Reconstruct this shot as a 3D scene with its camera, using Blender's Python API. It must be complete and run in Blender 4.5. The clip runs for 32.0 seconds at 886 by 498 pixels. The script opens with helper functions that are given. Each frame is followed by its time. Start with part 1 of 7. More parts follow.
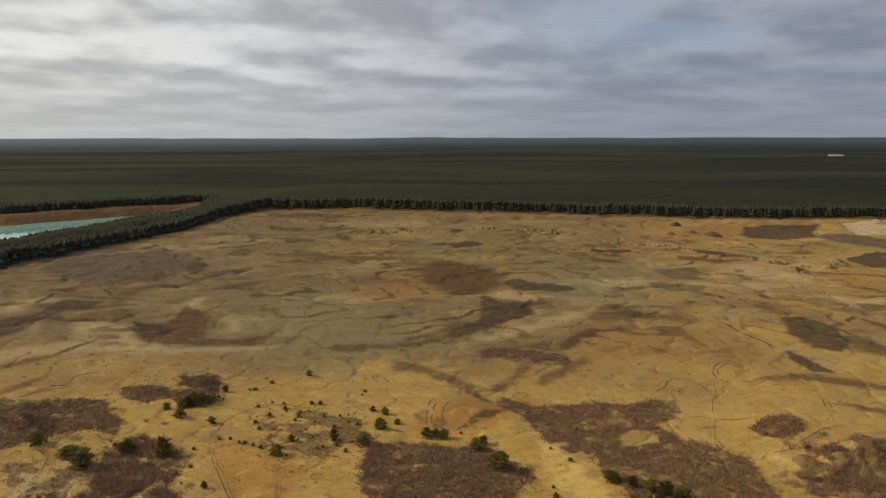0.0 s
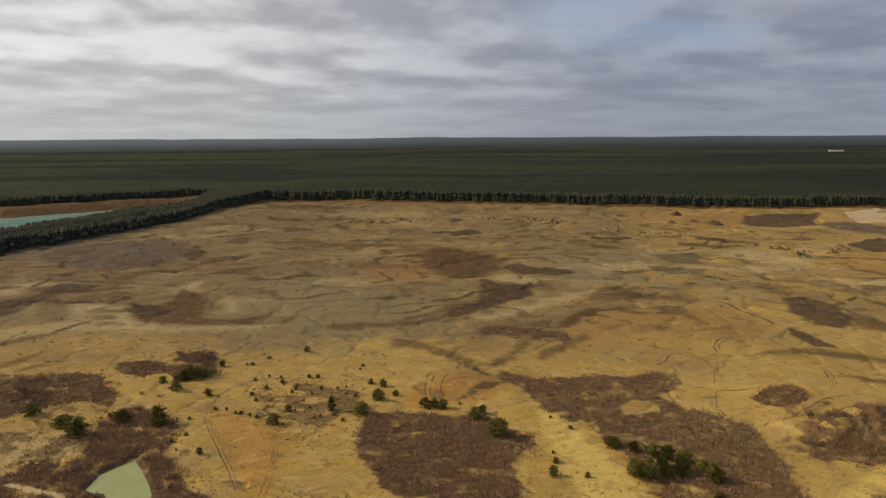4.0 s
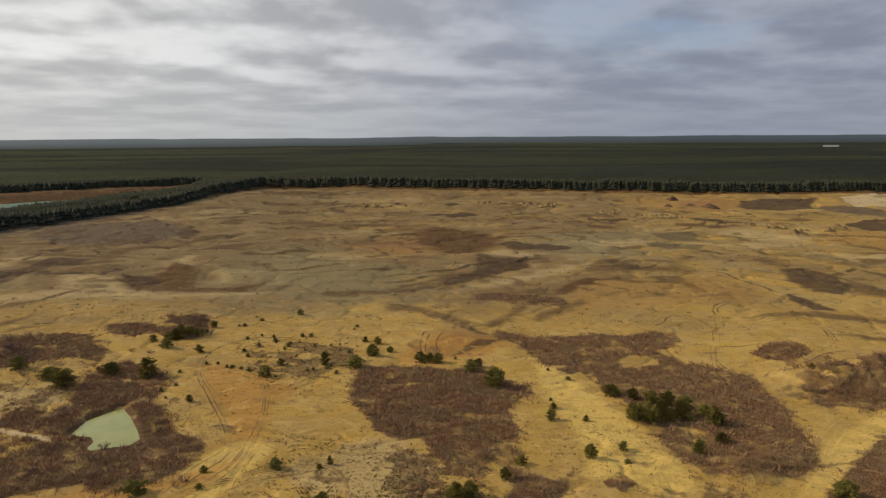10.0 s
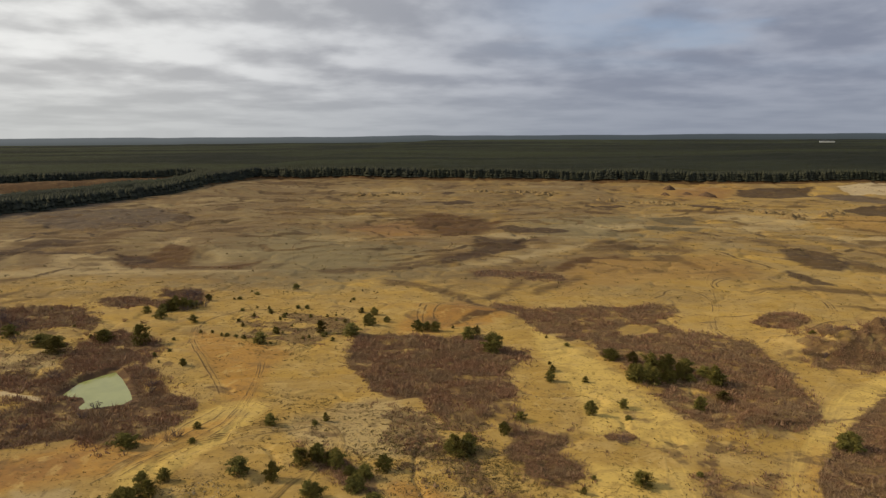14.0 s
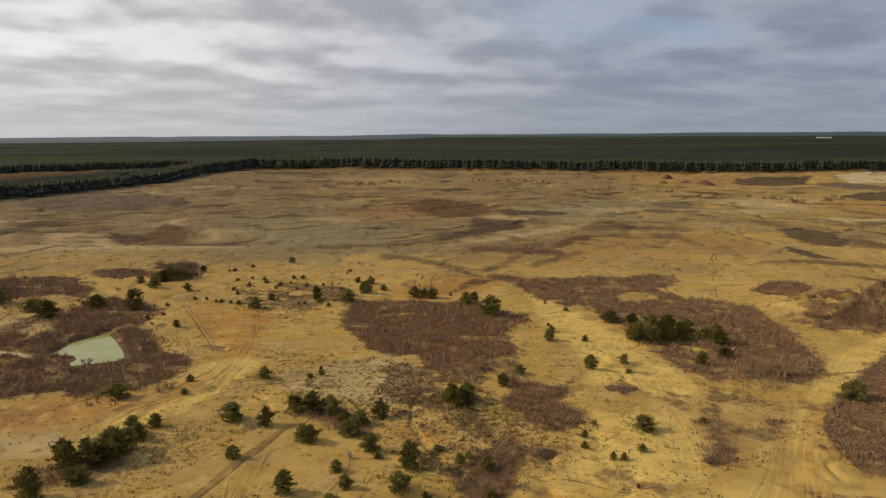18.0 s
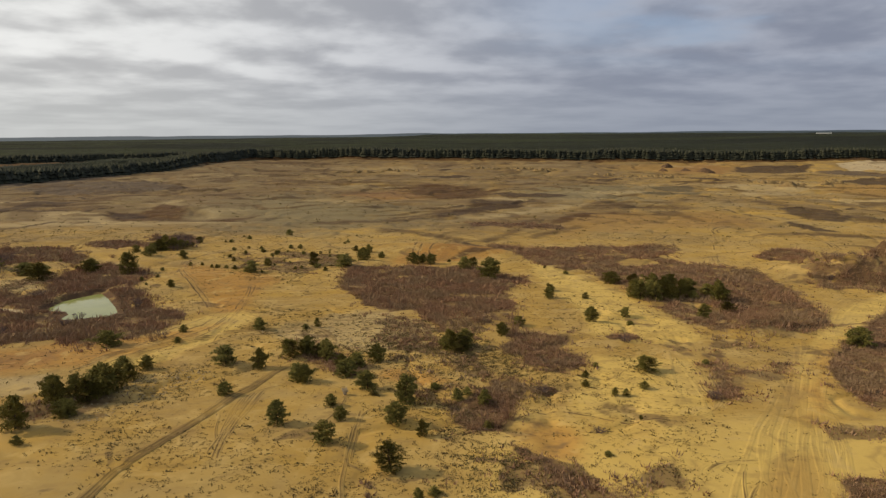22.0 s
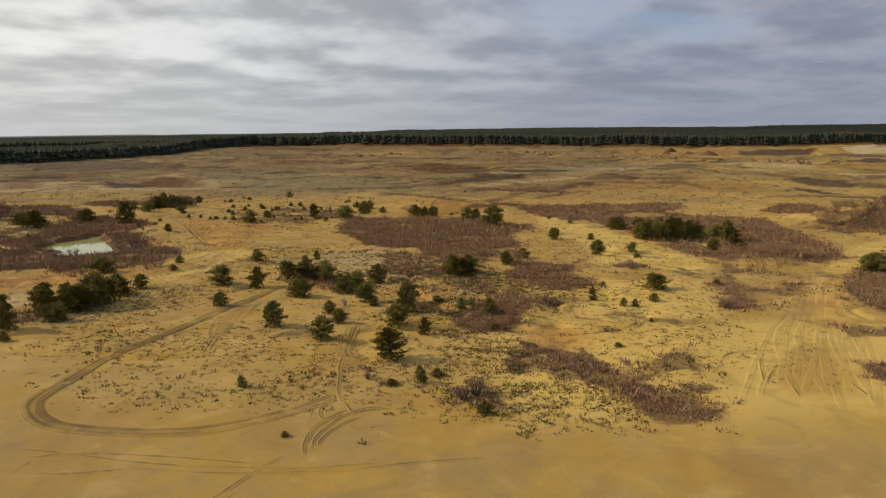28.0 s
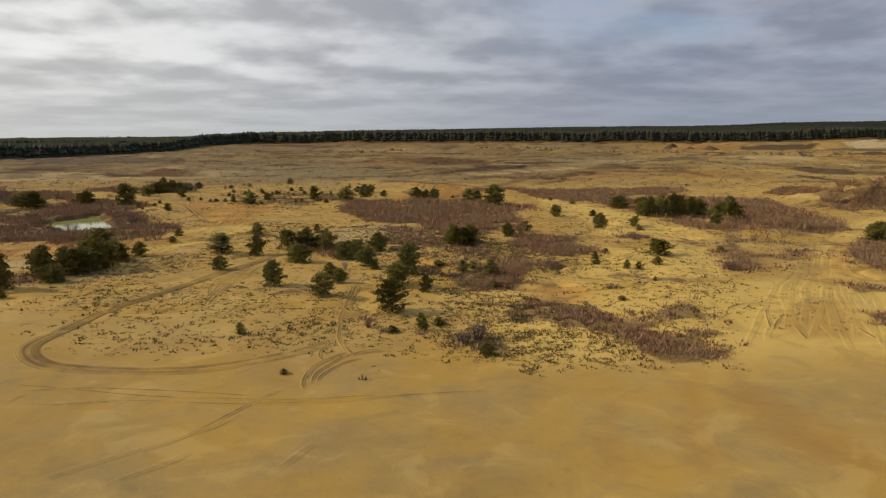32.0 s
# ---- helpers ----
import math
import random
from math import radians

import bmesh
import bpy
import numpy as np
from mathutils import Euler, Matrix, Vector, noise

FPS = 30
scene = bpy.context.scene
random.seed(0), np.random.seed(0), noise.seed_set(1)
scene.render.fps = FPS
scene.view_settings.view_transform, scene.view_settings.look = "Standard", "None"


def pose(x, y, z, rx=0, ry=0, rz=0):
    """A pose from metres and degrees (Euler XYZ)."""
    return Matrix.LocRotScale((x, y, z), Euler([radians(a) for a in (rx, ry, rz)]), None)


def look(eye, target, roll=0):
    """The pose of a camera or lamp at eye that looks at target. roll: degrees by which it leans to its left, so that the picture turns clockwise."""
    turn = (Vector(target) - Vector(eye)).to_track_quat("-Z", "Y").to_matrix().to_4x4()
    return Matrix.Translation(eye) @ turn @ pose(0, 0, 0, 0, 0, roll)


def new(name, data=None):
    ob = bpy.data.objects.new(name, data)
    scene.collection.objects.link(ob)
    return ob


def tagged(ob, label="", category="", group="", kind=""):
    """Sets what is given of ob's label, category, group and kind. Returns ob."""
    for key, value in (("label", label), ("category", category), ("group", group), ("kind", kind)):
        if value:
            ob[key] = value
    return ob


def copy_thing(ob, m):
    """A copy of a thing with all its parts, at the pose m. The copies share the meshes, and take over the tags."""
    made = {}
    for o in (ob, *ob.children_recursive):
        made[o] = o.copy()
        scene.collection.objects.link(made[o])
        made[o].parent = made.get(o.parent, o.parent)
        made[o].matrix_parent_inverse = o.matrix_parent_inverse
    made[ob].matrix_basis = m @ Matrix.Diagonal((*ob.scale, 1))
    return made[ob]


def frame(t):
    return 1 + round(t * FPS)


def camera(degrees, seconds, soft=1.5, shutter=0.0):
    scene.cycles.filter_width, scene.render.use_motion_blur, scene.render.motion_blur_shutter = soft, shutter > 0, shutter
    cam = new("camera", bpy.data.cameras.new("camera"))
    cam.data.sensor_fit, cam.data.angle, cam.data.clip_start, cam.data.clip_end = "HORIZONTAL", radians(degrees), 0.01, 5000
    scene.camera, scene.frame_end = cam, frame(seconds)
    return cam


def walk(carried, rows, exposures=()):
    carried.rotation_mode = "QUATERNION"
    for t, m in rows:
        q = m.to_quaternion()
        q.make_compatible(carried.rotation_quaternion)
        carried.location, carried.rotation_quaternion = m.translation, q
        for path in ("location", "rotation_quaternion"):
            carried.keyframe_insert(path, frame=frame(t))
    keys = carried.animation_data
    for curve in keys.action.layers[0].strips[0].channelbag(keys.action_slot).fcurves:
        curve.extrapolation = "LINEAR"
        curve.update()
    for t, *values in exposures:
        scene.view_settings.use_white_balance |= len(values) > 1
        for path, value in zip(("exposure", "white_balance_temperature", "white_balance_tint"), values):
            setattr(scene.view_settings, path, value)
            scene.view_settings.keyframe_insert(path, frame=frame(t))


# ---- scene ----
cam = camera(63.08, 32.0, soft=1.3)
# seconds, x, y, z, pitch, lean to the right, yaw
PATH = [
    (0.0, 0.03, -1.09, 112.11, -9.014, -0.464, 3.199),
    (1.0, 0.45, -0.79, 108.96, -9.000, -0.393, 3.242),
    (2.0, 0.73, -0.50, 105.91, -9.001, -0.323, 3.257),
    (3.0, 0.89, -0.21, 102.96, -9.008, -0.263, 3.250),
    (3.5, 0.94, -0.08, 101.48, -9.021, -0.237, 3.244),
    (5.5, 1.09, 0.32, 95.64, -9.044, -0.182, 3.196),
    (6.0, 1.13, 0.49, 94.13, -9.048, -0.180, 3.177),
    (7.0, 1.20, 0.83, 91.08, -9.049, -0.179, 3.123),
    (8.0, 1.22, 1.14, 88.06, -9.057, -0.183, 3.072),
    (9.0, 1.21, 1.48, 85.08, -9.067, -0.195, 3.012),
    (10.0, 1.20, 1.79, 82.10, -9.074, -0.190, 2.907),
    (11.0, 1.11, 2.09, 79.12, -9.095, -0.171, 2.811),
    (12.0, 0.99, 2.39, 76.20, -9.120, -0.164, 2.743),
    (13.0, 0.92, 2.66, 73.31, -9.151, -0.171, 2.680),
    (14.0, 0.85, 2.93, 70.45, -9.175, -0.177, 2.616),
    (14.5, 0.80, 3.07, 69.00, -9.190, -0.175, 2.587),
    (16.5, 0.78, 3.61, 62.88, -9.203, -0.157, 2.427),
    (17.0, 0.81, 3.77, 61.39, -9.223, -0.149, 2.419),
    (18.0, 0.87, 4.06, 58.38, -9.268, -0.133, 2.414),
    (19.0, 0.95, 4.29, 55.33, -9.302, -0.103, 2.409),
    (20.0, 1.06, 4.56, 52.30, -9.318, -0.069, 2.403),
    (21.0, 1.22, 4.87, 49.24, -9.339, -0.049, 2.394),
    (22.0, 1.30, 5.20, 46.13, -9.343, -0.038, 2.396),
    (23.0, 1.32, 5.53, 43.03, -9.360, -0.023, 2.399),
    (24.0, 1.30, 5.77, 40.05, -9.403, -0.009, 2.399),
    (25.0, 1.25, 5.87, 37.16, -9.457, 0.018, 2.402),
    (25.5, 1.22, 5.94, 35.83, -9.475, 0.032, 2.410),
    (27.5, 1.18, 6.62, 30.99, -9.483, 0.078, 2.552),
    (28.0, 1.14, 6.75, 29.96, -9.516, 0.082, 2.560),
    (29.0, 1.12, 6.88, 28.11, -9.569, 0.095, 2.565),
    (30.0, 1.11, 6.91, 26.40, -9.566, 0.137, 2.589),
    (31.0, 1.12, 6.89, 24.75, -9.493, 0.203, 2.620),
    (32.0, 1.10, 6.85, 23.24, -9.379, 0.267, 2.654),
]
walk(cam, [(t, Matrix.Translation((x, y, z)) @ pose(0, 0, 0, 90 + pitch, 0, yaw) @ pose(0, 0, 0, 0, 0, -lean))
           for t, x, y, z, pitch, lean, yaw in PATH],
     [(0.0, -0.08), (8.0, -0.04), (16.0, 0.0), (32.0, 0.02)])

# ---------------------------------------------------------------- light
SUN_AZ, SUN_EL = radians(-84), radians(31)          # from +y, clockwise; height over the horizon


class Nodes:
    """A short way to write node trees."""

    def __init__(self, tree):
        self.t = tree

    def add(self, kind, **sets):
        n = self.t.nodes.new("ShaderNode" + kind)
        for k, v in sets.items():
            if k == "op":
                n.operation = v
            elif k == "blend":
                n.data_type, n.blend_type = "RGBA", v
            elif k == "attr":
                n.attribute_name = v
            elif k == "sky":
                n.sky_type = v
        return n

    def link(self, a, b):
        self.t.links.new(a, b)

    def put(self, socket, v):
        if hasattr(v, "is_output"):
            self.link(v, socket)
        elif isinstance(v, tuple) and len(v) == 3 and socket.type == "RGBA":
            socket.default_value = (*v, 1)
        else:
            socket.default_value = v

    def math(self, op, a, b=0.0, c=0.0, clamp=False):
        n = self.add("Math", op=op)
        n.use_clamp = clamp
        for s, v in zip(n.inputs, (a, b, c)):
            self.put(s, v)
        return n.outputs[0]

    def step(self, v, lo, hi, a=0.0, b=1.0):
        n = self.t.nodes.new("ShaderNodeMapRange")
        n.interpolation_type = "SMOOTHSTEP"
        for s, q in zip(n.inputs, (v, lo, hi, a, b)):
            self.put(s, q)
        return n.outputs[0]

    def mix(self, f, a, b, blend="MIX"):
        n = self.add("Mix", blend=blend)
        self.put(n.inputs[0], f)
        self.put(n.inputs[6], a)
        self.put(n.inputs[7], b)
        return n.outputs[2]

    def noise(self, vec, scale, detail=4.0, rough=0.55, warp=0.0):
        n = self.t.nodes.new("ShaderNodeTexNoise")
        if vec is not None:
            self.link(vec, n.inputs["Vector"])
        n.inputs["Scale"].default_value = scale
        n.inputs["Detail"].default_value = detail
        n.inputs["Roughness"].default_value = rough
        n.inputs["Distortion"].default_value = warp
        return n.outputs["Fac"]

    def combine(self, x, y, z):
        n = self.t.nodes.new("ShaderNodeCombineXYZ")
        for s, v in zip(n.inputs, (x, y, z)):
            self.put(s, v)
        return n.outputs[0]


world = bpy.data.worlds.new("sky")
scene.world = world
world.use_nodes = True
world.node_tree.nodes.clear()
N = Nodes(world.node_tree)
sky = N.add("TexSky", sky="NISHITA")
sky.sun_disc, sky.sun_elevation, sky.sun_rotation = False, SUN_EL, SUN_AZ
sky.altitude, sky.air_density, sky.dust_density = 100, 1.0, 1.5
way = N.t.nodes.new("ShaderNodeTexCoord").outputs["Generated"]
sep = N.t.nodes.new("ShaderNodeSeparateXYZ")
N.link(way, sep.inputs[0])
wx, wy, wz = sep.outputs
az = N.math("ARCTAN2", wx, wy)                       # 0 ahead, positive to the right
# broken stratus: long level banks, thin near the horizon and deeper overhead
lift = N.math("LOGARITHM", N.math("MULTIPLY_ADD", N.math("MAXIMUM", wz, 0.0), 17.0, 1.0), 2.718)
ux, uy = az, lift


def layer(wide, tall, seed, detail, r, shift=0.0, warp=0.08):
    return N.noise(N.combine(N.math("MULTIPLY", ux, wide), N.math("MULTIPLY", N.math("ADD", uy, shift), tall), seed), 1.0, detail, r, warp)


banks, under = layer(7.5, 4.2, 2.2, 4.0, 0.48), layer(7.5, 4.2, 2.2, 4.0, 0.48, -0.10)
mass = layer(2.4, 1.6, 11.9, 3.0, 0.5)
wisps = layer(17.0, 10.0, 5.1, 4.0, 0.55)
body = N.math("ADD", N.math("MULTIPLY", N.math("SUBTRACT", 0.5, banks), 1.2), N.math("MULTIPLY", N.math("SUBTRACT", 0.5, mass), 0.9))
body = N.math("ADD", body, N.math("MULTIPLY", N.math("SUBTRACT", 0.5, wisps), 0.6))
lit = N.step(N.math("ADD", body, N.math("MULTIPLY", N.math("SUBTRACT", under, banks), 0.9)), -0.40, 0.42)
toward = N.step(az, 0.30, -0.62)                     # towards the veiled sun
dark = N.mix(toward, (0.232, 0.258, 0.33), (0.50, 0.50, 0.498))
light = N.mix(toward, (0.375, 0.402, 0.475), (0.85, 0.85, 0.83))
cloud = N.mix(lit, dark, light)
blue = N.mix(1.0, sky.outputs[0], (0.085, 0.092, 0.105), "MULTIPLY")
gap = N.math("MULTIPLY", N.step(layer(3.2, 2.6, 31.4, 4.0, 0.5), 0.36, 0.56),
             N.math("MULTIPLY", N.step(az, -0.10, 0.35), N.step(wz, 0.06, 0.14)))
air = N.mix(N.math("MULTIPLY", gap, 0.85), cloud, N.mix(0.5, blue, (0.36, 0.45, 0.62)))
air = N.mix(N.step(wz, 0.09, 0.0, 0.0, 0.7), air, N.mix(toward, (0.27, 0.30, 0.36), (0.50, 0.51, 0.50)))
# backdrop land past the ground sheet, distance haze painted in, paler upward
hazy_land = N.mix(toward, (0.070, 0.083, 0.090), (0.135, 0.147, 0.152))
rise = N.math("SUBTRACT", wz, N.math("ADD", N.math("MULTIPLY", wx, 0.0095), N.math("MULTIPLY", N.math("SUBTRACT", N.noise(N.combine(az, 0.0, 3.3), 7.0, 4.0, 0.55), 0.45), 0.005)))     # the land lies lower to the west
hazy_land = N.mix(N.step(rise, -0.005, -0.019), hazy_land, N.mix(toward, (0.034, 0.039, 0.033), (0.058, 0.066, 0.063)))
air = N.mix(N.step(rise, -0.0036, -0.0048), air, hazy_land)
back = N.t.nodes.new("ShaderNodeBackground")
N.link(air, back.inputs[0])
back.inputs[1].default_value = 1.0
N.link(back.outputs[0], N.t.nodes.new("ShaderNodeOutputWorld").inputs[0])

sun = new("sun", bpy.data.lights.new("sun", "SUN"))
sun.data.energy, sun.data.angle, sun.data.color = 3.4, radians(1.5), (1.0, 0.825, 0.555)
sun.matrix_world = look((0, 0, 0), (-math.sin(SUN_AZ) * math.cos(SUN_EL), -math.cos(SUN_AZ) * math.cos(SUN_EL), -math.sin(SUN_EL)))

# ---------------------------------------------------------------- numbers: noise, outlines, heights


def grain(x, y, seed=0):
    """Smooth random field, 0 to 1, one cell a unit."""
    ix, iy = np.floor(x), np.floor(y)
    fx, fy = x - ix, y - iy
    fx, fy = fx * fx * (3 - 2 * fx), fy * fy * (3 - 2 * fy)
    ix, iy = ix.astype(np.int64), iy.astype(np.int64)

    def cell(a, b):
        h = (a * 374761393 + b * 668265263 + seed * 974711) & 0xFFFFFFFF
        h = ((h ^ (h >> 13)) * 1274126177) & 0xFFFFFFFF
        return ((h ^ (h >> 16)) & 0xFFFF) / 65535.0

    top = cell(ix, iy) * (1 - fx) + cell(ix + 1, iy) * fx
    low = cell(ix, iy + 1) * (1 - fx) + cell(ix + 1, iy + 1) * fx
    return top * (1 - fy) + low * fy


def rough(x, y, seed=0, octaves=3):
    s, a, total = 0.0, 1.0, 0.0
    for i in range(octaves):
        s = s + a * grain(x * 2 ** i + 17.3 * i, y * 2 ** i - 9.1 * i, seed + i)
        total += a
        a *= 0.5
    return s / total - 0.5


def ease(v, lo, hi):
    u = np.clip((v - lo) / (hi - lo), 0, 1)
    return u * u * (3 - 2 * u)


def inside(x, y, outline):
    """Signed distance to an outline, positive inside."""
    best = np.full(x.shape, 1e9)
    odd = np.zeros(x.shape, bool)
    for (ax, ay), (bx, by) in zip(outline, outline[1:] + outline[:1]):
        dx, dy = bx - ax, by - ay
        u = np.clip(((x - ax) * dx + (y - ay) * dy) / (dx * dx + dy * dy + 1e-9), 0, 1)
        best = np.minimum(best, (x - ax - u * dx) ** 2 + (y - ay - u * dy) ** 2)
        if ay != by:
            odd ^= ((ay > y) != (by > y)) & (x < dx * (y - ay) / dy + ax)
    return np.where(odd, 1, -1) * np.sqrt(best)


FIELD = [(-418, 463), (-402, 570), (-390, 632), (-373, 703), (-353, 791), (-342, 857), (-328, 957), (-308, 1015), (-190, 1024), (-75, 1010), (112, 997), (245, 981), (402, 969), (520, 964),
         (1200, 952), (1200, -700), (-430, -700)]
POND_EDGE = [(-111.8, 186.9), (-112.5, 196.4), (-109.7, 202.5), (-106.8, 207.3), (-101.0, 200.2), (-94.4, 190.2), (-91.2, 184.6), (-92.1, 180.9), (-95.8, 179.4), (-101.2, 176.9), (-102.7, 178.6), (-102.8, 182.1), (-105.3, 185.3), (-109.2, 185.6)]
PIT = [(-900.0, 560.0), (-494.1, 601.0), (-453.4, 790.8), (-416.7, 962.0), (-466.1, 1131.6), (-573.4, 1007.1), (-642.8, 923.9), (-900.0, 850.0)]


def hill(x, y, cx, cy, rx, ry, h, turn=0.0):
    c, s = math.cos(radians(turn)), math.sin(radians(turn))
    u, v = ((x - cx) * c + (y - cy) * s) / rx, (-(x - cx) * s + (y - cy) * c) / ry
    return h * np.exp(-(u * u + v * v))


def terraces(x, y):
    """Old cut levels of the pit floor: steps with short risers, and where the risers are."""
    u = 9.0 * rough(x / 130, y / 95, 141, 4)
    f = u - np.floor(u)
    return np.floor(u) + ease(f, 0.40, 0.60) - 0.5 * u, ease(np.abs(f - 0.5), 0.16, 0.04)


def height(x, y):
    far = ease(y, 250, 500)
    z = 0.6 * rough(x / 38, y / 38, 3) + ease(y, 80, 110) * ((0.5 - 0.3 * far) * rough(x / 11, y / 11, 5, 3) - 0.5 * ease(0.05 - np.abs(rough(x / 24, y / 18, 23, 2)), 0, 0.05))
    z = z + far * (4.2 * rough(x / 80, y / 60, 9, 3) - 1.3 * ease(0.06 - np.abs(rough(x / 60, y / 40, 27, 3)), 0, 0.06)) + (0.03 + 0.08 * ease(y, 80, 110)) * (1 - 0.7 * far) * rough(x / 4, y / 4, 6, 2)
    t, worn = terraces(x, y)
    z = z + far * (1.4 * rough(x / 24, y / 27, 75, 3) + 1.1 * t)
    shore = inside(x, y, POND_EDGE)                                                          # hollow of the pond
    steep = ease((y - x) / 1.41 - 205, -7, 7)
    bank = 17 - 14.8 * steep                                       # steep to the north-west
    down = ease(shore / bank, -1, 0.02)
    z = z * (1 - down) - 0.93 * down - 1.2 * ease(shore, -0.2, 2.5)
    z = z + hill(x, y, 131, 241, 24, 13, 6.5) * (1 + 1.6 * rough(x / 7, y / 7, 43, 4)) + hill(x, y, 151, 229, 16, 16, 2.5)           # overgrown mound
    z = z + hill(x, y, 119, 278, 12, 9, 1.8) + hill(x, y, 127, 235, 13, 8, 3.5, 20) * (1 + 1.2 * rough(x / 5, y / 5, 45, 3))
    z = z + hill(x, y, -14, 283, 26, 9, 2.6, -12) - hill(x, y, -16, 265, 24, 7, 0.8)       # scraped bank
    z = z - hill(x, y, -149, 395, 34, 22, 3.0) + hill(x, y, -149, 355, 50, 9, 1.2)          # hollow and its lip
    z = z + hill(x, y, -90, 216, 15, 14, 1.2) - hill(x, y, 70, 189, 18, 14, 0.6)
    z = z + hill(x, y, 68, 173, 10, 6, 1.8, 30) + hill(x, y, 80, 181, 7, 5, 1.2)                # humps under the scrub
    z = z + hill(x, y, 25, 104, 12, 8, 0.5) - hill(x, y, 5, 114, 14, 8, 0.6)
    north = inside(x, y, FIELD)
    z = z + ease(y, 800, 900) * ease(x, -400, -300) * (5.0 * ease(north, 120, 10) + 4.0 * ease(north, 9, -3))       # the floor climbs to the bank under the forest
    z = z - 12.0 * ease(inside(x, y, PIT), 0, 55)
    z = z + hill(x, y, 850, 1500, 500, 350, 13) + hill(x, y, -2300, 3700, 1100, 700, 3) + hill(x, y, 300, 2600, 900, 500, 6)
    return z + 0.0095 * x * ease(np.hypot(x, y), 1150, 2600) - 0.004 * ease(y, 1500, 4000) * np.abs(x)


SOILS = ("damp", "far", "wild", "bright", "red", "rust", "mud", "grey", "scrub", "heath", "orange", "pale", "olive", "brown", "white", "damp2", "clear", "ochre")
PATCHES = []


def soil(kind, soft, outline):
    PATCHES.append((kind, soft, outline))


soil("grey", 16, [(-366.4, 559.6), (-374.7, 613.4), (-342.7, 641.5), (-302.7, 672.6), (-256.2, 619.7), (-244.0, 571.8), (-245.3, 527.2), (-259.3, 515.2), (-298.8, 515.6), (-336.4, 533.9)])
soil("grey", 20, [(-406.6, 576.2), (-407.4, 668.3), (-386.3, 749.2), (-353.1, 731.7), (-350.9, 657.1), (-372.9, 601.9), (-375.0, 530.1)])
soil("mud", 3, [(-288.3, 375.2), (-287.5, 402.7), (-277.6, 420.1), (-278.6, 439.5), (-278.7, 452.3), (-262.0, 457.1), (-250.3, 454.9), (-250.1, 438.9), (-261.9, 430.3), (-265.7, 415.5), (-264.4, 399.4), (-260.1, 384.7), (-265.2, 370.3), (-265.9, 344.8)])
soil("mud", 1.5, [(-265.7, 415.5), (-258.1, 419.0), (-251.6, 408.5), (-244.7, 413.2), (-232.4, 408.8), (-230.7, 403.7), (-242.2, 402.7), (-258.6, 403.9)])
soil("mud", 1, [(-221.7, 403.2), (-221.1, 416.7), (-220.7, 425.2), (-212.5, 420.2), (-213.0, 411.9), (-216.8, 403.6)])
# three small scarps, their shaded faces laid in as thin dark strips
soil("mud", 1, [(-291.9, 441.4), (-297.1, 455.6), (-301.3, 478.0), (-294.9, 471.3), (-291.6, 454.4), (-287.6, 441.8)])
soil("mud", 1, [(-316.8, 491.6), (-306.0, 494.6), (-290.7, 486.4), (-292.5, 482.5), (-307.5, 486.7)])
soil("mud", 1, [(-276.9, 499.3), (-271.7, 495.9), (-255.6, 473.2), (-255.3, 467.9), (-266.5, 483.0)])
soil("mud", 1.2, [(-251.6, 526.6), (-262.0, 552.8), (-264.3, 572.3), (-256.6, 560.6), (-252.5, 542.1), (-246.0, 524.9)])
soil("brown", 6, [(-255.9, 471.4), (-251.8, 499.7), (-237.7, 515.2), (-221.5, 523.0), (-229.2, 505.8), (-236.8, 485.8), (-238.7, 460.9), (-235.8, 440.2)])
soil("brown", 3, [(-238.6, 438.4), (-223.2, 433.8), (-213.8, 422.9), (-217.6, 422.6), (-231.3, 431.5)])
soil("mud", 4, [(-257.9, 605.1), (-255.1, 616.9), (-238.5, 607.1), (-232.2, 580.6), (-230.4, 555.9), (-238.1, 560.0)])
soil("brown", 5, [(-223.6, 522.8), (-225.5, 549.3), (-219.2, 569.2), (-205.2, 583.4), (-197.6, 600.1), (-193.5, 576.8), (-207.3, 555.8), (-214.2, 532.3)])
soil("brown", 3, [(-240.1, 645.9), (-235.2, 687.0), (-220.0, 678.0), (-221.0, 647.9)])
soil("brown", 6, [(-200.8, 492.9), (-188.4, 522.0), (-164.3, 530.7), (-167.8, 511.6), (-184.3, 498.3)])
# the hollow: brown soil with the bowl's shade painted in, deepest in the west
soil("rust", 3, [(-207.1, 407.1), (-189.3, 407.3), (-188.3, 421.0), (-190.3, 442.8), (-182.5, 437.4), (-175.5, 433.6), (-165.8, 416.1), (-160.3, 398.3), (-159.5, 386.2), (-141.1, 378.6), (-126.7, 383.2), (-120.4, 394.4), (-118.3, 400.7), (-118.8, 378.2), (-124.2, 365.8), (-150.3, 361.5), (-174.4, 363.7), (-186.9, 373.6), (-197.0, 387.8)])
soil("mud", 4, [(-207.1, 407.1), (-189.4, 406.0), (-180.0, 394.1), (-181.4, 372.9), (-191.8, 381.1)])
soil("pale", 4, [(-197.8, 449.9), (-195.0, 468.3), (-185.4, 470.9), (-185.5, 444.8)])
soil("pale", 5, [(-241.5, 401.4), (-237.0, 405.8), (-218.4, 403.5), (-204.1, 399.5), (-189.4, 372.2), (-175.0, 360.5), (-198.3, 364.9), (-224.8, 372.6)])
soil("pale", 8, [(-245.5, 341.5), (-236.4, 355.4), (-218.1, 366.5), (-180.4, 360.1), (-148.3, 356.6), (-111.3, 363.8), (-109.0, 355.8), (-157.9, 344.0), (-204.4, 347.9), (-236.4, 328.3)])
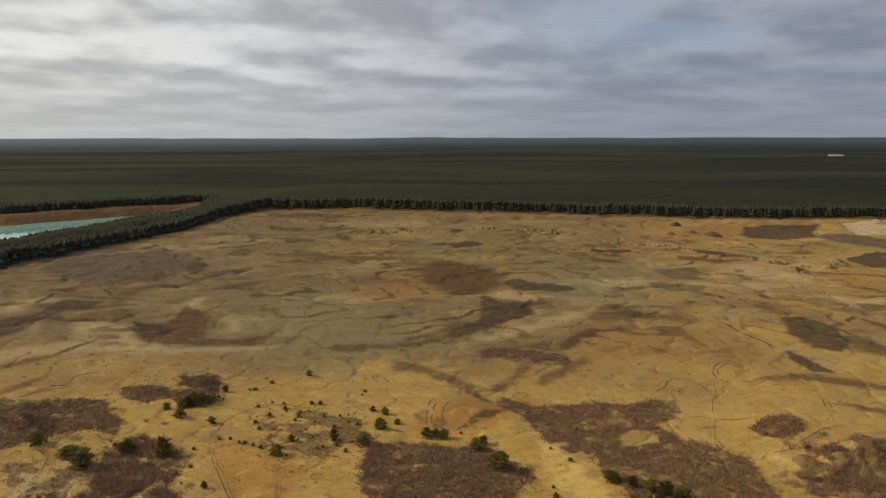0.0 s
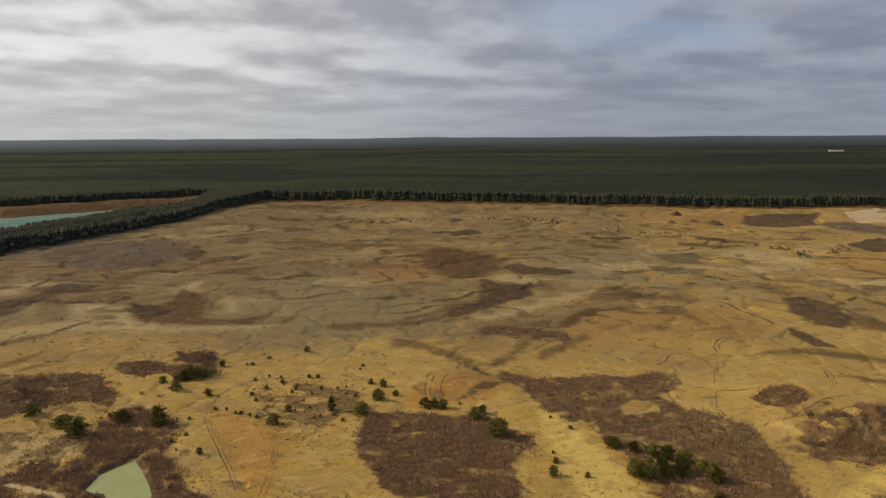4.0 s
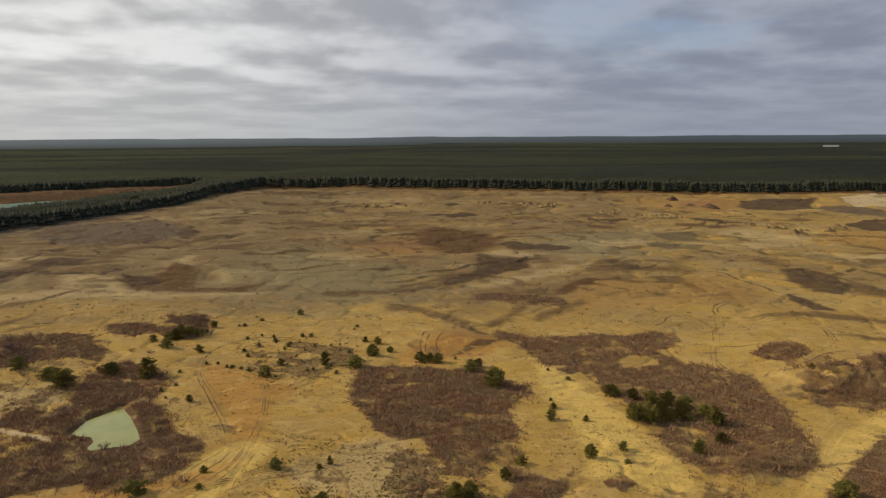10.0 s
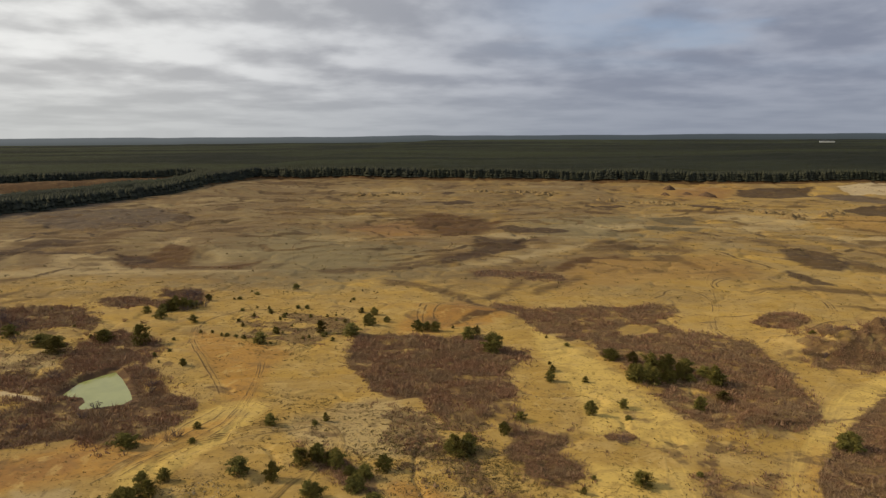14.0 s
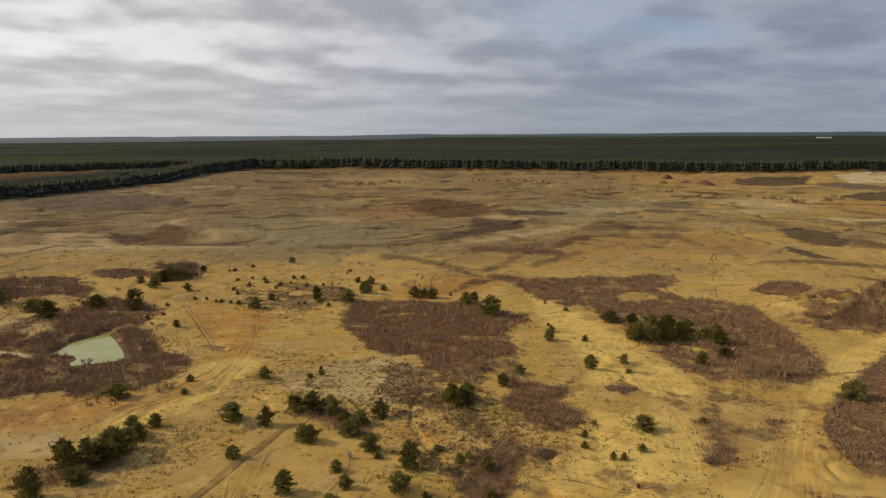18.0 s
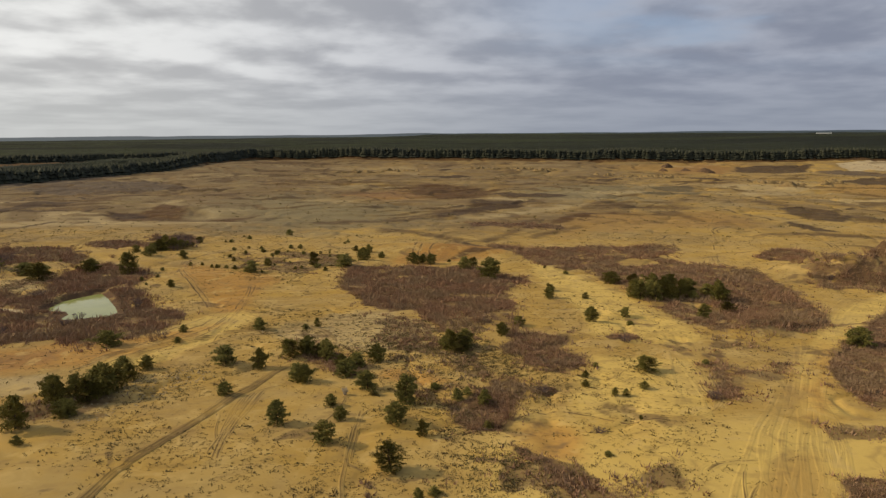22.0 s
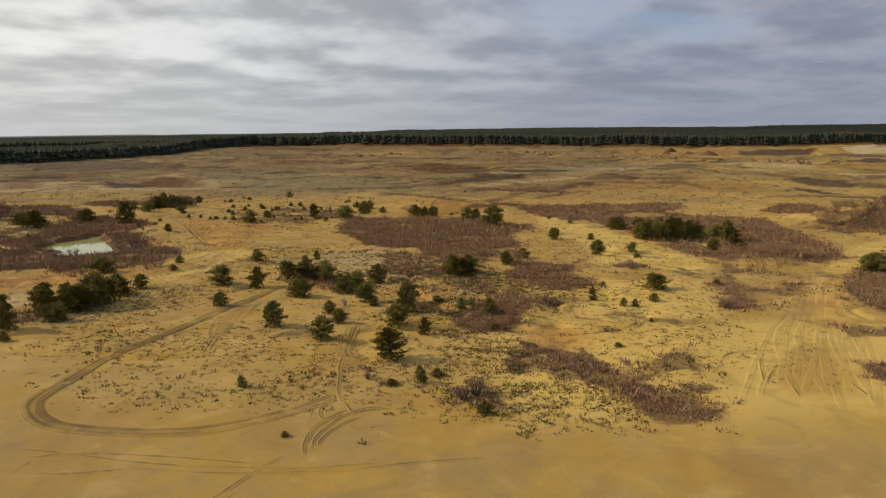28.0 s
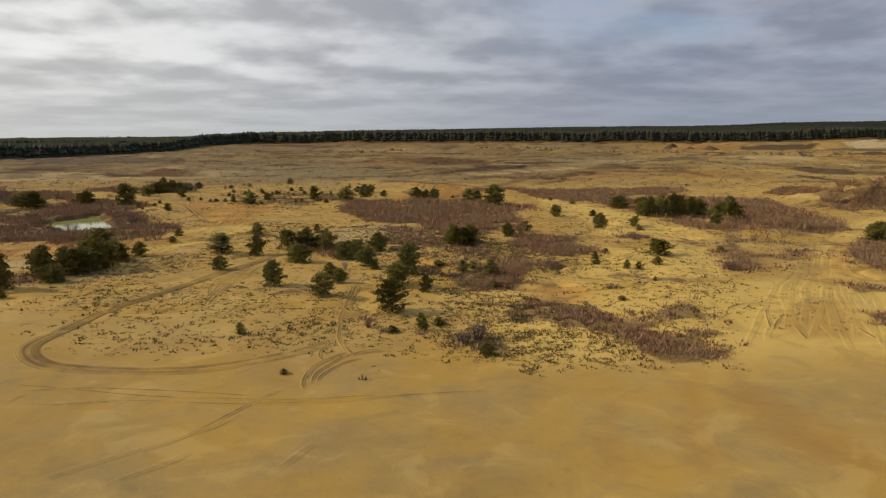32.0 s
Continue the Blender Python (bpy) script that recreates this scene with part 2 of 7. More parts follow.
soil("pale", 10, [(-313.8, 441.0), (-302.1, 458.5), (-290.3, 471.7), (-287.5, 435.6), (-294.5, 413.0)])
soil("mud", 1.5, [(-218.2, 344.8), (-215.1, 361.3), (-211.3, 371.5), (-211.0, 359.6), (-213.9, 346.1)])
soil("brown", 4, [(-210.4, 290.4), (-203.8, 304.3), (-202.3, 313.9), (-199.4, 310.9), (-200.2, 298.5), (-205.8, 283.8)])
soil("brown", 3, [(-231.8, 321.6), (-224.4, 336.6), (-213.1, 347.2), (-220.0, 329.6), (-227.9, 316.0)])
soil("brown", 2, [(-196.6, 281.2), (-193.3, 291.8), (-181.8, 298.5), (-190.4, 289.2)])
soil("rust", 9, [(-55.2, 595.8), (-43.0, 641.8), (-27.4, 637.4), (3.0, 617.7), (24.0, 590.9), (11.9, 567.9), (14.1, 545.7), (7.0, 520.2), (-1.3, 507.9), (-21.2, 498.6), (-30.6, 520.6), (-40.4, 540.4), (-50.6, 566.5)])
soil("red", 14, [(-97.3, 528.6), (-83.1, 563.3), (-53.3, 585.7), (-31.2, 530.8), (-21.3, 500.4), (-60.6, 491.3), (-79.7, 512.0)])
soil("mud", 2, [(16.0, 550.2), (20.8, 564.1), (30.0, 569.7), (38.1, 554.5), (62.7, 539.7), (68.8, 530.0), (56.6, 521.0), (36.1, 523.0), (21.8, 529.6)])
soil("mud", 3.5, [(-1.2, 502.3), (6.7, 493.9), (10.5, 482.1), (29.4, 477.1), (43.1, 481.7), (45.0, 473.6), (32.6, 467.6), (33.9, 453.8), (23.8, 438.3), (12.8, 422.4), (-0.6, 399.9), (-11.5, 387.3), (-19.5, 388.9), (-16.5, 408.3), (-4.1, 418.3), (0.9, 439.1), (-0.3, 469.5)])
soil("pale", 3, [(4.8, 504.7), (19.5, 523.4), (35.2, 509.4), (44.9, 490.4), (29.7, 482.1), (10.5, 487.2)])
soil("brown", 4, [(-26.6, 401.2), (-17.6, 417.1), (-2.5, 422.3), (-16.7, 398.5), (-34.6, 380.9), (-46.7, 377.7), (-41.5, 387.1)])
soil("brown", 2, [(-46.4, 375.6), (-34.4, 378.8), (-28.7, 385.9), (-16.4, 391.5), (-25.2, 379.5), (-35.2, 371.2), (-44.0, 368.4)])
soil("mud", 2.5, [(-34.9, 738.8), (-15.1, 769.7), (4.4, 751.1), (-14.0, 721.9), (-31.1, 720.1)])
soil("mud", 2, [(-41.1, 825.9), (-32.3, 868.0), (-21.8, 838.1), (-31.2, 807.9)])
soil("mud", 1.5, [(-54.4, 740.6), (-41.6, 754.2), (-32.2, 743.1), (-43.2, 730.1)])
soil("brown", 2, [(-167.2, 806.4), (-141.7, 790.6), (-139.4, 814.5), (-143.5, 759.5), (-154.3, 758.2)])
soil("brown", 2, [(-212.1, 756.0), (-183.2, 763.6), (-177.4, 739.0), (-205.4, 731.9)])
soil("brown", 3, [(-206.3, 665.8), (-178.1, 662.2), (-144.7, 662.4), (-147.2, 649.4), (-172.3, 640.5), (-201.4, 650.0)])
soil("brown", 3, [(-157.4, 632.9), (-131.5, 644.8), (-84.8, 646.5), (-82.5, 628.8), (-128.5, 630.0), (-149.0, 619.1)])
soil("brown", 2, [(-124.7, 664.6), (-83.6, 678.9), (-61.4, 674.6), (-81.2, 659.5), (-122.9, 655.1)])
soil("brown", 3, [(-292.8, 950.4), (-228.6, 972.3), (-164.0, 960.0), (-219.5, 933.3), (-276.0, 919.8)])
soil("brown", 3, [(-265.9, 861.8), (-199.7, 848.0), (-189.8, 865.5), (-132.7, 856.0), (-195.0, 827.8), (-251.4, 836.6)])
soil("mud", 1.5, [(110.4, 735.5), (139.1, 723.8), (158.8, 711.6), (136.4, 709.2), (107.7, 716.8)])
soil("brown", 2, [(101.3, 672.2), (122.0, 658.8), (139.1, 642.9), (119.3, 643.7), (98.6, 653.4)])
soil("brown", 2, [(77.9, 679.4), (100.9, 691.7), (102.2, 678.7), (82.2, 670.2)])
soil("orange", 16, [(179.1, 921.5), (254.9, 954.7), (345.8, 965.9), (336.3, 890.5), (281.1, 816.1), (207.9, 773.7), (193.6, 843.5)])
soil("red", 12, [(243.8, 912.2), (294.5, 941.4), (319.4, 910.1), (277.8, 824.8), (228.4, 828.4)])
soil("mud", 5, [(325.0, 916.3), (374.5, 927.9), (420.7, 922.2), (393.9, 876.6), (387.1, 846.6), (342.0, 814.2), (300.5, 818.3), (299.2, 850.8)])
soil("white", 1.5, [(452.7, 931.6), (520.2, 957.0), (620.8, 969.2), (537.5, 836.2), (466.4, 855.7), (436.1, 866.6)])
soil("white", 3, [(217.3, 1059.4), (317.4, 1042.6), (486.2, 1002.3), (533.9, 982.8), (520.2, 957.0), (409.8, 980.0), (268.8, 1008.3), (203.1, 1027.9)])
soil("grey", 8, [(400.8, 877.4), (439.0, 862.1), (448.3, 821.7), (481.8, 804.1), (443.6, 738.5), (414.0, 757.2), (395.6, 786.3), (382.7, 836.8)])
soil("mud", 4, [(345.5, 694.5), (372.4, 717.1), (401.8, 734.0), (439.2, 731.0), (376.4, 623.3), (349.9, 636.4), (339.6, 651.9), (337.1, 672.0)])
soil("mud", 1, [(211.7, 724.4), (239.0, 706.4), (262.5, 682.7), (231.3, 682.6), (206.7, 703.0)])
soil("brown", 3, [(186.3, 690.8), (213.1, 674.4), (240.8, 665.1), (206.5, 652.7), (182.0, 674.3)])
# two shadowy grey-olive places, their dark put into the ground colour
soil("damp2", 4, [(142.8, 610.4), (168.1, 620.8), (185.4, 622.6), (178.7, 591.4), (180.7, 579.7), (156.2, 575.0), (143.1, 595.2)])
soil("damp2", 4, [(128.1, 552.3), (151.5, 556.7), (168.7, 539.5), (157.2, 517.0), (141.8, 519.3), (125.6, 537.4)])
soil("mud", 1.5, [(104.8, 460.1), (114.7, 464.1), (111.5, 454.8), (105.0, 452.7)])
soil("mud", 1.2, [(174.0, 504.0), (181.9, 506.5), (179.4, 499.3), (172.3, 498.6)])
soil("pale", 12, [(84.1, 552.4), (121.3, 578.6), (131.4, 563.6), (175.6, 565.6), (253.3, 575.3), (254.4, 558.0), (187.9, 537.3), (124.1, 549.8), (87.0, 531.8)])
soil("pale", 12, [(230.2, 664.0), (242.5, 642.0), (270.5, 605.3), (298.5, 647.7), (259.3, 569.2), (221.3, 583.7), (203.3, 611.3)])
soil("orange", 14, [(286.0, 619.5), (321.3, 644.4), (379.6, 628.8), (324.6, 534.5), (293.1, 551.3), (272.8, 570.5)])
soil("pale", 10, [(224.0, 525.1), (263.9, 525.1), (315.5, 518.9), (283.6, 464.2), (256.6, 479.9), (230.8, 504.0)])
soil("brown", 3, [(254.8, 506.2), (278.2, 501.4), (302.7, 497.0), (294.8, 483.3), (261.8, 490.0)])
soil("brown", 3, [(240.9, 466.3), (250.9, 450.0), (266.8, 435.3), (259.1, 422.2), (243.4, 435.9)])
soil("mud", 4, [(188.6, 457.2), (204.3, 451.4), (211.2, 443.7), (212.0, 426.8), (208.6, 402.6), (190.0, 377.7), (179.1, 386.0), (179.2, 415.3)])
soil("brown", 6, [(212.4, 418.1), (222.3, 396.1), (235.4, 381.5), (221.0, 356.8), (209.7, 372.5), (198.2, 388.7)])
soil("mud", 2, [(162.0, 380.5), (166.9, 369.9), (170.2, 358.0), (171.4, 344.1), (161.6, 345.9), (158.3, 360.7)])
soil("brown", 4, [(123.9, 330.5), (149.4, 342.4), (164.7, 341.1), (186.8, 329.3), (201.3, 323.0), (179.8, 319.8), (156.0, 333.1)])
soil("brown", 3, [(148.9, 303.5), (161.0, 301.8), (183.0, 291.6), (179.3, 285.4), (161.8, 294.3)])
soil("rust", 2, [(39.5, 376.4), (46.7, 392.3), (62.2, 413.8), (83.3, 422.0), (83.8, 415.7), (66.0, 406.8), (56.3, 394.2), (46.3, 374.9)])
soil("orange", 10, [(44.3, 370.6), (61.0, 405.2), (82.4, 416.8), (99.6, 406.1), (136.1, 421.5), (150.9, 398.9), (139.5, 359.2), (122.3, 357.7), (96.9, 346.7), (67.4, 335.7), (52.5, 332.9), (38.1, 313.7)])
soil("brown", 4, [(23.3, 320.1), (36.6, 337.5), (54.6, 359.7), (55.3, 352.2), (39.8, 329.4), (28.1, 315.2)])
soil("pale", 6, [(-18.7, 373.7), (15.9, 411.1), (41.4, 439.9), (71.9, 468.0), (76.5, 459.1), (43.1, 421.1), (15.1, 388.5), (-15.4, 367.7)])
soil("brown", 4, [(-87.3, 364.8), (-64.7, 374.0), (-39.8, 371.9), (-44.9, 363.2), (-74.0, 358.8)])
soil("brown", 4, [(-44.0, 344.1), (-25.0, 336.7), (-12.0, 322.8), (0.5, 305.7), (-1.3, 302.0), (-12.9, 313.4), (-26.9, 326.5), (-41.0, 331.2)])
soil("brown", 4, [(2.5, 307.3), (14.4, 324.9), (20.7, 344.9), (24.6, 340.8), (18.2, 322.1), (10.0, 306.4)])
soil("mud", 2, [(-9.0, 310.7), (-0.0, 300.0), (7.2, 288.6), (12.9, 285.2), (7.1, 283.5), (0.0, 294.6)])
soil("red", 8, [(-7.4, 299.4), (2.4, 294.7), (11.7, 282.6), (0.1, 277.5), (-10.8, 266.8), (-14.7, 276.4)])
soil("orange", 4, [(-25.4, 286.0), (-12.3, 299.0), (2.4, 292.1), (11.7, 282.6), (0.1, 276.3), (-10.8, 265.7), (-19.5, 263.4), (-24.3, 273.8)])
soil("rust", 1.5, [(-9.0, 264.8), (-4.3, 271.9), (2.4, 279.5), (12.1, 282.1), (4.7, 274.9), (-4.2, 266.8)])
soil("olive", 60, [(-151.0, 425.7), (-134.8, 531.4), (-79.6, 462.2), (-32.5, 436.2), (-32.2, 354.4), (-68.8, 333.2), (-104.1, 339.2)])
soil("olive", 50, [(40.6, 595.1), (101.8, 627.8), (151.7, 632.8), (109.0, 479.4), (70.8, 475.9), (43.2, 508.3)])
soil("scrub", 1.6, [(-40.9, 244.7), (-28.3, 250.2), (-17.1, 247.5), (-6.2, 245.7), (2.5, 248.6), (10.0, 237.4), (18.1, 232.8), (18.9, 224.1), (11.7, 214.3), (10.5, 205.6), (11.9, 192.6), (12.0, 174.9), (9.6, 168.9), (4.3, 174.5), (0.0, 185.0), (-4.5, 187.0), (-5.3, 170.0), (-8.3, 175.9), (-12.7, 186.6), (-21.0, 187.1), (-27.1, 193.1), (-31.3, 205.1), (-37.1, 211.8), (-39.9, 227.7)])
soil("heath", 2, [(-18.9, 181.8), (-8.9, 186.8), (3.0, 182.9), (10.6, 174.8), (9.2, 159.9), (1.5, 156.1), (-8.3, 152.5), (-17.1, 153.6), (-22.5, 165.4)])
soil("scrub", 1.5, [(10.4, 170.8), (15.5, 167.3), (20.0, 165.7), (24.7, 169.6), (22.8, 162.3), (19.7, 157.0), (24.2, 149.5), (24.5, 143.8), (19.5, 140.8), (14.9, 139.3), (11.8, 143.1), (11.7, 150.4), (7.6, 151.7), (8.5, 159.8)])
soil("heath", 1, [(-16.2, 156.9), (-10.8, 161.3), (-10.7, 153.9), (-15.8, 153.4)])
soil("scrub", 1.8, [(8.6, 296.7), (22.0, 288.7), (38.3, 292.8), (47.8, 295.5), (61.3, 294.1), (74.1, 300.3), (84.1, 298.6), (83.0, 289.8), (77.8, 279.3), (69.8, 273.1), (72.6, 267.7), (74.6, 259.9), (83.4, 256.1), (93.0, 244.8), (94.5, 234.0), (94.1, 212.1), (91.6, 189.1), (86.8, 177.8), (82.1, 171.3), (71.9, 165.7), (64.3, 166.1), (57.8, 170.1), (54.6, 175.0), (53.5, 183.2), (49.0, 194.5), (48.3, 204.8), (46.1, 217.9), (41.1, 228.5), (41.2, 245.1), (32.4, 245.4), (25.5, 253.1), (20.7, 270.5), (10.5, 282.8)])
soil("clear", 1, [(53.3, 262.2), (60.0, 267.0), (67.1, 263.8), (67.2, 256.1), (59.0, 253.2), (52.3, 251.2)])
soil("clear", 1, [(77.2, 277.4), (79.4, 269.9), (86.8, 260.5), (84.9, 267.5), (83.2, 279.6)])
soil("heath", 1.5, [(84.9, 254.6), (95.7, 241.9), (97.7, 212.8), (93.9, 211.5), (91.1, 234.5)])
soil("scrub", 1.2, [(104.8, 271.3), (112.8, 281.2), (125.9, 287.0), (128.5, 277.2), (122.8, 267.7), (113.7, 262.8), (106.5, 265.1)])
soil("scrub", 2, [(108.5, 235.4), (119.7, 250.0), (136.1, 272.0), (144.7, 268.9), (150.2, 264.8), (165.0, 265.6), (133.7, 213.5), (123.7, 216.5), (115.6, 216.1), (112.0, 218.8), (105.2, 218.5)])
soil("heath", 3, [(94.3, 238.2), (110.4, 250.3), (120.8, 256.5), (132.2, 268.2), (109.7, 232.1), (102.9, 220.8), (96.1, 224.8)])
soil("scrub", 1.2, [(136.9, 198.9), (110.7, 192.8), (103.5, 185.7), (94.5, 175.0), (86.6, 167.2), (79.7, 156.8), (73.6, 149.0), (70.4, 142.0), (68.4, 134.4), (68.8, 128.8), (70.0, 123.7), (73.9, 120.4), (86.4, 122.5)])
soil("heath", 3, [(54.6, 168.1), (61.7, 165.9), (63.6, 160.8), (65.4, 153.0), (63.3, 141.6), (60.9, 138.9), (59.3, 149.1), (57.9, 155.1), (53.2, 155.5)])
soil("scrub", 1.5, [(49.6, 153.7), (53.6, 153.9), (51.6, 141.1), (48.5, 133.5), (47.2, 127.6), (44.4, 126.4), (47.2, 138.3), (47.5, 144.9)])
soil("heath", 1, [(27.5, 158.4), (40.3, 157.7), (52.4, 157.0), (50.1, 153.4), (33.3, 153.9), (26.9, 154.8)])
soil("scrub", 0.6, [(31.8, 165.9), (37.3, 168.7), (39.4, 164.8), (34.9, 161.8), (31.8, 162.3)])
soil("scrub", 1.8, [(-144.4, 184.7), (-136.4, 200.9), (-125.9, 200.3), (-124.2, 207.3), (-128.4, 219.7), (-133.2, 236.7), (-126.4, 247.5), (-112.1, 240.9), (-101.5, 228.0), (-98.9, 214.7), (-99.0, 208.6), (-91.0, 200.4), (-83.1, 187.8), (-72.0, 181.3), (-69.9, 174.1), (-72.4, 164.8), (-75.6, 159.9), (-83.0, 153.6), (-92.2, 156.2), (-99.0, 154.5), (-104.6, 149.3), (-114.8, 141.2)])
soil("scrub", 2, [(-196.5, 264.5), (-185.9, 275.2), (-175.8, 281.1), (-160.0, 282.0), (-143.0, 267.4), (-136.7, 247.8), (-147.6, 252.4), (-155.2, 247.7), (-162.9, 240.6), (-172.4, 231.6)])
soil("scrub", 2, [(-159.7, 296.8), (-146.6, 302.4), (-135.1, 294.6), (-138.4, 313.1), (-128.0, 317.7), (-119.7, 314.2), (-114.0, 294.6), (-119.3, 278.8), (-134.4, 277.0), (-152.2, 285.7)])
soil("clear", 1, [(-145.4, 275.3), (-132.0, 286.8), (-117.2, 268.8), (-113.5, 250.7), (-117.5, 243.8), (-128.4, 251.6), (-136.1, 258.3)])
soil("heath", 1.5, [(-161.2, 221.4), (-141.7, 225.9), (-136.7, 233.5), (-123.4, 207.3), (-137.1, 202.0), (-142.4, 195.0)])
# heath under the pines, its dark ground also standing for their shadow
soil("heath", 2, [(-86.1, 116.3), (-76.3, 119.8), (-70.5, 122.2), (-65.0, 125.7), (-62.2, 128.6), (-60.6, 122.6), (-63.6, 118.9), (-63.7, 113.5), (-82.2, 110.8)])
# scrub on shadowed brown ground, that shadow included in the patch's colour
soil("scrub", 1.2, [(-39.2, 156.8), (-33.2, 152.8), (-27.6, 150.0), (-20.5, 143.0), (-18.0, 135.1), (-22.8, 135.9), (-28.5, 142.0), (-34.4, 147.5)])
soil("scrub", 1, [(4.8, 136.2), (7.9, 132.7), (11.2, 131.7), (10.1, 124.9), (7.5, 120.3), (4.4, 119.0), (3.3, 126.8)])
soil("scrub", 0.8, [(11.4, 129.4), (15.7, 131.4), (17.1, 129.2), (14.3, 127.3), (11.7, 127.2)])
soil("ochre", 1.5, [(-18.5, 137.1), (-14.3, 139.2), (-7.4, 137.7), (-2.8, 132.9), (-9.3, 132.6), (-15.0, 135.3)])
soil("ochre", 2.5, [(-106.6, 141.6), (-100.2, 146.4), (-94.8, 149.8), (-89.3, 155.7), (-79.7, 154.8), (-74.9, 158.5), (-67.5, 166.2), (-59.6, 171.3), (-62.8, 157.7), (-68.5, 147.3), (-75.0, 140.9), (-80.9, 138.7), (-91.2, 132.9), (-97.3, 128.9)])
soil("red", 3, [(-105.6, 140.2), (-98.8, 144.4), (-93.5, 147.7), (-85.0, 150.3), (-83.6, 141.3), (-92.0, 134.1), (-99.1, 131.2)])
soil("ochre", 2.5, [(-97.9, 247.3), (-95.2, 235.6), (-83.6, 215.5), (-74.0, 201.2), (-63.9, 181.8), (-58.1, 184.3), (-61.1, 210.5), (-57.5, 223.4), (-65.8, 233.5), (-78.2, 236.5), (-91.9, 247.7)])
soil("bright", 2.5, [(-72.3, 154.2), (-69.3, 170.8), (-64.7, 184.0), (-58.1, 184.3), (-52.3, 180.1), (-54.2, 167.6), (-57.1, 156.6), (-62.1, 143.8), (-68.5, 132.7), (-72.7, 136.4)])
soil("ochre", 3, [(-28.1, 266.9), (-19.4, 279.1), (-7.4, 284.9), (8.4, 291.2), (14.6, 275.9), (5.8, 266.0), (-6.7, 260.8), (-14.3, 249.3), (-26.4, 251.1)])
soil("bright", 4, [(21.4, 265.0), (32.1, 242.3), (40.0, 221.9), (44.5, 210.1), (51.7, 176.8), (54.5, 163.8), (46.8, 159.0), (37.2, 160.6), (29.0, 167.9), (29.1, 193.5), (22.5, 221.0)])
soil("bright", 4, [(26.3, 151.1), (46.4, 149.1), (43.1, 128.7), (40.4, 118.4), (16.6, 117.3), (21.2, 137.0)])
soil("bright", 3, [(54.6, 119.1), (66.5, 147.2), (81.7, 170.6), (96.7, 192.1), (122.4, 214.1), (138.0, 220.8), (124.5, 198.3), (111.2, 193.8), (84.4, 165.3), (71.3, 144.7), (65.2, 127.6), (65.1, 119.6)])
soil("ochre", 3, [(55.6, 119.1), (68.2, 144.5), (79.7, 163.3), (74.9, 150.5), (68.6, 139.3), (60.3, 119.4)])
soil("pale", 4, [(-44.7, 168.1), (-34.3, 185.5), (-19.4, 186.3), (-6.7, 170.0), (-8.3, 152.5), (-23.0, 151.7), (-36.0, 154.3)])
soil("pale", 2, [(-156.6, 215.0), (-142.0, 220.3), (-136.2, 227.6), (-126.7, 207.2), (-137.9, 203.1), (-145.4, 199.3)])
soil("pale", 1, [(-124.7, 183.3), (-116.4, 182.3), (-113.3, 179.3), (-120.0, 178.5)])
soil("pale", 2, [(-90.3, 131.7), (-83.8, 132.0), (-79.8, 134.7), (-74.6, 127.6), (-78.2, 122.9), (-83.6, 121.5)])
soil("scrub", 1, [(9.7, 102.8), (12.9, 98.3), (16.0, 96.0), (19.1, 92.5), (22.0, 90.5), (22.3, 86.5), (19.7, 85.7), (18.2, 87.9), (15.2, 91.5), (11.9, 95.8)])
soil("scrub", 1.4, [(19.1, 86.0), (22.5, 87.1), (23.5, 83.5), (28.3, 81.7), (26.9, 79.2), (24.2, 78.0), (20.6, 77.1), (18.5, 80.4)])
soil("heath", 1.5, [(23.8, 98.0), (29.3, 102.0), (30.0, 92.5), (28.7, 82.8), (23.2, 82.6), (22.1, 88.1)])
soil("scrub", 0.8, [(47.7, 138.6), (55.2, 145.0), (51.7, 134.0), (46.7, 126.9), (45.4, 128.9)])
soil("heath", 1.5, [(50.6, 150.4), (56.9, 149.5), (61.5, 137.6), (58.6, 133.3), (53.8, 141.3)])
soil("heath", 1, [(56.8, 116.2), (63.3, 115.7), (69.0, 115.3), (66.1, 110.4), (60.6, 110.8), (55.7, 111.9)])
soil("scrub", 1, [(50.8, 97.8), (53.6, 97.9), (58.4, 97.6), (53.5, 89.3), (49.9, 91.2), (48.8, 92.0)])
soil("heath", 1.2, [(18.7, 113.4), (20.4, 114.1), (20.6, 112.1), (18.6, 110.8)])
soil("orange", 2.5, [(25.4, 73.9), (27.0, 72.5), (27.4, 64.8), (31.3, 57.9), (29.0, 53.7), (26.4, 53.6), (24.3, 57.6), (22.7, 63.5), (23.2, 68.3)])
soil("orange", 2.5, [(13.9, 69.9), (15.0, 70.4), (12.4, 63.1), (11.5, 57.1), (11.5, 53.0), (10.1, 52.9), (10.5, 58.0), (11.8, 64.2)])
soil("orange", 2.5, [(20.1, 72.2), (22.2, 72.3), (19.2, 62.3), (18.0, 53.2), (16.1, 53.2), (17.3, 61.2)])
soil("ochre", 2, [(8.3, 112.3), (13.3, 115.9), (18.7, 113.4), (17.1, 101.5), (11.7, 100.8), (9.1, 106.2)])
soil("orange", 4, [(37.5, 92.8), (43.1, 101.2), (51.0, 105.5), (47.4, 91.1), (41.6, 85.8), (37.2, 87.1)])
soil("heath", 1, [(-13.1, 94.1), (-7.6, 96.7), (-3.1, 93.4), (2.5, 89.3), (4.9, 81.9), (0.6, 80.0), (-2.7, 85.2), (-8.7, 86.8)])
soil("dense", 1.5, [(1.8, 89.3), (8.6, 98.6), (15.3, 91.9), (18.3, 82.4), (16.0, 76.8), (9.3, 78.0), (3.6, 79.3)])
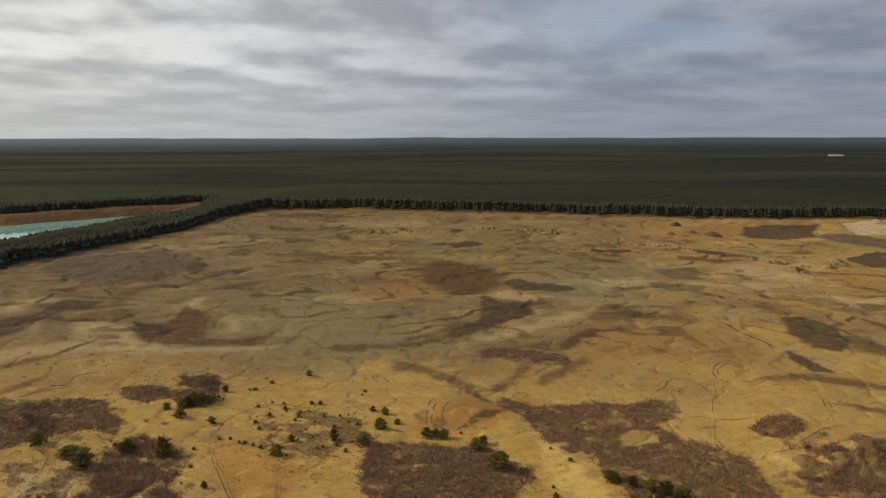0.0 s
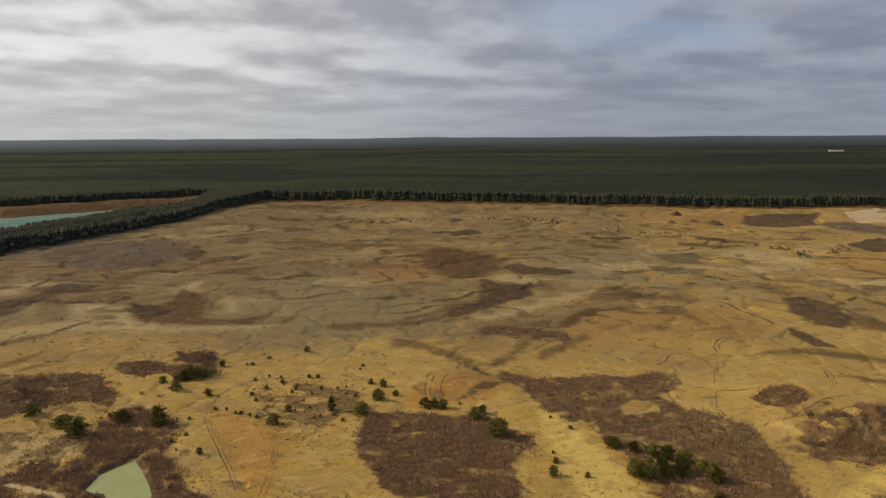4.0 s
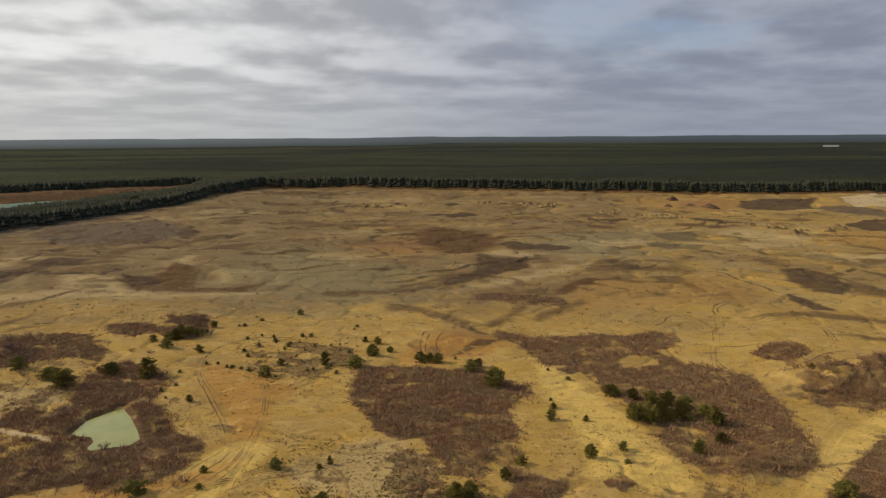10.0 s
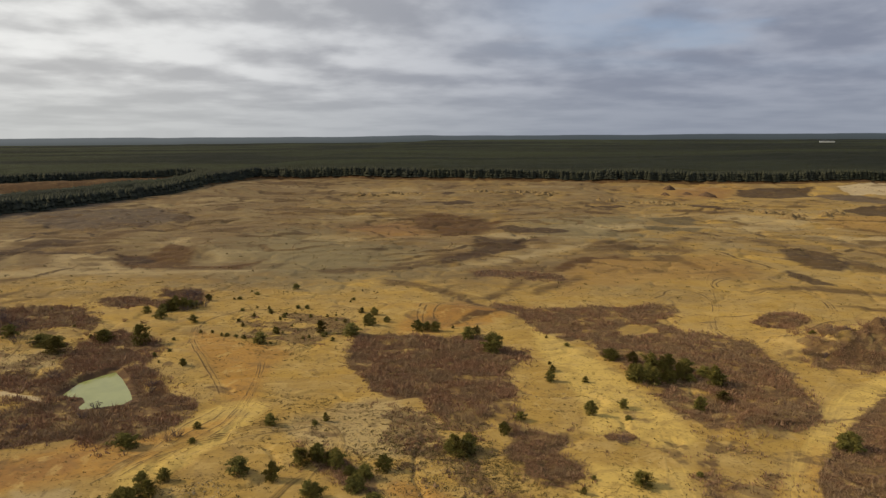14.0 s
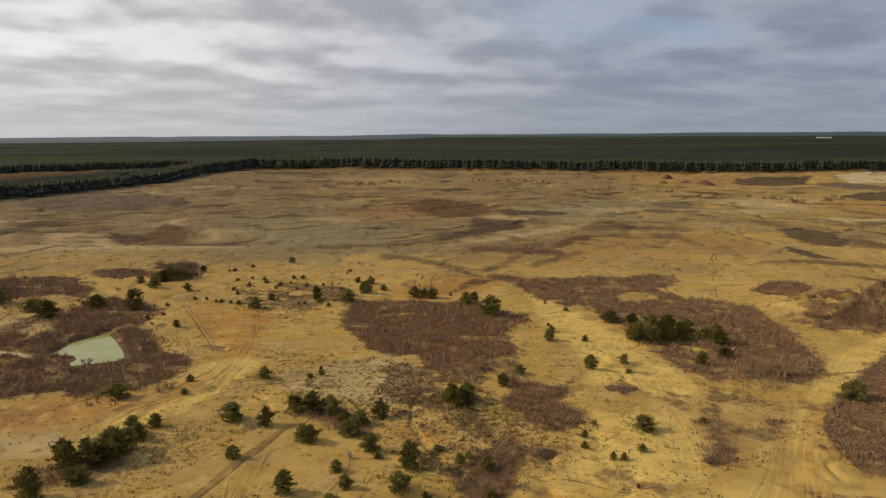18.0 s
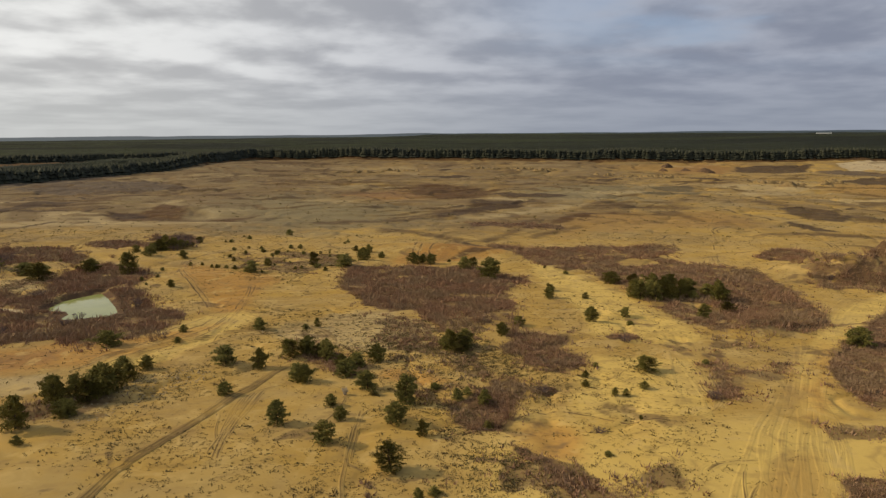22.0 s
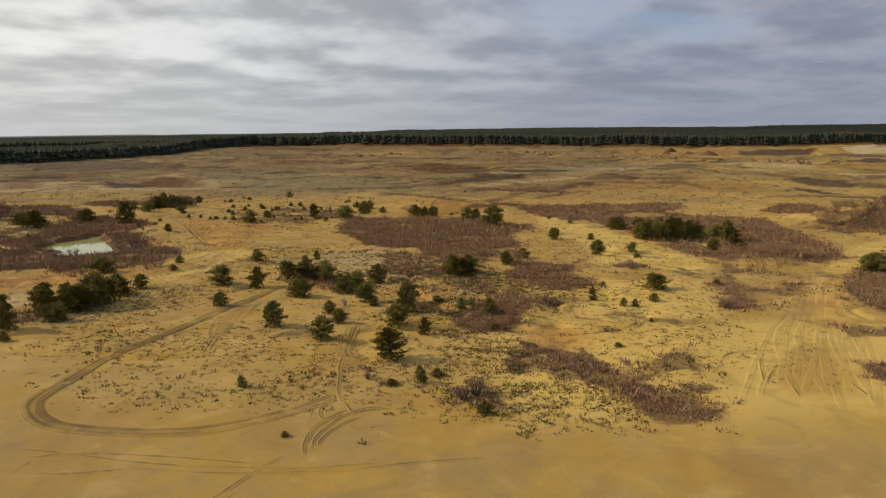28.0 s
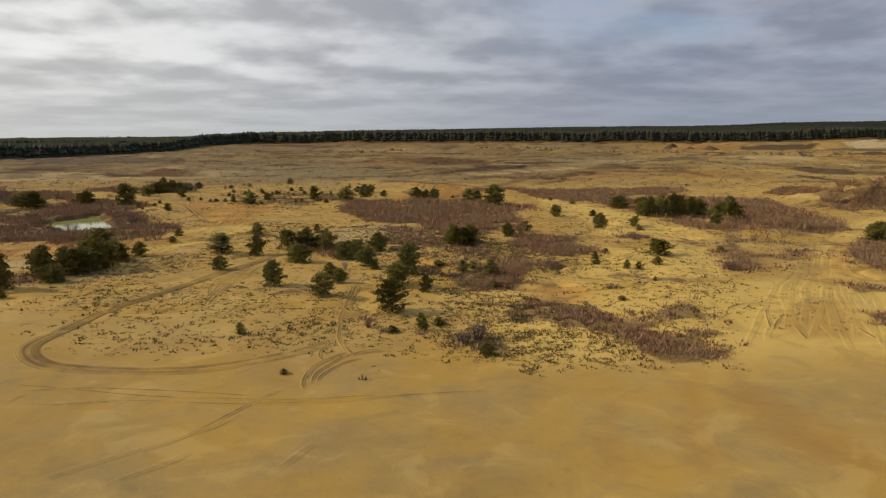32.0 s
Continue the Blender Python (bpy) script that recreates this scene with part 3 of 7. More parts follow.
soil("clear", 1.5, [(120.8, 253.2), (136.1, 272.9), (145.1, 271.6), (135.9, 261.4), (123.6, 250.2)])
soil("clear", 0.8, [(126.0, 247.3), (135.1, 254.0), (136.6, 247.8), (127.1, 238.5)])
soil("scrub", 2, [(-0.4, 362.9), (5.0, 372.5), (14.7, 375.4), (29.4, 369.4), (43.2, 360.7), (45.8, 353.3), (41.4, 343.9), (27.6, 343.7), (13.8, 348.8), (3.1, 354.5)])
soil("heath", 2, [(-86.1, 270.9), (-71.8, 278.0), (-47.2, 270.9), (-39.9, 240.2), (-56.9, 234.3), (-77.4, 242.1)])
soil("mud", 2.5, [(-203.6, 280.6), (-187.9, 279.2), (-174.4, 273.2), (-170.1, 260.3), (-167.6, 247.4), (-178.1, 243.5), (-189.5, 241.1), (-215.5, 276.4)])
soil("heath", 1.2, [(8.3, 105.8), (13.3, 101.3), (17.4, 98.4), (20.3, 94.8), (23.1, 92.2), (23.0, 86.6), (20.4, 83.4), (17.2, 86.0), (14.6, 89.8), (11.1, 95.1)])
soil("scrub", 1.2, [(-3.0, 123.8), (0.3, 125.5), (4.4, 130.5), (8.7, 135.8), (10.7, 133.4), (8.5, 121.4), (5.5, 113.2), (1.5, 111.8), (-1.6, 115.5)])
soil("scrub", 0.9, [(7.7, 106.3), (9.5, 105.9), (13.6, 99.9), (17.3, 95.8), (19.8, 90.8), (18.0, 89.9), (14.5, 93.9), (10.7, 98.2), (8.4, 102.1)])
soil("heath", 1.5, [(-16.2, 157.6), (-6.6, 163.0), (2.1, 151.4), (5.6, 133.9), (-1.2, 121.0), (-8.0, 123.6), (-13.9, 136.6)])
soil("heath", 1.2, [(-5.9, 110.3), (1.0, 109.4), (8.4, 102.1), (13.0, 94.7), (15.0, 91.2), (1.9, 90.7), (-3.3, 97.6)])
soil("dense", 2, [(-19.1, 162.5), (-6.9, 168.4), (6.2, 151.6), (10.6, 137.7), (5.0, 113.2), (-3.0, 110.4), (-11.2, 112.5), (-17.1, 132.9)])
soil("dense", 2, [(-10.8, 108.9), (5.0, 112.0), (9.2, 101.1), (14.2, 91.2), (-8.7, 90.2)])
soil("dense", 2, [(-16.8, 162.6), (-5.2, 165.7), (6.0, 145.2), (4.2, 121.2), (-6.5, 117.9), (-14.7, 133.0)])
soil("heath", 1, [(-12.5, 110.0), (-7.7, 107.9), (-7.2, 101.4), (-11.3, 100.2)])
soil("clear", 0.4, [(-136.6, 188.2), (-131.3, 187.7), (-123.0, 184.8), (-114.2, 181.4), (-113.2, 178.7), (-121.8, 181.7), (-129.2, 184.5), (-134.3, 185.0)])
soil("white", 0.4, [(-136.6, 188.2), (-131.3, 187.7), (-123.0, 184.8), (-114.2, 181.4), (-113.2, 178.7), (-121.8, 181.7), (-129.2, 184.5), (-134.3, 185.0)])
soil("sparse", 3, [(-63.8, 110.2), (-51.3, 125.7), (-29.6, 111.5), (-11.9, 86.7), (-19.4, 84.5), (-32.0, 80.4), (-43.1, 80.0)])
soil("dense", 1, [(-27.7, 90.2), (-21.4, 92.7), (-12.6, 90.8), (-14.2, 84.7), (-22.2, 80.8)])
soil("dense", 1, [(23.6, 98.9), (29.4, 101.1), (30.2, 89.8), (27.6, 80.7), (24.3, 83.4), (21.0, 89.5)])
soil("dense", 1.2, [(-3.5, 109.2), (9.0, 107.1), (13.5, 94.5), (18.6, 83.2), (16.2, 76.4), (6.6, 74.8), (-2.1, 78.3)])
soil("dense", 1.2, [(3.5, 155.6), (13.1, 161.1), (24.9, 142.6), (17.5, 124.1), (7.9, 120.8)])
soil("sparse", 2, [(-52.8, 102.5), (-41.4, 107.8), (-24.8, 99.1), (-11.2, 93.6), (-22.1, 81.7), (-35.7, 79.6), (-45.6, 87.0)])
soil("dense", 2, [(-52.5, 173.9), (-26.0, 168.7), (-14.3, 147.4), (-21.8, 142.5), (-40.4, 151.1), (-54.1, 155.8)])
soil("dense", 1.5, [(-69.1, 136.2), (-52.2, 141.2), (-41.3, 137.4), (-47.7, 121.8), (-59.8, 124.8)])
soil("sparse", 2, [(-76.7, 114.0), (-59.3, 119.7), (-46.7, 109.5), (-48.9, 98.5), (-65.8, 97.8)])
soil("dense", 2, [(-160.0, 252.2), (-140.8, 239.7), (-127.1, 211.5), (-132.4, 197.0), (-145.4, 205.8), (-167.8, 238.4)])
soil("dense", 2, [(-5.5, 160.8), (3.5, 161.2), (22.4, 149.1), (12.7, 131.8), (9.5, 117.9), (0.4, 106.2), (-5.2, 100.5), (-9.1, 160.7)])
soil("dense", 2, [(-22.7, 165.7), (-5.7, 166.6), (-2.9, 100.6), (-9.4, 100.3), (-5.8, 117.2), (-19.9, 152.1)])
soil("dense", 3, [(-99.7, 287.3), (-47.0, 281.1), (-38.3, 215.7), (-58.9, 220.1), (-82.0, 236.2)])
soil("dense", 2, [(-58.0, 192.0), (-28.7, 185.6), (-16.2, 166.1), (-29.2, 165.4), (-52.5, 173.9)])
soil("sparse", 12, [(-185.8, 331.4), (-119.9, 336.8), (-104.3, 291.4), (-161.8, 286.8)])
soil("sparse", 15, [(68.2, 592.1), (238.6, 562.5), (172.8, 401.3), (46.3, 390.6)])
soil("sparse", 25, [(-279.5, 863.5), (134.2, 885.7), (108.6, 711.0), (-219.5, 676.0)])
soil("sparse", 5, [(31.7, 151.8), (50.0, 152.8), (46.8, 142.3), (28.6, 141.4)])
soil("sparse", 3, [(15.7, 147.9), (51.7, 153.1), (32.7, 101.9), (14.4, 101.1)])
soil("sparse", 3, [(-20.7, 102.8), (5.9, 110.4), (18.2, 97.6), (27.6, 79.5), (-6.9, 76.6), (-18.4, 86.4)])
soil("sparse", 10, [(-109.0, 305.2), (-75.5, 315.4), (-33.5, 271.9), (-36.4, 208.1), (-64.3, 206.1), (-90.1, 256.5)])
soil("sparse", 6, [(19.1, 230.0), (49.0, 176.8), (53.5, 164.2), (32.0, 160.1), (14.6, 168.3)])
soil("sparse", 5, [(-51.9, 178.6), (-20.5, 188.2), (9.4, 174.6), (8.3, 147.9), (-15.0, 139.5), (-46.9, 137.8)])
soil("dense", 3, [(-12.9, 155.7), (8.9, 156.6), (13.4, 127.5), (6.9, 114.8), (7.7, 99.9), (17.8, 88.8), (17.1, 78.3), (3.9, 77.7), (-3.5, 81.6), (-3.0, 99.5), (-7.6, 120.2)])
soil("dense", 3, [(-33.2, 171.8), (-9.5, 179.4), (6.6, 161.8), (-7.2, 141.9), (-23.7, 148.0)])
soil("sparse", 4, [(-84.1, 138.8), (-53.3, 140.1), (-42.7, 128.8), (-63.7, 111.9), (-72.6, 111.6)])
soil("sparse", 5, [(-59.5, 109.3), (-9.2, 99.2), (-9.8, 73.2), (-26.1, 80.7), (-41.9, 86.3)])
soil("sparse", 4, [(21.5, 152.1), (45.5, 144.0), (30.2, 96.6), (18.8, 102.5)])
soil("sparse", 6, [(-152.1, 220.3), (-130.5, 221.5), (-108.7, 183.3), (-126.8, 182.3)])
soil("sparse", 6, [(-101.5, 223.1), (-90.5, 223.8), (-67.8, 181.6), (-78.1, 177.2)])


def soils(x, y):
    """How far each soil covers the points, 0 to 1."""
    cover = {k: np.zeros(x.shape) for k in SOILS}
    for kind, soft, outline in PATCHES:
        if kind not in cover:
            continue
        o = np.array(outline)
        pad = soft * 2 + 4
        near = np.flatnonzero((x > o[:, 0].min() - pad) & (x < o[:, 0].max() + pad) & (y > o[:, 1].min() - pad) & (y < o[:, 1].max() + pad))
        if len(near) == 0:
            continue
        px, py = x[near], y[near]
        a = max(0.9, 0.0055 * o[:, 1].mean())
        wx_ = px + 2.4 * a * rough(px / (4 * a), py / (4 * a), 31, 5)
        wy_ = py + 3.6 * a * rough(px / (4 * a), py / (4 * a), 47, 5)
        if kind in ("rust", "red", "orange", "pale", "brown", "ochre"):
            soft = soft * ((1.0 if kind != "ochre" else 1.8) if o[:, 1].mean() < 240 else 1.4)
        got = ease(inside(wx_, wy_, outline), -soft, soft)
        if kind == "mud":
            got = got * (0.95 + 0.6 * rough(px / 26, py / 16, 87, 3))
        if kind == "scrub":
            got = got * (0.6 + 0.4 * ease(rough(px / 7, py / 6, 57, 4), -0.2, 0.04))
        if kind == "heath":
            got = got * ease(rough(px / 8, py / 7, 53, 4), -0.10, 0.10)
        cover[kind][near] = np.maximum(cover[kind][near], got)
    # streaks of dark ground over the far part of the field
    far = ease(y, 280, 420) * ease(inside(x, y, FIELD), 0, 30)
    cover["brown"] = np.maximum(cover["brown"], far * 0.55 * ease(rough(x / 40, y / 34, 61, 5), 0.10, 0.20))
    cover["rust"] = np.maximum(cover["rust"], far * 0.15 * ease(rough(x / 110, y / 60, 71, 4), 0.08, 0.25))
    cover["pale"] = np.maximum(cover["pale"], far * 0.45 * ease(rough(x / 90, y / 40, 101, 5), 0.10, 0.22))
    steps = terraces(x, y)[1] * far * ease(rough(x / 50, y / 50, 143, 3), -0.14, 0.08)
    cover["brown"] = np.maximum(cover["brown"], 0.75 * steps)
    bank = inside(x, y, FIELD)
    cover["rust"] = np.maximum(cover["rust"], ease(y, 850, 930) * ease(bank, 13, 5))
    # dull tone west and far off: cloud shade put into the soil's colour
    west = ease(x + 0.25 * y, 60, -60)
    cover["damp"] = np.maximum(cover["damp"], np.clip(0.30 * west + ease(y, 262, 410) * (0.62 + 0.12 * ease(x - 0.2 * y, 40, -60) - 0.22 * ease(x - 0.22 * y, -40, 90)) + 0.7 * ease(y, 150, 260) * rough(x / 45, y / 30, 83, 4), 0, 1))
    # the same dull tone, weaker, on the nearest sand
    cover["damp"] = np.maximum(cover["damp"], 0.16 * ease(y, 108, 84) * ease(x, 14, -6) + 0.14 * ease(y, 84, 66) * ease(x, -12, 10))
    cover["olive"] = np.maximum(cover["olive"], 0.30 * ease(y, 86, 68))
    cover["bright"] = np.maximum(cover["bright"], (0.55 * ease(y, 132, 112) * ease(x, -2, 12) + 0.25 * ease(y, 120, 100)) * ease(y, 68, 88))
    near = ease(y, 330, 260) * ease(inside(x, y, FIELD), 0, 30) * ease(y, 85, 100)
    cover["heath"] = np.maximum(cover["heath"], near * 0.5 * ease(rough(x / 14, y / 12, 65, 4), 0.14, 0.24))
    rill = ease(np.abs(rough(x / 55, y / 36, 27, 4)), 0.022, 0.006) * ease(rough(x / 90, y / 90, 29, 2), -0.05, 0.08)
    cover["mud"] = np.maximum(cover["mud"], far * 0.45 * rill)
    rill = ease(np.abs(rough(x / 34, y / 26, 37, 4)), 0.02, 0.006) * ease(rough(x / 60, y / 60, 39, 2), -0.02, 0.10)
    cover["heath"] = np.maximum(cover["heath"], near * 0.7 * rill)
    cover["far"] = np.maximum(ease(y, 230, 400), 0.5 * ease(y, 104, 90))
    cover["wild"] = ease(y, 95, 150) * (0.75 - 0.50 * ease(y, 230, 340))
    # dark ring round the pond: wet rim, and the steep bank's shadow as colour
    cover["mud"] = np.maximum(cover["mud"], ease(inside(x, y, POND_EDGE), -5.0, -2.5))
    pit = inside(x, y, PIT)
    cover["red"] = np.maximum(cover["red"], 0.8 * ease(pit, 8, 16))
    cover["rust"] = np.maximum(cover["rust"], 0.5 * ease(pit, 8, 16))
    cover["pale"] = np.maximum(cover["pale"], ease(pit, -26, -18) * ease(pit, 8, 2))
    for k in ("scrub", "heath", "mud"):
        cover[k] = cover[k] * (1 - cover["clear"])
    return cover


def cover_mesh(me, x, y, **more):
    c = soils(x, y)
    c.update(more)
    for k, v in c.items():
        me.attributes.new(k, "FLOAT", "POINT").data.foreach_set("value", np.asarray(v, np.float32))


def mesh_of(name, verts, faces, smooth=False):
    """A mesh from arrays; faces all of one size."""
    verts, faces = np.asarray(verts, np.float32), np.asarray(faces, np.int32)
    me = bpy.data.meshes.new(name)
    n = faces.shape[1]
    me.vertices.add(len(verts))
    me.vertices.foreach_set("co", verts.ravel())
    me.loops.add(faces.size)
    me.loops.foreach_set("vertex_index", faces.ravel())
    me.polygons.add(len(faces))
    me.polygons.foreach_set("loop_start", np.arange(0, faces.size, n, dtype=np.int32))
    me.polygons.foreach_set("use_smooth", np.full(len(faces), smooth))
    me.update(calc_edges=True)
    return me


# ---------------------------------------------------------------- materials


def material(name, roughness=0.9, specular=0.2):
    m = bpy.data.materials.new(name)
    m.use_nodes = True
    n = Nodes(m.node_tree)
    b = m.node_tree.nodes["Principled BSDF"]
    b.inputs["Roughness"].default_value = roughness
    b.inputs["Specular IOR Level"].default_value = specular
    return m, n, b


def place_of(n):
    return n.t.nodes.new("ShaderNodeNewGeometry").outputs["Position"]


def bump(n, b, h, strength, distance):
    q = n.t.nodes.new("ShaderNodeBump")
    q.inputs["Strength"].default_value, q.inputs["Distance"].default_value = strength, distance
    n.link(h, q.inputs["Height"])
    n.link(q.outputs[0], b.inputs["Normal"])


def sand_material():
    m, n, b = material("sand_and_soils", 0.95, 0.1)
    p = place_of(n)
    wide, mid, small, tiny = (n.noise(p, s, 5.0, 0.6, w) for s, w in ((0.012, 0.5), (0.07, 0.4), (0.45, 0.2), (3.5, 0.0)))
    base = n.mix(n.step(wide, 0.35, 0.65), (0.330, 0.207, 0.052), (0.410, 0.259, 0.060))
    base = n.mix(n.step(mid, 0.35, 0.7), base, n.mix(0.6, base, (0.39, 0.275, 0.105)))
    wobble = n.math("ADD", n.math("MULTIPLY", n.math("SUBTRACT", mid, 0.5), 1.25), n.math("MULTIPLY", n.math("SUBTRACT", small, 0.5), 0.5))

    def over(colour, name, amount=1.0, lo=0.25, hi=0.75, rag=1.0):
        nonlocal base
        a = n.add("Attribute", attr=name).outputs["Fac"]
        w = n.math("MULTIPLY", n.math("MULTIPLY", wobble, rag), n.step(a, 0.0, 0.12))
        f = n.math("MULTIPLY", n.step(n.math("ADD", a, w), lo, hi), amount)
        base = n.mix(f, base, colour)

    over((0.56, 0.388, 0.104), "bright", 0.85, 0.1, 0.9, 0.6)
    # painted cloud shade of the far floor, mixed in as duller soil
    over((0.142, 0.100, 0.055), "damp", 0.9, 0.0, 1.0, 0.5)
    distant = n.add("Attribute", attr="far").outputs["Fac"]
    close = n.math("MULTIPLY_ADD", distant, -0.75, 1.0)
    broad = n.noise(p, 0.022, 5.0, 0.5, 0.9)
    base = n.mix(n.math("MULTIPLY", distant, n.step(broad, 0.46, 0.62, 0.0, 0.30)), base, (0.135, 0.080, 0.034))
    base = n.mix(n.math("MULTIPLY", distant, n.step(broad, 0.46, 0.34, 0.0, 0.35)), base, (0.27, 0.205, 0.095))
    over((0.185, 0.150, 0.078), "olive", 0.8, 0.1, 0.9)
    over((0.092, 0.068, 0.048), "grey", 0.85, 0.1, 0.8)
    over((0.30, 0.170, 0.047), "orange", 0.6, 0.05, 1.0, 0.6)
    over((0.37, 0.190, 0.045), "ochre", 0.76, 0.0, 0.95, 0.9)
    over((0.22, 0.110, 0.042), "red", 0.6, 0.05, 1.0, 0.6)
    over((0.40, 0.305, 0.150), "pale", 0.62, 0.05, 1.0, 1.2)
    over((0.47, 0.37, 0.215), "white", 0.85, 0.1, 0.9, 0.5)
    over((0.080, 0.047, 0.022), "brown", 0.78, 0.05, 0.9, 0.8)
    over((0.085, 0.070, 0.042), "damp2", 0.75, 0.1, 0.9, 0.8)
    over((0.088, 0.047, 0.020), "rust", 0.95, 0.0, 0.9, 0.5)
    over((0.052, 0.032, 0.020), "mud", 0.88, 0.05, 0.9, 0.7)
    over((0.120, 0.075, 0.038), "heath", 0.75, 0.3, 0.7, 1.6)
    over((0.086, 0.048, 0.028), "scrub", 0.92, 0.2, 0.75, 1.4)
    over((0.095, 0.058, 0.025), "track", 0.85, 0.05, 0.85)
    over((0.36, 0.255, 0.11), "ridge", 0.35, 0.1, 0.9)
    q = n.t.nodes.new("ShaderNodeMapping")
    q.inputs["Scale"].default_value = (0.035, 0.055, 0.1)
    n.link(p, q.inputs["Vector"])
    streak = n.noise(q.outputs[0], 1.0, 6.0, 0.65, 1.2)
    wild = n.add("Attribute", attr="wild").outputs["Fac"]
    base = n.mix(n.math("MULTIPLY", wild, n.step(streak, 0.50, 0.68, 0.0, 0.42)), base, (0.125, 0.078, 0.032))
    base = n.mix(n.math("MULTIPLY", wild, n.step(streak, 0.46, 0.34, 0.0, 0.5)), base, (0.36, 0.255, 0.10))
    base = n.mix(n.step(tiny, 0.55, 0.8, 0.0, 0.15), base, (0.17, 0.115, 0.055))
    base = n.mix(n.math("MULTIPLY", close, n.step(small, 0.55, 0.75, 0.0, 0.30)), base, (0.21, 0.140, 0.065))
    blot = n.noise(p, 0.16, 6.0, 0.62, 0.8)
    base = n.mix(n.math("MULTIPLY", close, n.step(blot, 0.50, 0.68, 0.0, 0.45)), base, (0.195, 0.122, 0.050))
    base = n.mix(n.math("MULTIPLY", close, n.step(blot, 0.47, 0.34, 0.0, 0.55)), base, (0.48, 0.332, 0.116))
    spot = n.noise(p, 1.1, 3.0, 0.7)
    base = n.mix(n.math("MULTIPLY", wild, n.step(spot, 0.56, 0.66, 0.0, 0.55)), base, (0.105, 0.070, 0.032))
    n.link(base, b.inputs["Base Color"])
    h = n.math("ADD", n.math("MULTIPLY", small, n.math("MULTIPLY_ADD", wild, 0.55, 0.2)), n.math("MULTIPLY", tiny, 0.05))
    bump(n, b, h, 0.8, 0.5)
    return m


def shade_bands(n, p):
    """Places squeezed into broad bands, for cloud shade painted into the forest's colour."""
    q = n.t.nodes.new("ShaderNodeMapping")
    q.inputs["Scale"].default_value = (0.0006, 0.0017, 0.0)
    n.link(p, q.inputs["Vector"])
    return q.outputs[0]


def island_material(name, colours, roughness=0.9, patchy=0.0):
    """Colours that change from one leaf, twig or crown to the next."""
    m, n, b = material(name, roughness, 0.15)
    r = n.t.nodes.new("ShaderNodeNewGeometry").outputs["Random Per Island"]
    c = n.mix(n.step(r, 0.0, 0.5), colours[0], colours[1])
    c = n.mix(n.step(r, 0.5, 1.0), c, colours[2])
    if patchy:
        w = n.noise(place_of(n) if patchy > 0 else shade_bands(n, place_of(n)), abs(patchy), 4.0, 0.6, 0.6)
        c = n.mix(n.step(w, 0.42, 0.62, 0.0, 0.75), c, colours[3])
    n.link(c, b.inputs["Base Color"])
    return m


SAND = sand_material()
SCRUB = island_material("brown_scrub_twigs", [(0.195, 0.108, 0.060), (0.275, 0.156, 0.088), (0.38, 0.230, 0.135), (0.27, 0.19, 0.105)], patchy=0.09)
HEATH = island_material("low_heath_tufts", [(0.10, 0.072, 0.030), (0.14, 0.100, 0.041), (0.195, 0.140, 0.060), (0.115, 0.098, 0.036)], patchy=0.08)
NEEDLES = island_material("pine_needles", [(0.108, 0.094, 0.020), (0.156, 0.132, 0.027), (0.225, 0.180, 0.042), (0.130, 0.118, 0.026)], 0.75, patchy=0.25)
BARK = island_material("pine_bark", [(0.07, 0.05, 0.035), (0.09, 0.06, 0.04), (0.11, 0.08, 0.05), (0.05, 0.04, 0.03)], patchy=3.0)
# coloured lighter than the inner crowns to lift the forest's shaded face
EDGE_CROWNS = island_material("forest_edge_crowns", [(0.034, 0.036, 0.025), (0.039, 0.041, 0.027), (0.044, 0.046, 0.028), (0.046, 0.048, 0.027)], patchy=0.02)
# fourth colour: paler bands between cloud shadows, painted into the crowns
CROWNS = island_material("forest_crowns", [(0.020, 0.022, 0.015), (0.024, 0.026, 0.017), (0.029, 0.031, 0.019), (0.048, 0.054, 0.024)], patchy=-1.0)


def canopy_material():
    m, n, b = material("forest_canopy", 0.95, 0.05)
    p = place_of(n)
    # cloud shade on the canopy, painted as darker and paler green bands
    c = n.mix(n.step(n.noise(shade_bands(n, p), 1.0, 4.0, 0.6, 0.6), 0.42, 0.62, 0.0, 0.75), (0.021, 0.023, 0.016), (0.054, 0.060, 0.027))
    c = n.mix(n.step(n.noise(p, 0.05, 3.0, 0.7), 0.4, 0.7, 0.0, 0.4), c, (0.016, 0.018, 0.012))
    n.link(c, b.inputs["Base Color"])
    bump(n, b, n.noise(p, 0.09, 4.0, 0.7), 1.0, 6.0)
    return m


def water_material(name, colour):
    m, n, b = material(name, 0.05, 0.42)
    b.inputs["IOR"].default_value = 1.33
    p = place_of(n)
    n.link(n.mix(n.step(n.noise(p, 0.15, 3.0), 0.35, 0.65), colour, tuple(0.86 * v for v in colour)), b.inputs["Base Color"])
    bump(n, b, n.noise(p, 2.2, 3.0), 0.03, 0.03)
    return m


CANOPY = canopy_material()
POND = water_material("milky_green_water", (0.27, 0.285, 0.092))
LAKE = water_material("turquoise_water", (0.22, 0.40, 0.36))

# ---------------------------------------------------------------- ground: one sheet to the horizon


def lines(stops, grow):
    """Grid lines from stops[0] to stops[1], a step that grows with the distance from zero."""
    v, out = stops[0], []
    while v < stops[1]:
        out.append(v)
        v += grow(v)
    return out + [stops[1]]


# columns fan out from a point in the south, so that the near ground is fine and the far ground coarse
fan_in = np.concatenate([-np.arange(0.70, 0.90, 0.012)[::-1], np.arange(-0.698, 0.699, 0.0019), np.arange(0.70, 0.90, 0.012)])
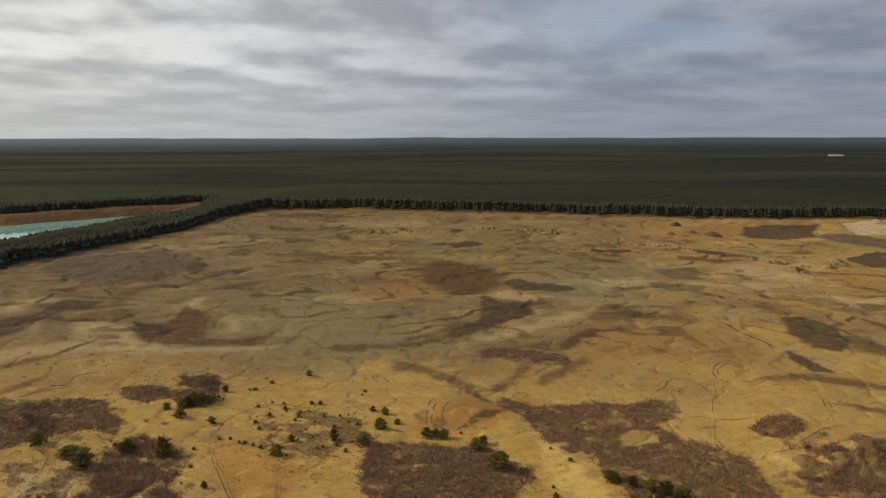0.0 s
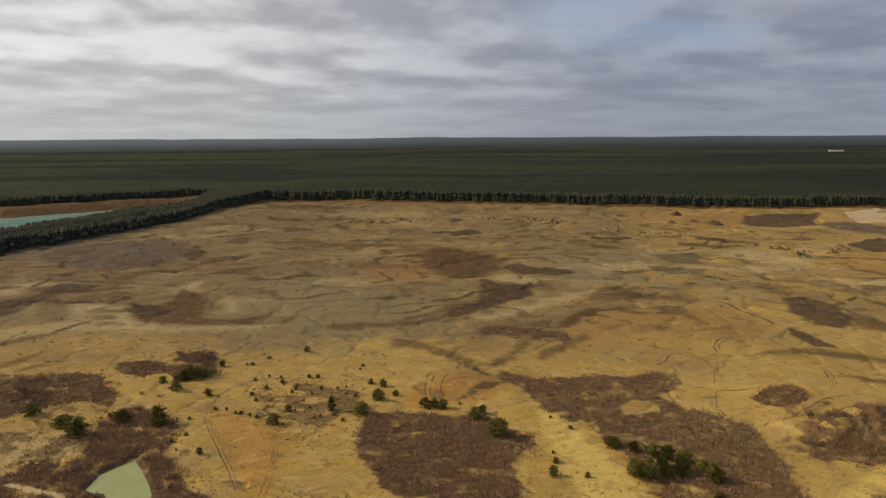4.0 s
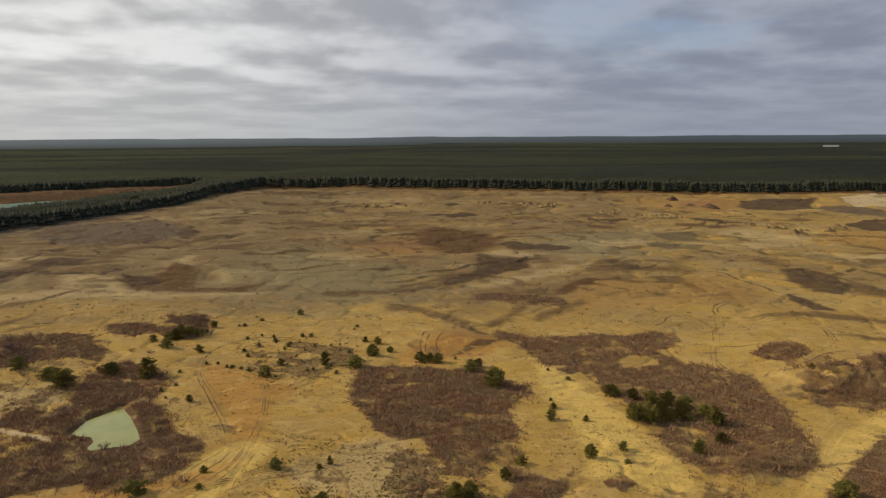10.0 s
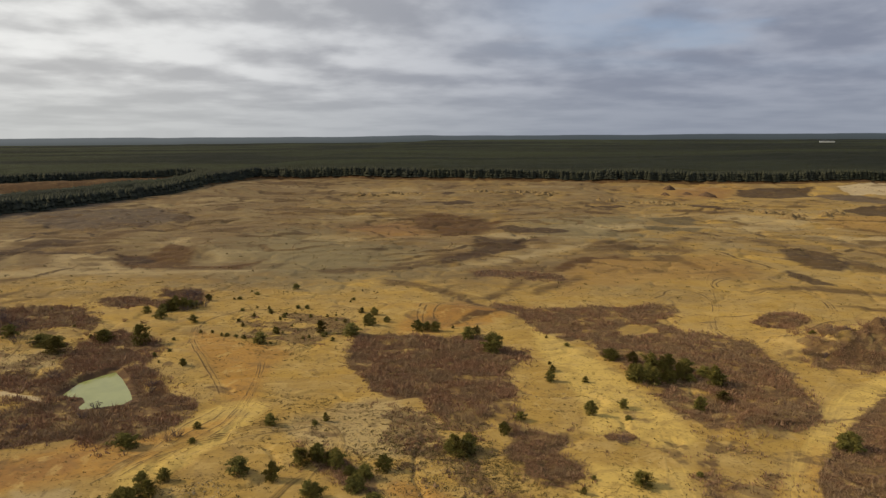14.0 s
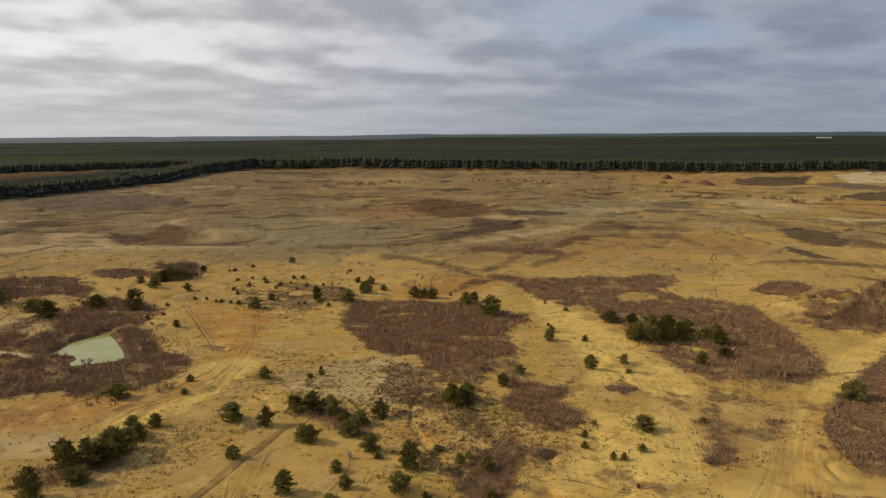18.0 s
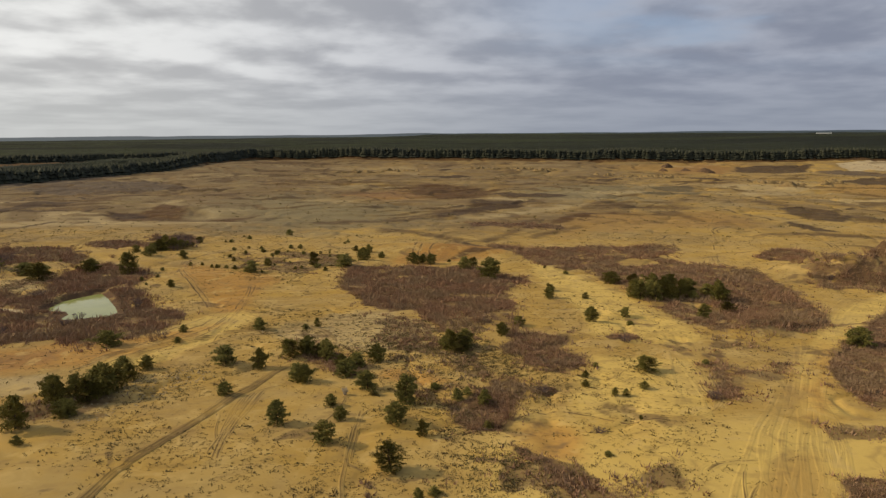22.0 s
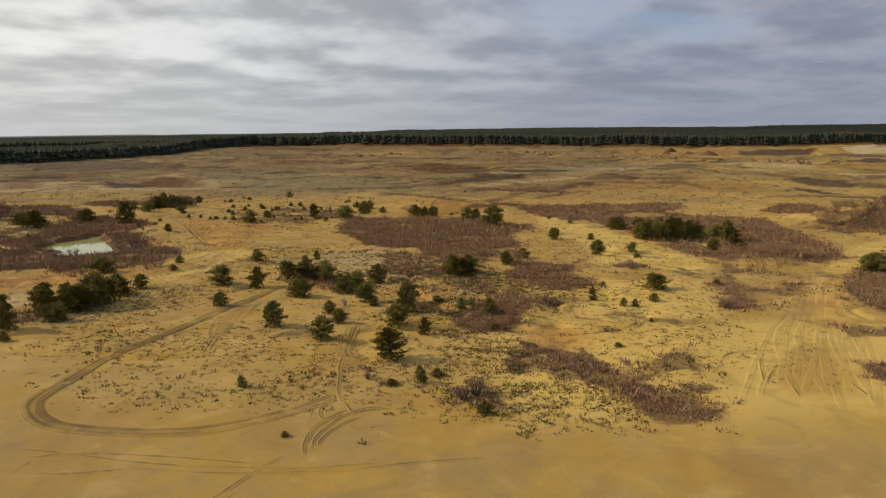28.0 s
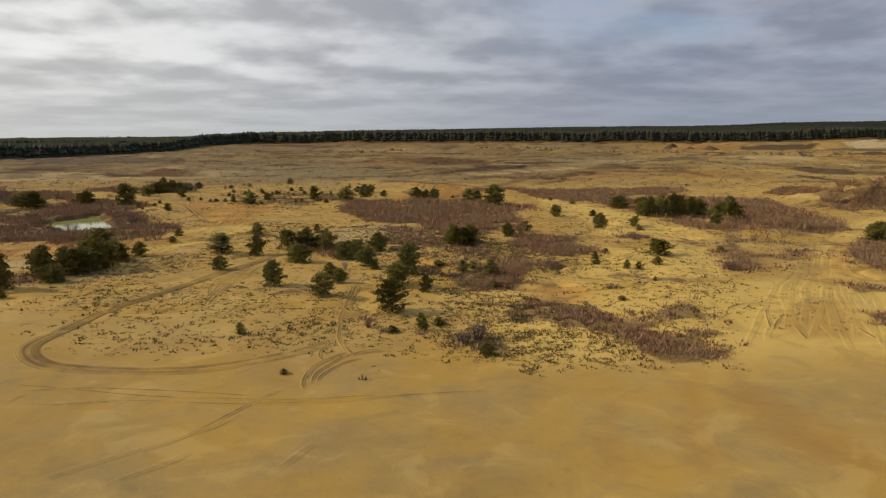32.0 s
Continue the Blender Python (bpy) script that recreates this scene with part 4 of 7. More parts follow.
gy = np.array([-v for v in lines((20, 4900), lambda v: 0.12 * v + 4)[::-1]]
              + lines((-12, 4900), lambda v: 4 if v < 44 else (max(0.55, 0.0042 * v) if v < 1150 else 0.05 * v)))
wide = 60 + np.maximum(gy, 0)[:, None]
sides = np.linspace(0, 1, 14)[1:] ** 2
inner = fan_in[None, :] * wide
X = np.concatenate([(inner[:, :1] + (-4900 - inner[:, :1]) * sides)[:, ::-1], inner, inner[:, -1:] + (4900 - inner[:, -1:]) * sides], 1)
ny, nx = X.shape
X, Y = X.ravel(), np.repeat(gy, nx)
k = (np.arange(ny - 1)[:, None] * nx + np.arange(nx - 1)).ravel()
me = mesh_of("ground", np.stack([X, Y, height(X, Y)], 1), np.stack([k, k + 1, k + nx + 1, k + nx], 1), True)
cover_mesh(me, X, Y, track=np.zeros(len(X)), ridge=np.zeros(len(X)))
me.materials.append(SAND)
tagged(new("ground", me), "yellow-brown sandy floor of an old sand pit, stained and bare", "ground", kind="structure")


def at(x, y):
    return float(height(np.array([float(x)]), np.array([float(y)]))[0])


def water(name, outline, z, mat, label):
    """A still sheet of water with a softly rounded shore."""
    p = np.array(outline, float)
    p = p.mean(0) + (p - p.mean(0)) * 1.05
    for _ in range(2):
        p = np.stack([0.78 * p + 0.22 * np.roll(p, -1, 0), 0.22 * p + 0.78 * np.roll(p, -1, 0)], 1).reshape(-1, 2)
    me = bpy.data.meshes.new(name)
    me.from_pydata([(x, y, z) for x, y in p], [], [list(range(len(p)))])
    me.materials.append(mat)
    if me.polygons[0].normal.z < 0:
        me.flip_normals()
    return tagged(new(name, me), label, "pond", kind="structure")


water("pond_water", POND_EDGE, -0.95, POND, "small pond of milky green water in a scrubby hollow")
water("lake_water", [(-880.0, 590.0), (-511.0, 618.0), (-468.0, 790.8), (-436.2, 952.6), (-474.7, 1069.6), (-562.3, 982.5), (-640.4, 905.0), (-880.0, 830.0)], -9.2, LAKE,
      "turquoise water on the floor of a flooded pit")

# ---------------------------------------------------------------- forest round the pit


def in_forest(x, y):
    """Distance into the forest, metres; negative in the open."""
    return np.minimum(-inside(x, y, FIELD), -inside(x, y, PIT) - 24)


cx = np.concatenate([-np.geomspace(4880, 700, 60)[:-1], np.arange(-700, 901, 14), np.geomspace(914, 4880, 60)])
cy = np.concatenate([-np.geomspace(4880, 700, 25)[:-1], np.arange(-690, 400, 40), np.arange(400, 1500, 14), np.geomspace(1514, 4880, 90)])
X, Y = (a.ravel() for a in np.meshgrid(cx, cy))
nx, ny = len(cx), len(cy)
deep = in_forest(X, Y)
Z = height(X, Y) + (12.0 + 1.0 * rough(X / 45, Y / 45, 12, 3) + 3.5 * rough(X / 400, Y / 400, 15, 2)) * ease(deep, -2, 24)
k = (np.arange(ny - 1)[:, None] * nx + np.arange(nx - 1)).ravel()
quads = np.stack([k, k + 1, k + nx + 1, k + nx], 1)
quads = quads[(deep[quads] > 1).all(1)]
me = mesh_of("forest_canopy", np.stack([X, Y, Z], 1), quads, True)
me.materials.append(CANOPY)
tagged(new("forest_canopy", me), "dark green pine forest canopy reaching to the horizon", "forest", kind="stuff")


def forest_trees(name, x, y, tall, layers, sides, seed, label, wide, mat):
    """Many conifers in one mesh: jagged tiers on thin stems."""
    rng = np.random.default_rng(seed)
    n = len(x)
    z = height(x, y)
    h = tall * rng.uniform(0.90, 1.04, n) * (1 + 0.22 * rough(x / 90, y / 90, 19, 3))
    r = h * wide * rng.uniform(0.7, 1.3, n)
    verts, faces, start = [], [], 0
    for l in range(layers):
        lo = 0.05 + 0.82 * l / layers
        hi = min(1.0, lo + 0.78 / layers + 0.12)
        spin = rng.uniform(0, 6.3, n)
        size = r * (1 - 0.62 * l / max(layers, 1))
        tip = np.stack([x + rng.normal(0, 0.25, n), y + rng.normal(0, 0.25, n), z + h * (hi + rng.uniform(-0.03, 0.03, n))], 1)
        rim = []
        for s in range(sides):
            a = spin + s * math.tau / sides
            q = size * rng.uniform(0.75, 1.15, n)
            rim.append(np.stack([x + q * np.cos(a), y + q * np.sin(a), z + h * (lo + rng.uniform(-0.09, 0.09, n))], 1))
        block = np.stack([tip] + rim, 1).reshape(-1, 3)
        b = start + np.arange(n) * (sides + 1)
        for s in range(sides):
            faces.append(np.stack([b, b + 1 + s, b + 1 + (s + 1) % sides], 1))
        verts.append(block)
        start += len(block)
    stem = []
    for a in range(3):
        stem.append(np.stack([x + 0.2 * math.cos(a * 2.1), y + 0.2 * math.sin(a * 2.1), z - 0.3], 1))
    stem.append(np.stack([x, y, z + h * 0.7], 1))
    block = np.stack(stem, 1).reshape(-1, 3)
    b = start + np.arange(n) * 4
    for a in range(3):
        faces.append(np.stack([b + a, b + (a + 1) % 3, b + 3], 1))
    verts.append(block)
    me = mesh_of(name, np.concatenate(verts), np.concatenate(faces), True)
    me.materials.append(mat)
    return tagged(new(name, me), label, "forest", kind="stuff")


rng = np.random.default_rng(5)
px, py = rng.uniform(-760, 1150, 170000), rng.uniform(380, 1300, 170000)
d = in_forest(px, py) + 5 * rough(px / 30, py / 30, 77)
keep = (d > 0) & (d < 60) & (rng.uniform(0, 1, len(d)) < np.where(d < 22, 1.0, 0.3)) & (py > 0.75 * np.abs(px) - 80)
forest_trees("forest_edge", px[keep], py[keep], 13.2, 4, 6, 6, "tall dark pines standing close along the forest's edge", 0.34, EDGE_CROWNS)
foot = (d > -2) & (d < 12) & (rng.uniform(0, 1, len(d)) < 0.7) & (py > 0.75 * np.abs(px) - 80)
forest_trees("forest_undergrowth", px[foot] + 2.0, py[foot] + 1.0, 7.5, 2, 6, 7, "young dark pines filling the foot of the forest's edge", 0.5, EDGE_CROWNS)
px, py = rng.uniform(-1900, 2000, 90000), rng.uniform(500, 2700, 90000)
d = in_forest(px, py)
keep = (d > 40) & (py > np.abs(px) * 1.25 - 150) & (rng.uniform(0, 1, len(d)) < np.clip(1500 / (py + 1), 0, 1) ** 1.5)
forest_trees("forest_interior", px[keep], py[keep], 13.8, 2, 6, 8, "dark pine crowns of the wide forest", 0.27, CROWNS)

# ---------------------------------------------------------------- wheel tracks
FAN = [(56.8, 132.7), (63.8, 133.0), (29.8, 83.0), (47.6, 85.1)]         # two ends of the narrow and of the wide side of the churned place


def track(kind, width, way):
    """A strip of driven sand, laid on the ground along a smooth line."""
    p = np.array(way, float)
    fine = []
    for i in range(len(p) - 1):
        a, b, c, e = p[max(i - 1, 0)], p[i], p[i + 1], p[min(i + 2, len(p) - 1)]
        steps = max(4, int(np.linalg.norm(c - b) / 1.2))
        for s in range(steps):
            u = s / steps
            fine.append(0.5 * (2 * b + (c - a) * u + (2 * a - 5 * b + 4 * c - e) * u * u + (3 * b - a - 3 * c + e) * u ** 3))
    fine = np.array(fine + [p[-1]])
    fine[:, 0] += 0.7 * rough(fine[:, 0] / 9, fine[:, 1] / 9, 91)
    go = np.gradient(fine, axis=0)
    go /= np.linalg.norm(go, axis=1, keepdims=True) + 1e-9
    side = np.stack([-go[:, 1], go[:, 0]], 1)
    g = random.Random(int(abs(way[0][0] * 7 + way[0][1] * 3)))
    if kind == "road":
        # several narrow ruts side by side, some deep, some almost gone
        prof = [(-0.80, 0, 0, 0)]
        for j in range(17):
            u = -0.70 + 1.4 * (j + g.uniform(-0.35, 0.35)) / 16
            rut = j % 2 == 1
            deep = g.choice((0.12, 0.5, 0.8, 1.0)) * g.uniform(0.8, 1.0) * (1.0 if abs(abs(u) - 0.4) < 0.22 else 0.45)
            prof.append((u, 0.0 if rut else g.uniform(0.03, 0.10), deep if rut else 0.62, 0 if rut else g.uniform(0, 0.25)))
        prof.append((0.80, 0, 0, 0))
    else:
        prof = [(-1.6, 0, 0, 0), (-0.9, 0.07, 0.1, 0.9), (-0.4, 0.0, 1, 0), (0.4, 0.0, 1, 0), (0.9, 0.07, 0.1, 0.9), (1.6, 0, 0, 0)]
    n, m = len(fine), len(prof)
    fade = np.minimum(1, np.minimum(np.arange(n), np.arange(n)[::-1]) / max(3, n * 0.12))
    strong = 0.24 if kind == "faint" else (0.8 if kind == "rut" else 1.0)
    strong *= 0.6 if way[0][1] > 235 and kind != "old" else 1.0
    worn = strong * np.clip(0.75 + 0.7 * rough(fine[:, 0] / 9, fine[:, 1] / 9, 95), 0.4, 1) * fade
    spread = width * (1 + 0.4 * rough(fine[:, 0] / 8, fine[:, 1] / 8, 97))
    vx = np.concatenate([fine[:, 0] + side[:, 0] * spread * q[0] for q in prof])
    vy = np.concatenate([fine[:, 1] + side[:, 1] * spread * q[0] for q in prof])
    lift = np.concatenate([np.full(n, 0.015 if 0 < i < m - 1 else -0.03) + q[1] * worn for i, q in enumerate(prof)])
    k = (np.arange(m - 1)[:, None] * n + np.arange(n - 1)).ravel()
    me = mesh_of("wheel_track", np.stack([vx, vy, height(vx, vy) + lift + 0.03 - 0.12 * np.tile(1 - fade, m)], 1), np.stack([k, k + 1, k + n + 1, k + n], 1)[:, ::-1], True)
    cover_mesh(me, vx, vy, track=np.concatenate([q[2] * np.clip(worn * (1 + 1.3 * rough(fine[:, 0] / 5 + 9 * i, fine[:, 1] / 5, 99)), 0, 1) for i, q in enumerate(prof)]), ridge=np.concatenate([q[3] * worn for q in prof]))
    me.materials.append(SAND)
    label = "sandy vehicle track with two dark ruts" if kind == "road" else "narrow tyre rut pressed into the yellow sand"
    tagged(new("wheel_track", me), label, "track", kind="structure")


track("rut", .22, [(-40.4, 64.9), (-35.1, 64.6), (-28.1, 65.7), (-20.5, 65.4), (-10.8, 66.4), (-3.5, 68.3), (4.2, 70.0)])
track("rut", .22, [(-24.7, 54.0), (-21.3, 58.7), (-18.8, 64.8), (-15.9, 70.9)])
track("rut", .22, [(-41.9, 67.2), (-36.3, 68.5), (-26.7, 68.3), (-17.0, 67.0)])
track("rut", .8, [(81.0, 443.3), (111.5, 440.8), (138.3, 428.2), (147.1, 410.6), (152.1, 386.1), (159.7, 369.5)])
track("rut", .5, [(85.5, 255.5), (88.9, 271.1), (97.7, 291.2), (101.7, 308.7), (102.1, 322.1)])
track("rut", .5, [(87.8, 255.7), (90.6, 271.2), (99.5, 291.4), (103.6, 308.9)])
track("rut", .5, [(110.6, 331.5), (113.4, 347.2), (120.8, 357.8), (136.7, 373.4), (148.2, 393.7)])
track("rut", .5, [(77.0, 312.0), (83.7, 324.6), (92.8, 330.0), (99.0, 324.7)])
track("rut", .5, [(76.9, 272.2), (82.5, 281.1), (90.2, 281.7), (92.9, 279.7)])
track("rut", .5, [(140.9, 290.0), (148.2, 302.2), (150.8, 317.8), (145.2, 331.3), (134.6, 333.4), (123.4, 323.8)])
track("rut", .5, [(-99.0, 245.3), (-101.0, 254.6), (-100.6, 264.9), (-95.9, 276.2), (-86.7, 280.2), (-78.0, 280.9)])
track("rut", .5, [(-143.8, 206.7), (-147.2, 221.3), (-154.2, 237.6), (-161.7, 258.2), (-166.1, 268.5)])
track("rut", .4, [(-174.8, 296.4), (-175.2, 292.0), (-168.8, 282.4)])
track("rut", .5, [(-198.0, 279.1), (-194.3, 290.5), (-186.4, 296.5), (-177.6, 296.1)])
track("rut", .5, [(-63.9, 234.0), (-62.9, 248.0), (-60.1, 263.8)])
track("rut", .5, [(-79.6, 547.0), (-77.0, 564.3), (-62.8, 574.5), (-33.1, 596.2)])
track("rut", .5, [(-95.9, 518.7), (-95.9, 545.4), (-81.3, 558.8), (-72.6, 570.0)])
track("rut", .5, [(-100.0, 410.3), (-82.4, 423.7), (-62.3, 427.6), (-36.4, 427.8), (-30.2, 449.7), (-35.0, 479.0)])
track("rut", .5, [(-113.2, 203.4), (-107.9, 212.1)])
track("road", 1.5, [(-32.6, 143.9), (-30.3, 150.4), (-29.5, 156.4), (-31.4, 163.0), (-34.6, 167.7), (-39.7, 169.9), (-46.4, 169.5), (-52.9, 165.9), (-59.2, 159.8), (-65.8, 155.8), (-71.5, 151.1), (-74.5, 144.7), (-76.1, 135.9)])
track("rut", .35, [(-103.9, 260.8), (-97.9, 241.7), (-87.9, 223.1), (-79.6, 209.9), (-72.8, 198.9), (-66.5, 185.3), (-63.3, 173.4)])
track("rut", .3, [(-102.1, 260.9), (-96.0, 241.8), (-86.8, 224.2), (-78.5, 211.4)])
track("rut", .35, [(-64.5, 219.8), (-62.1, 204.9), (-60.5, 194.0), (-59.3, 182.3), (-58.5, 169.6), (-61.0, 159.7), (-64.2, 152.2), (-67.0, 145.0)])
track("rut", .35, [(-66.4, 219.7), (-63.2, 202.5), (-61.6, 191.8), (-60.5, 176.9), (-61.3, 165.5), (-65.8, 158.1)])
track("faint", .5, [(-59.9, 184.1), (-57.8, 170.3), (-58.3, 159.8), (-61.1, 149.0), (-59.5, 143.1)])
track("faint", .5, [(-61.5, 185.9), (-62.3, 173.5), (-63.7, 159.6), (-68.5, 152.0), (-73.8, 148.4), (-75.1, 141.3)])
track("faint", .5, [(-58.0, 182.4), (-57.1, 164.1), (-58.9, 154.3), (-65.3, 148.8), (-70.9, 142.6)])
track("rut", .25, [(-58.6, 183.5), (-48.5, 177.5), (-39.7, 178.6), (-31.4, 177.6), (-24.8, 176.4)])
track("faint", .3, [(-57.7, 180.6), (-46.6, 174.2), (-36.8, 174.6), (-27.0, 175.1)])
track("rut", .2, [(-30.1, 131.9), (-34.5, 129.7), (-37.0, 125.9), (-37.3, 118.3), (-36.5, 111.3), (-35.4, 103.3), (-34.0, 97.4)])
track("rut", .2, [(-31.9, 131.4), (-36.7, 127.3), (-38.2, 122.3), (-37.8, 114.2), (-36.7, 107.2), (-35.1, 98.5)])
track("rut", .16, [(-40.8, 118.1), (-38.5, 109.9), (-36.3, 104.5)])
track("rut", .2, [(-21.9, 128.0), (-20.7, 124.5), (-20.8, 119.8), (-21.9, 114.7), (-22.7, 112.6)])
track("rut", .16, [(-14.4, 121.7), (-16.4, 117.5), (-16.4, 110.9), (-15.7, 99.4)])
track("rut", .3, [(6.1, 113.0), (9.2, 117.5), (15.0, 119.6), (20.6, 118.1), (25.4, 115.6), (32.8, 117.1), (39.0, 118.9), (43.0, 123.5), (45.2, 128.7), (46.6, 137.3), (46.7, 141.4)])
track("rut", .18, [(44.2, 138.1), (43.2, 131.3), (43.2, 125.9), (40.4, 119.2)])
track("faint", .3, [(58.4, 169.5), (59.3, 154.5), (59.2, 142.0), (56.4, 124.9)])
track("rut", .18, [(32.6, 143.2), (29.9, 139.6), (28.6, 135.5)])
track("faint", .35, [(76.7, 167.4), (69.1, 151.2), (62.5, 138.1), (54.0, 119.9)])
track("faint", .35, [(77.6, 164.6), (68.6, 146.6), (63.1, 136.1), (55.6, 119.9)])
track("faint", .35, [(81.2, 167.6), (71.3, 149.1), (63.7, 134.2), (56.9, 118.5)])
track("faint", .35, [(87.1, 177.0), (75.2, 156.4), (69.8, 146.7)])
track("faint", .35, [(71.2, 158.8), (65.8, 146.5), (57.3, 130.1), (52.3, 119.8)])
track("road", 1.45, [(-27.2, 147.8), (-35.5, 139.9), (-38.7, 129.0), (-40.9, 123.7), (-43.4, 112.8), (-46.3, 103.5), (-47.8, 96.6), (-48.0, 88.7), (-48.2, 83.6), (-47.6, 80.6), (-45.5, 77.6), (-42.3, 75.1), (-38.0, 74.0), (-32.5, 73.5), (-28.0, 73.9), (-24.4, 75.3), (-20.3, 78.0), (-16.2, 81.9), (-11.9, 86.8), (-8.3, 91.1)])
track("rut", .16, [(-16.5, 119.8), (-17.2, 111.0), (-16.4, 99.0), (-15.1, 89.1), (-13.5, 82.7), (-11.5, 78.4)])
track("rut", .18, [(-14.6, 70.5), (-15.2, 74.2), (-14.1, 77.6), (-10.8, 79.8), (-6.0, 81.5)])
track("rut", .18, [(-13.7, 70.5), (-13.7, 73.1), (-12.1, 76.8), (-9.5, 79.1)])
track("rut", .18, [(-13.9, 83.4), (-15.3, 81.9), (-15.5, 79.6), (-14.2, 76.3)])
track("rut", .2, [(-38.6, 125.4), (-38.7, 117.2), (-37.1, 107.6), (-36.8, 100.3)])
track("rut", .2, [(-33.1, 131.1), (-37.6, 125.5), (-37.3, 115.8), (-36.6, 106.3)])
track("faint", .3, [(-40.3, 65.3), (-33.2, 65.9), (-27.2, 65.1)])
track("faint", .3, [(-39.0, 69.6), (-26.1, 67.2), (-16.0, 67.2), (-2.1, 69.0)])
track("faint", .3, [(-30.0, 49.7), (-26.8, 52.7), (-23.6, 56.3), (-20.1, 60.4), (-18.0, 64.2)])
track("faint", .3, [(-24.7, 49.0), (-20.6, 54.2), (-19.5, 56.7)])
track("faint", .3, [(-13.5, 51.1), (-11.7, 56.0), (-10.5, 59.0)])
track("rut", .5, [(-33.0, 162.6), (-29.8, 151.1), (-32.0, 143.4), (-33.1, 138.1)])
track("faint", .5, [(119.5, 208.1), (105.3, 201.5), (89.0, 179.0), (79.8, 162.6), (68.7, 143.5)])
track("faint", .5, [(116.9, 203.5), (103.8, 196.6), (89.1, 176.3), (80.4, 161.2), (70.1, 143.6)])
track("faint", .5, [(121.6, 212.0), (106.2, 206.4), (88.0, 181.8), (78.7, 164.0), (66.6, 143.4)])
track("faint", .5, [(118.0, 213.8), (105.2, 208.2), (87.2, 183.2), (77.1, 164.0), (65.0, 143.3)])
track("rut", .4, [(100.6, 298.3), (85.3, 260.0), (85.2, 233.7), (92.7, 212.4), (92.9, 194.4), (87.1, 175.5)])
track("rut", .4, [(94.3, 444.9), (119.0, 433.4), (142.5, 422.5), (153.7, 399.8), (156.8, 369.0), (158.5, 346.4)])
track("rut", .55, [(-97.7, 520.1), (-94.7, 552.5), (-71.1, 578.4), (-53.1, 585.1)])
track("rut", .55, [(-92.3, 368.2), (-108.4, 427.0), (-106.5, 449.0), (-78.0, 454.6), (-58.7, 477.5), (-28.4, 485.4), (-20.0, 472.7)])
track("rut", .55, [(-87.8, 368.5), (-68.2, 417.0), (-32.2, 433.7), (-31.0, 455.8)])
track("rut", .55, [(110.9, 338.4), (105.1, 314.9), (99.2, 294.1), (91.2, 275.8), (86.0, 257.0), (88.4, 250.1)])
track("rut", .4, [(78.2, 298.9), (86.6, 313.4), (99.8, 320.2)])
track("rut", .4, [(131.5, 397.9), (111.5, 347.0), (112.3, 332.0)])
track("rut", .4, [(120.8, 316.1), (136.6, 324.7), (148.9, 318.3), (146.8, 297.8), (137.2, 279.3)])
track("rut", .4, [(77.6, 273.6), (84.2, 282.1), (93.8, 283.9)])
track("rut", .4, [(-213.1, 329.3), (-192.6, 349.7), (-180.5, 355.7)])
track("rut", .4, [(-186.8, 275.1), (-180.0, 292.3), (-175.1, 292.7)])
track("rut", .4, [(-158.1, 251.4), (-148.8, 232.4), (-139.9, 208.0)])
track("rut", .4, [(-60.4, 251.1), (-63.4, 229.8), (-64.7, 213.5)])
track("faint", .3, [(34.4, 103.2), (37.2, 102.2), (40.7, 103.4)])
track("faint", .3, [(31.0, 94.8), (33.0, 99.9), (37.0, 101.6), (44.4, 101.4)])
track("faint", .3, [(36.8, 93.0), (34.0, 87.7), (32.3, 83.0)])
track("faint", .3, [(51.4, 116.6), (44.4, 101.4), (38.8, 89.7)])
track("faint", .3, [(53.6, 116.7), (45.6, 97.3), (41.3, 86.4)])
track("faint", .3, [(55.3, 116.8), (48.1, 97.4), (44.6, 86.5)])
track("faint", .3, [(47.1, 113.6), (40.5, 97.1), (37.4, 84.7)])
track("faint", .3, [(54.9, 113.9), (48.0, 93.5), (45.7, 85.1)])
track("faint", .3, [(15.7, 102.4), (19.6, 107.3), (24.8, 112.6)])
track("faint", .3, [(6.8, 113.3), (12.6, 119.3), (21.7, 119.7), (38.1, 120.3), (53.5, 122.7)])
track("old", 0.8, [(-104.1, 409.5), (-110.1, 432.1), (-111.5, 449.9), (-105.3, 458.3), (-94.2, 459.3), (-76.4, 465.8), (-59.3, 480.8), (-36.6, 489.9), (-21.1, 494.9)])
track("old", 0.7, [(-101.8, 412.3), (-85.8, 417.7), (-70.6, 430.0), (-53.6, 434.3), (-35.8, 433.1), (-31.3, 443.5), (-31.3, 458.7)])
track("old", 0.7, [(-99.0, 528.4), (-100.4, 545.6), (-91.3, 557.8), (-78.9, 566.1), (-71.0, 576.5), (-60.3, 585.0)])
track("old", 1, [(-19.6, 462.9), (-15.3, 466.5), (-14.2, 455.6), (-17.4, 437.5), (-20.9, 416.8)])
track("old", 1.5, [(75.4, 445.7), (98.1, 444.9), (120.8, 438.5), (143.2, 433.7), (148.3, 418.8), (154.9, 401.5), (158.0, 385.3), (160.2, 372.3)])
track("old", 0.8, [(66.2, 428.3), (86.3, 438.3), (107.7, 441.5), (131.7, 440.9)])
track("old", 0.8, [(129.0, 361.1), (117.9, 352.8), (112.9, 343.6), (111.1, 335.1), (112.5, 329.6)])
track("old", 0.5, [(128.0, 358.2), (119.3, 350.3), (114.8, 342.9), (113.5, 335.3)])
track("old", 0.6, [(117.8, 323.8), (127.5, 326.2), (136.6, 333.1), (145.3, 332.3), (150.0, 326.4), (149.0, 311.7), (145.7, 298.1), (142.0, 288.4)])
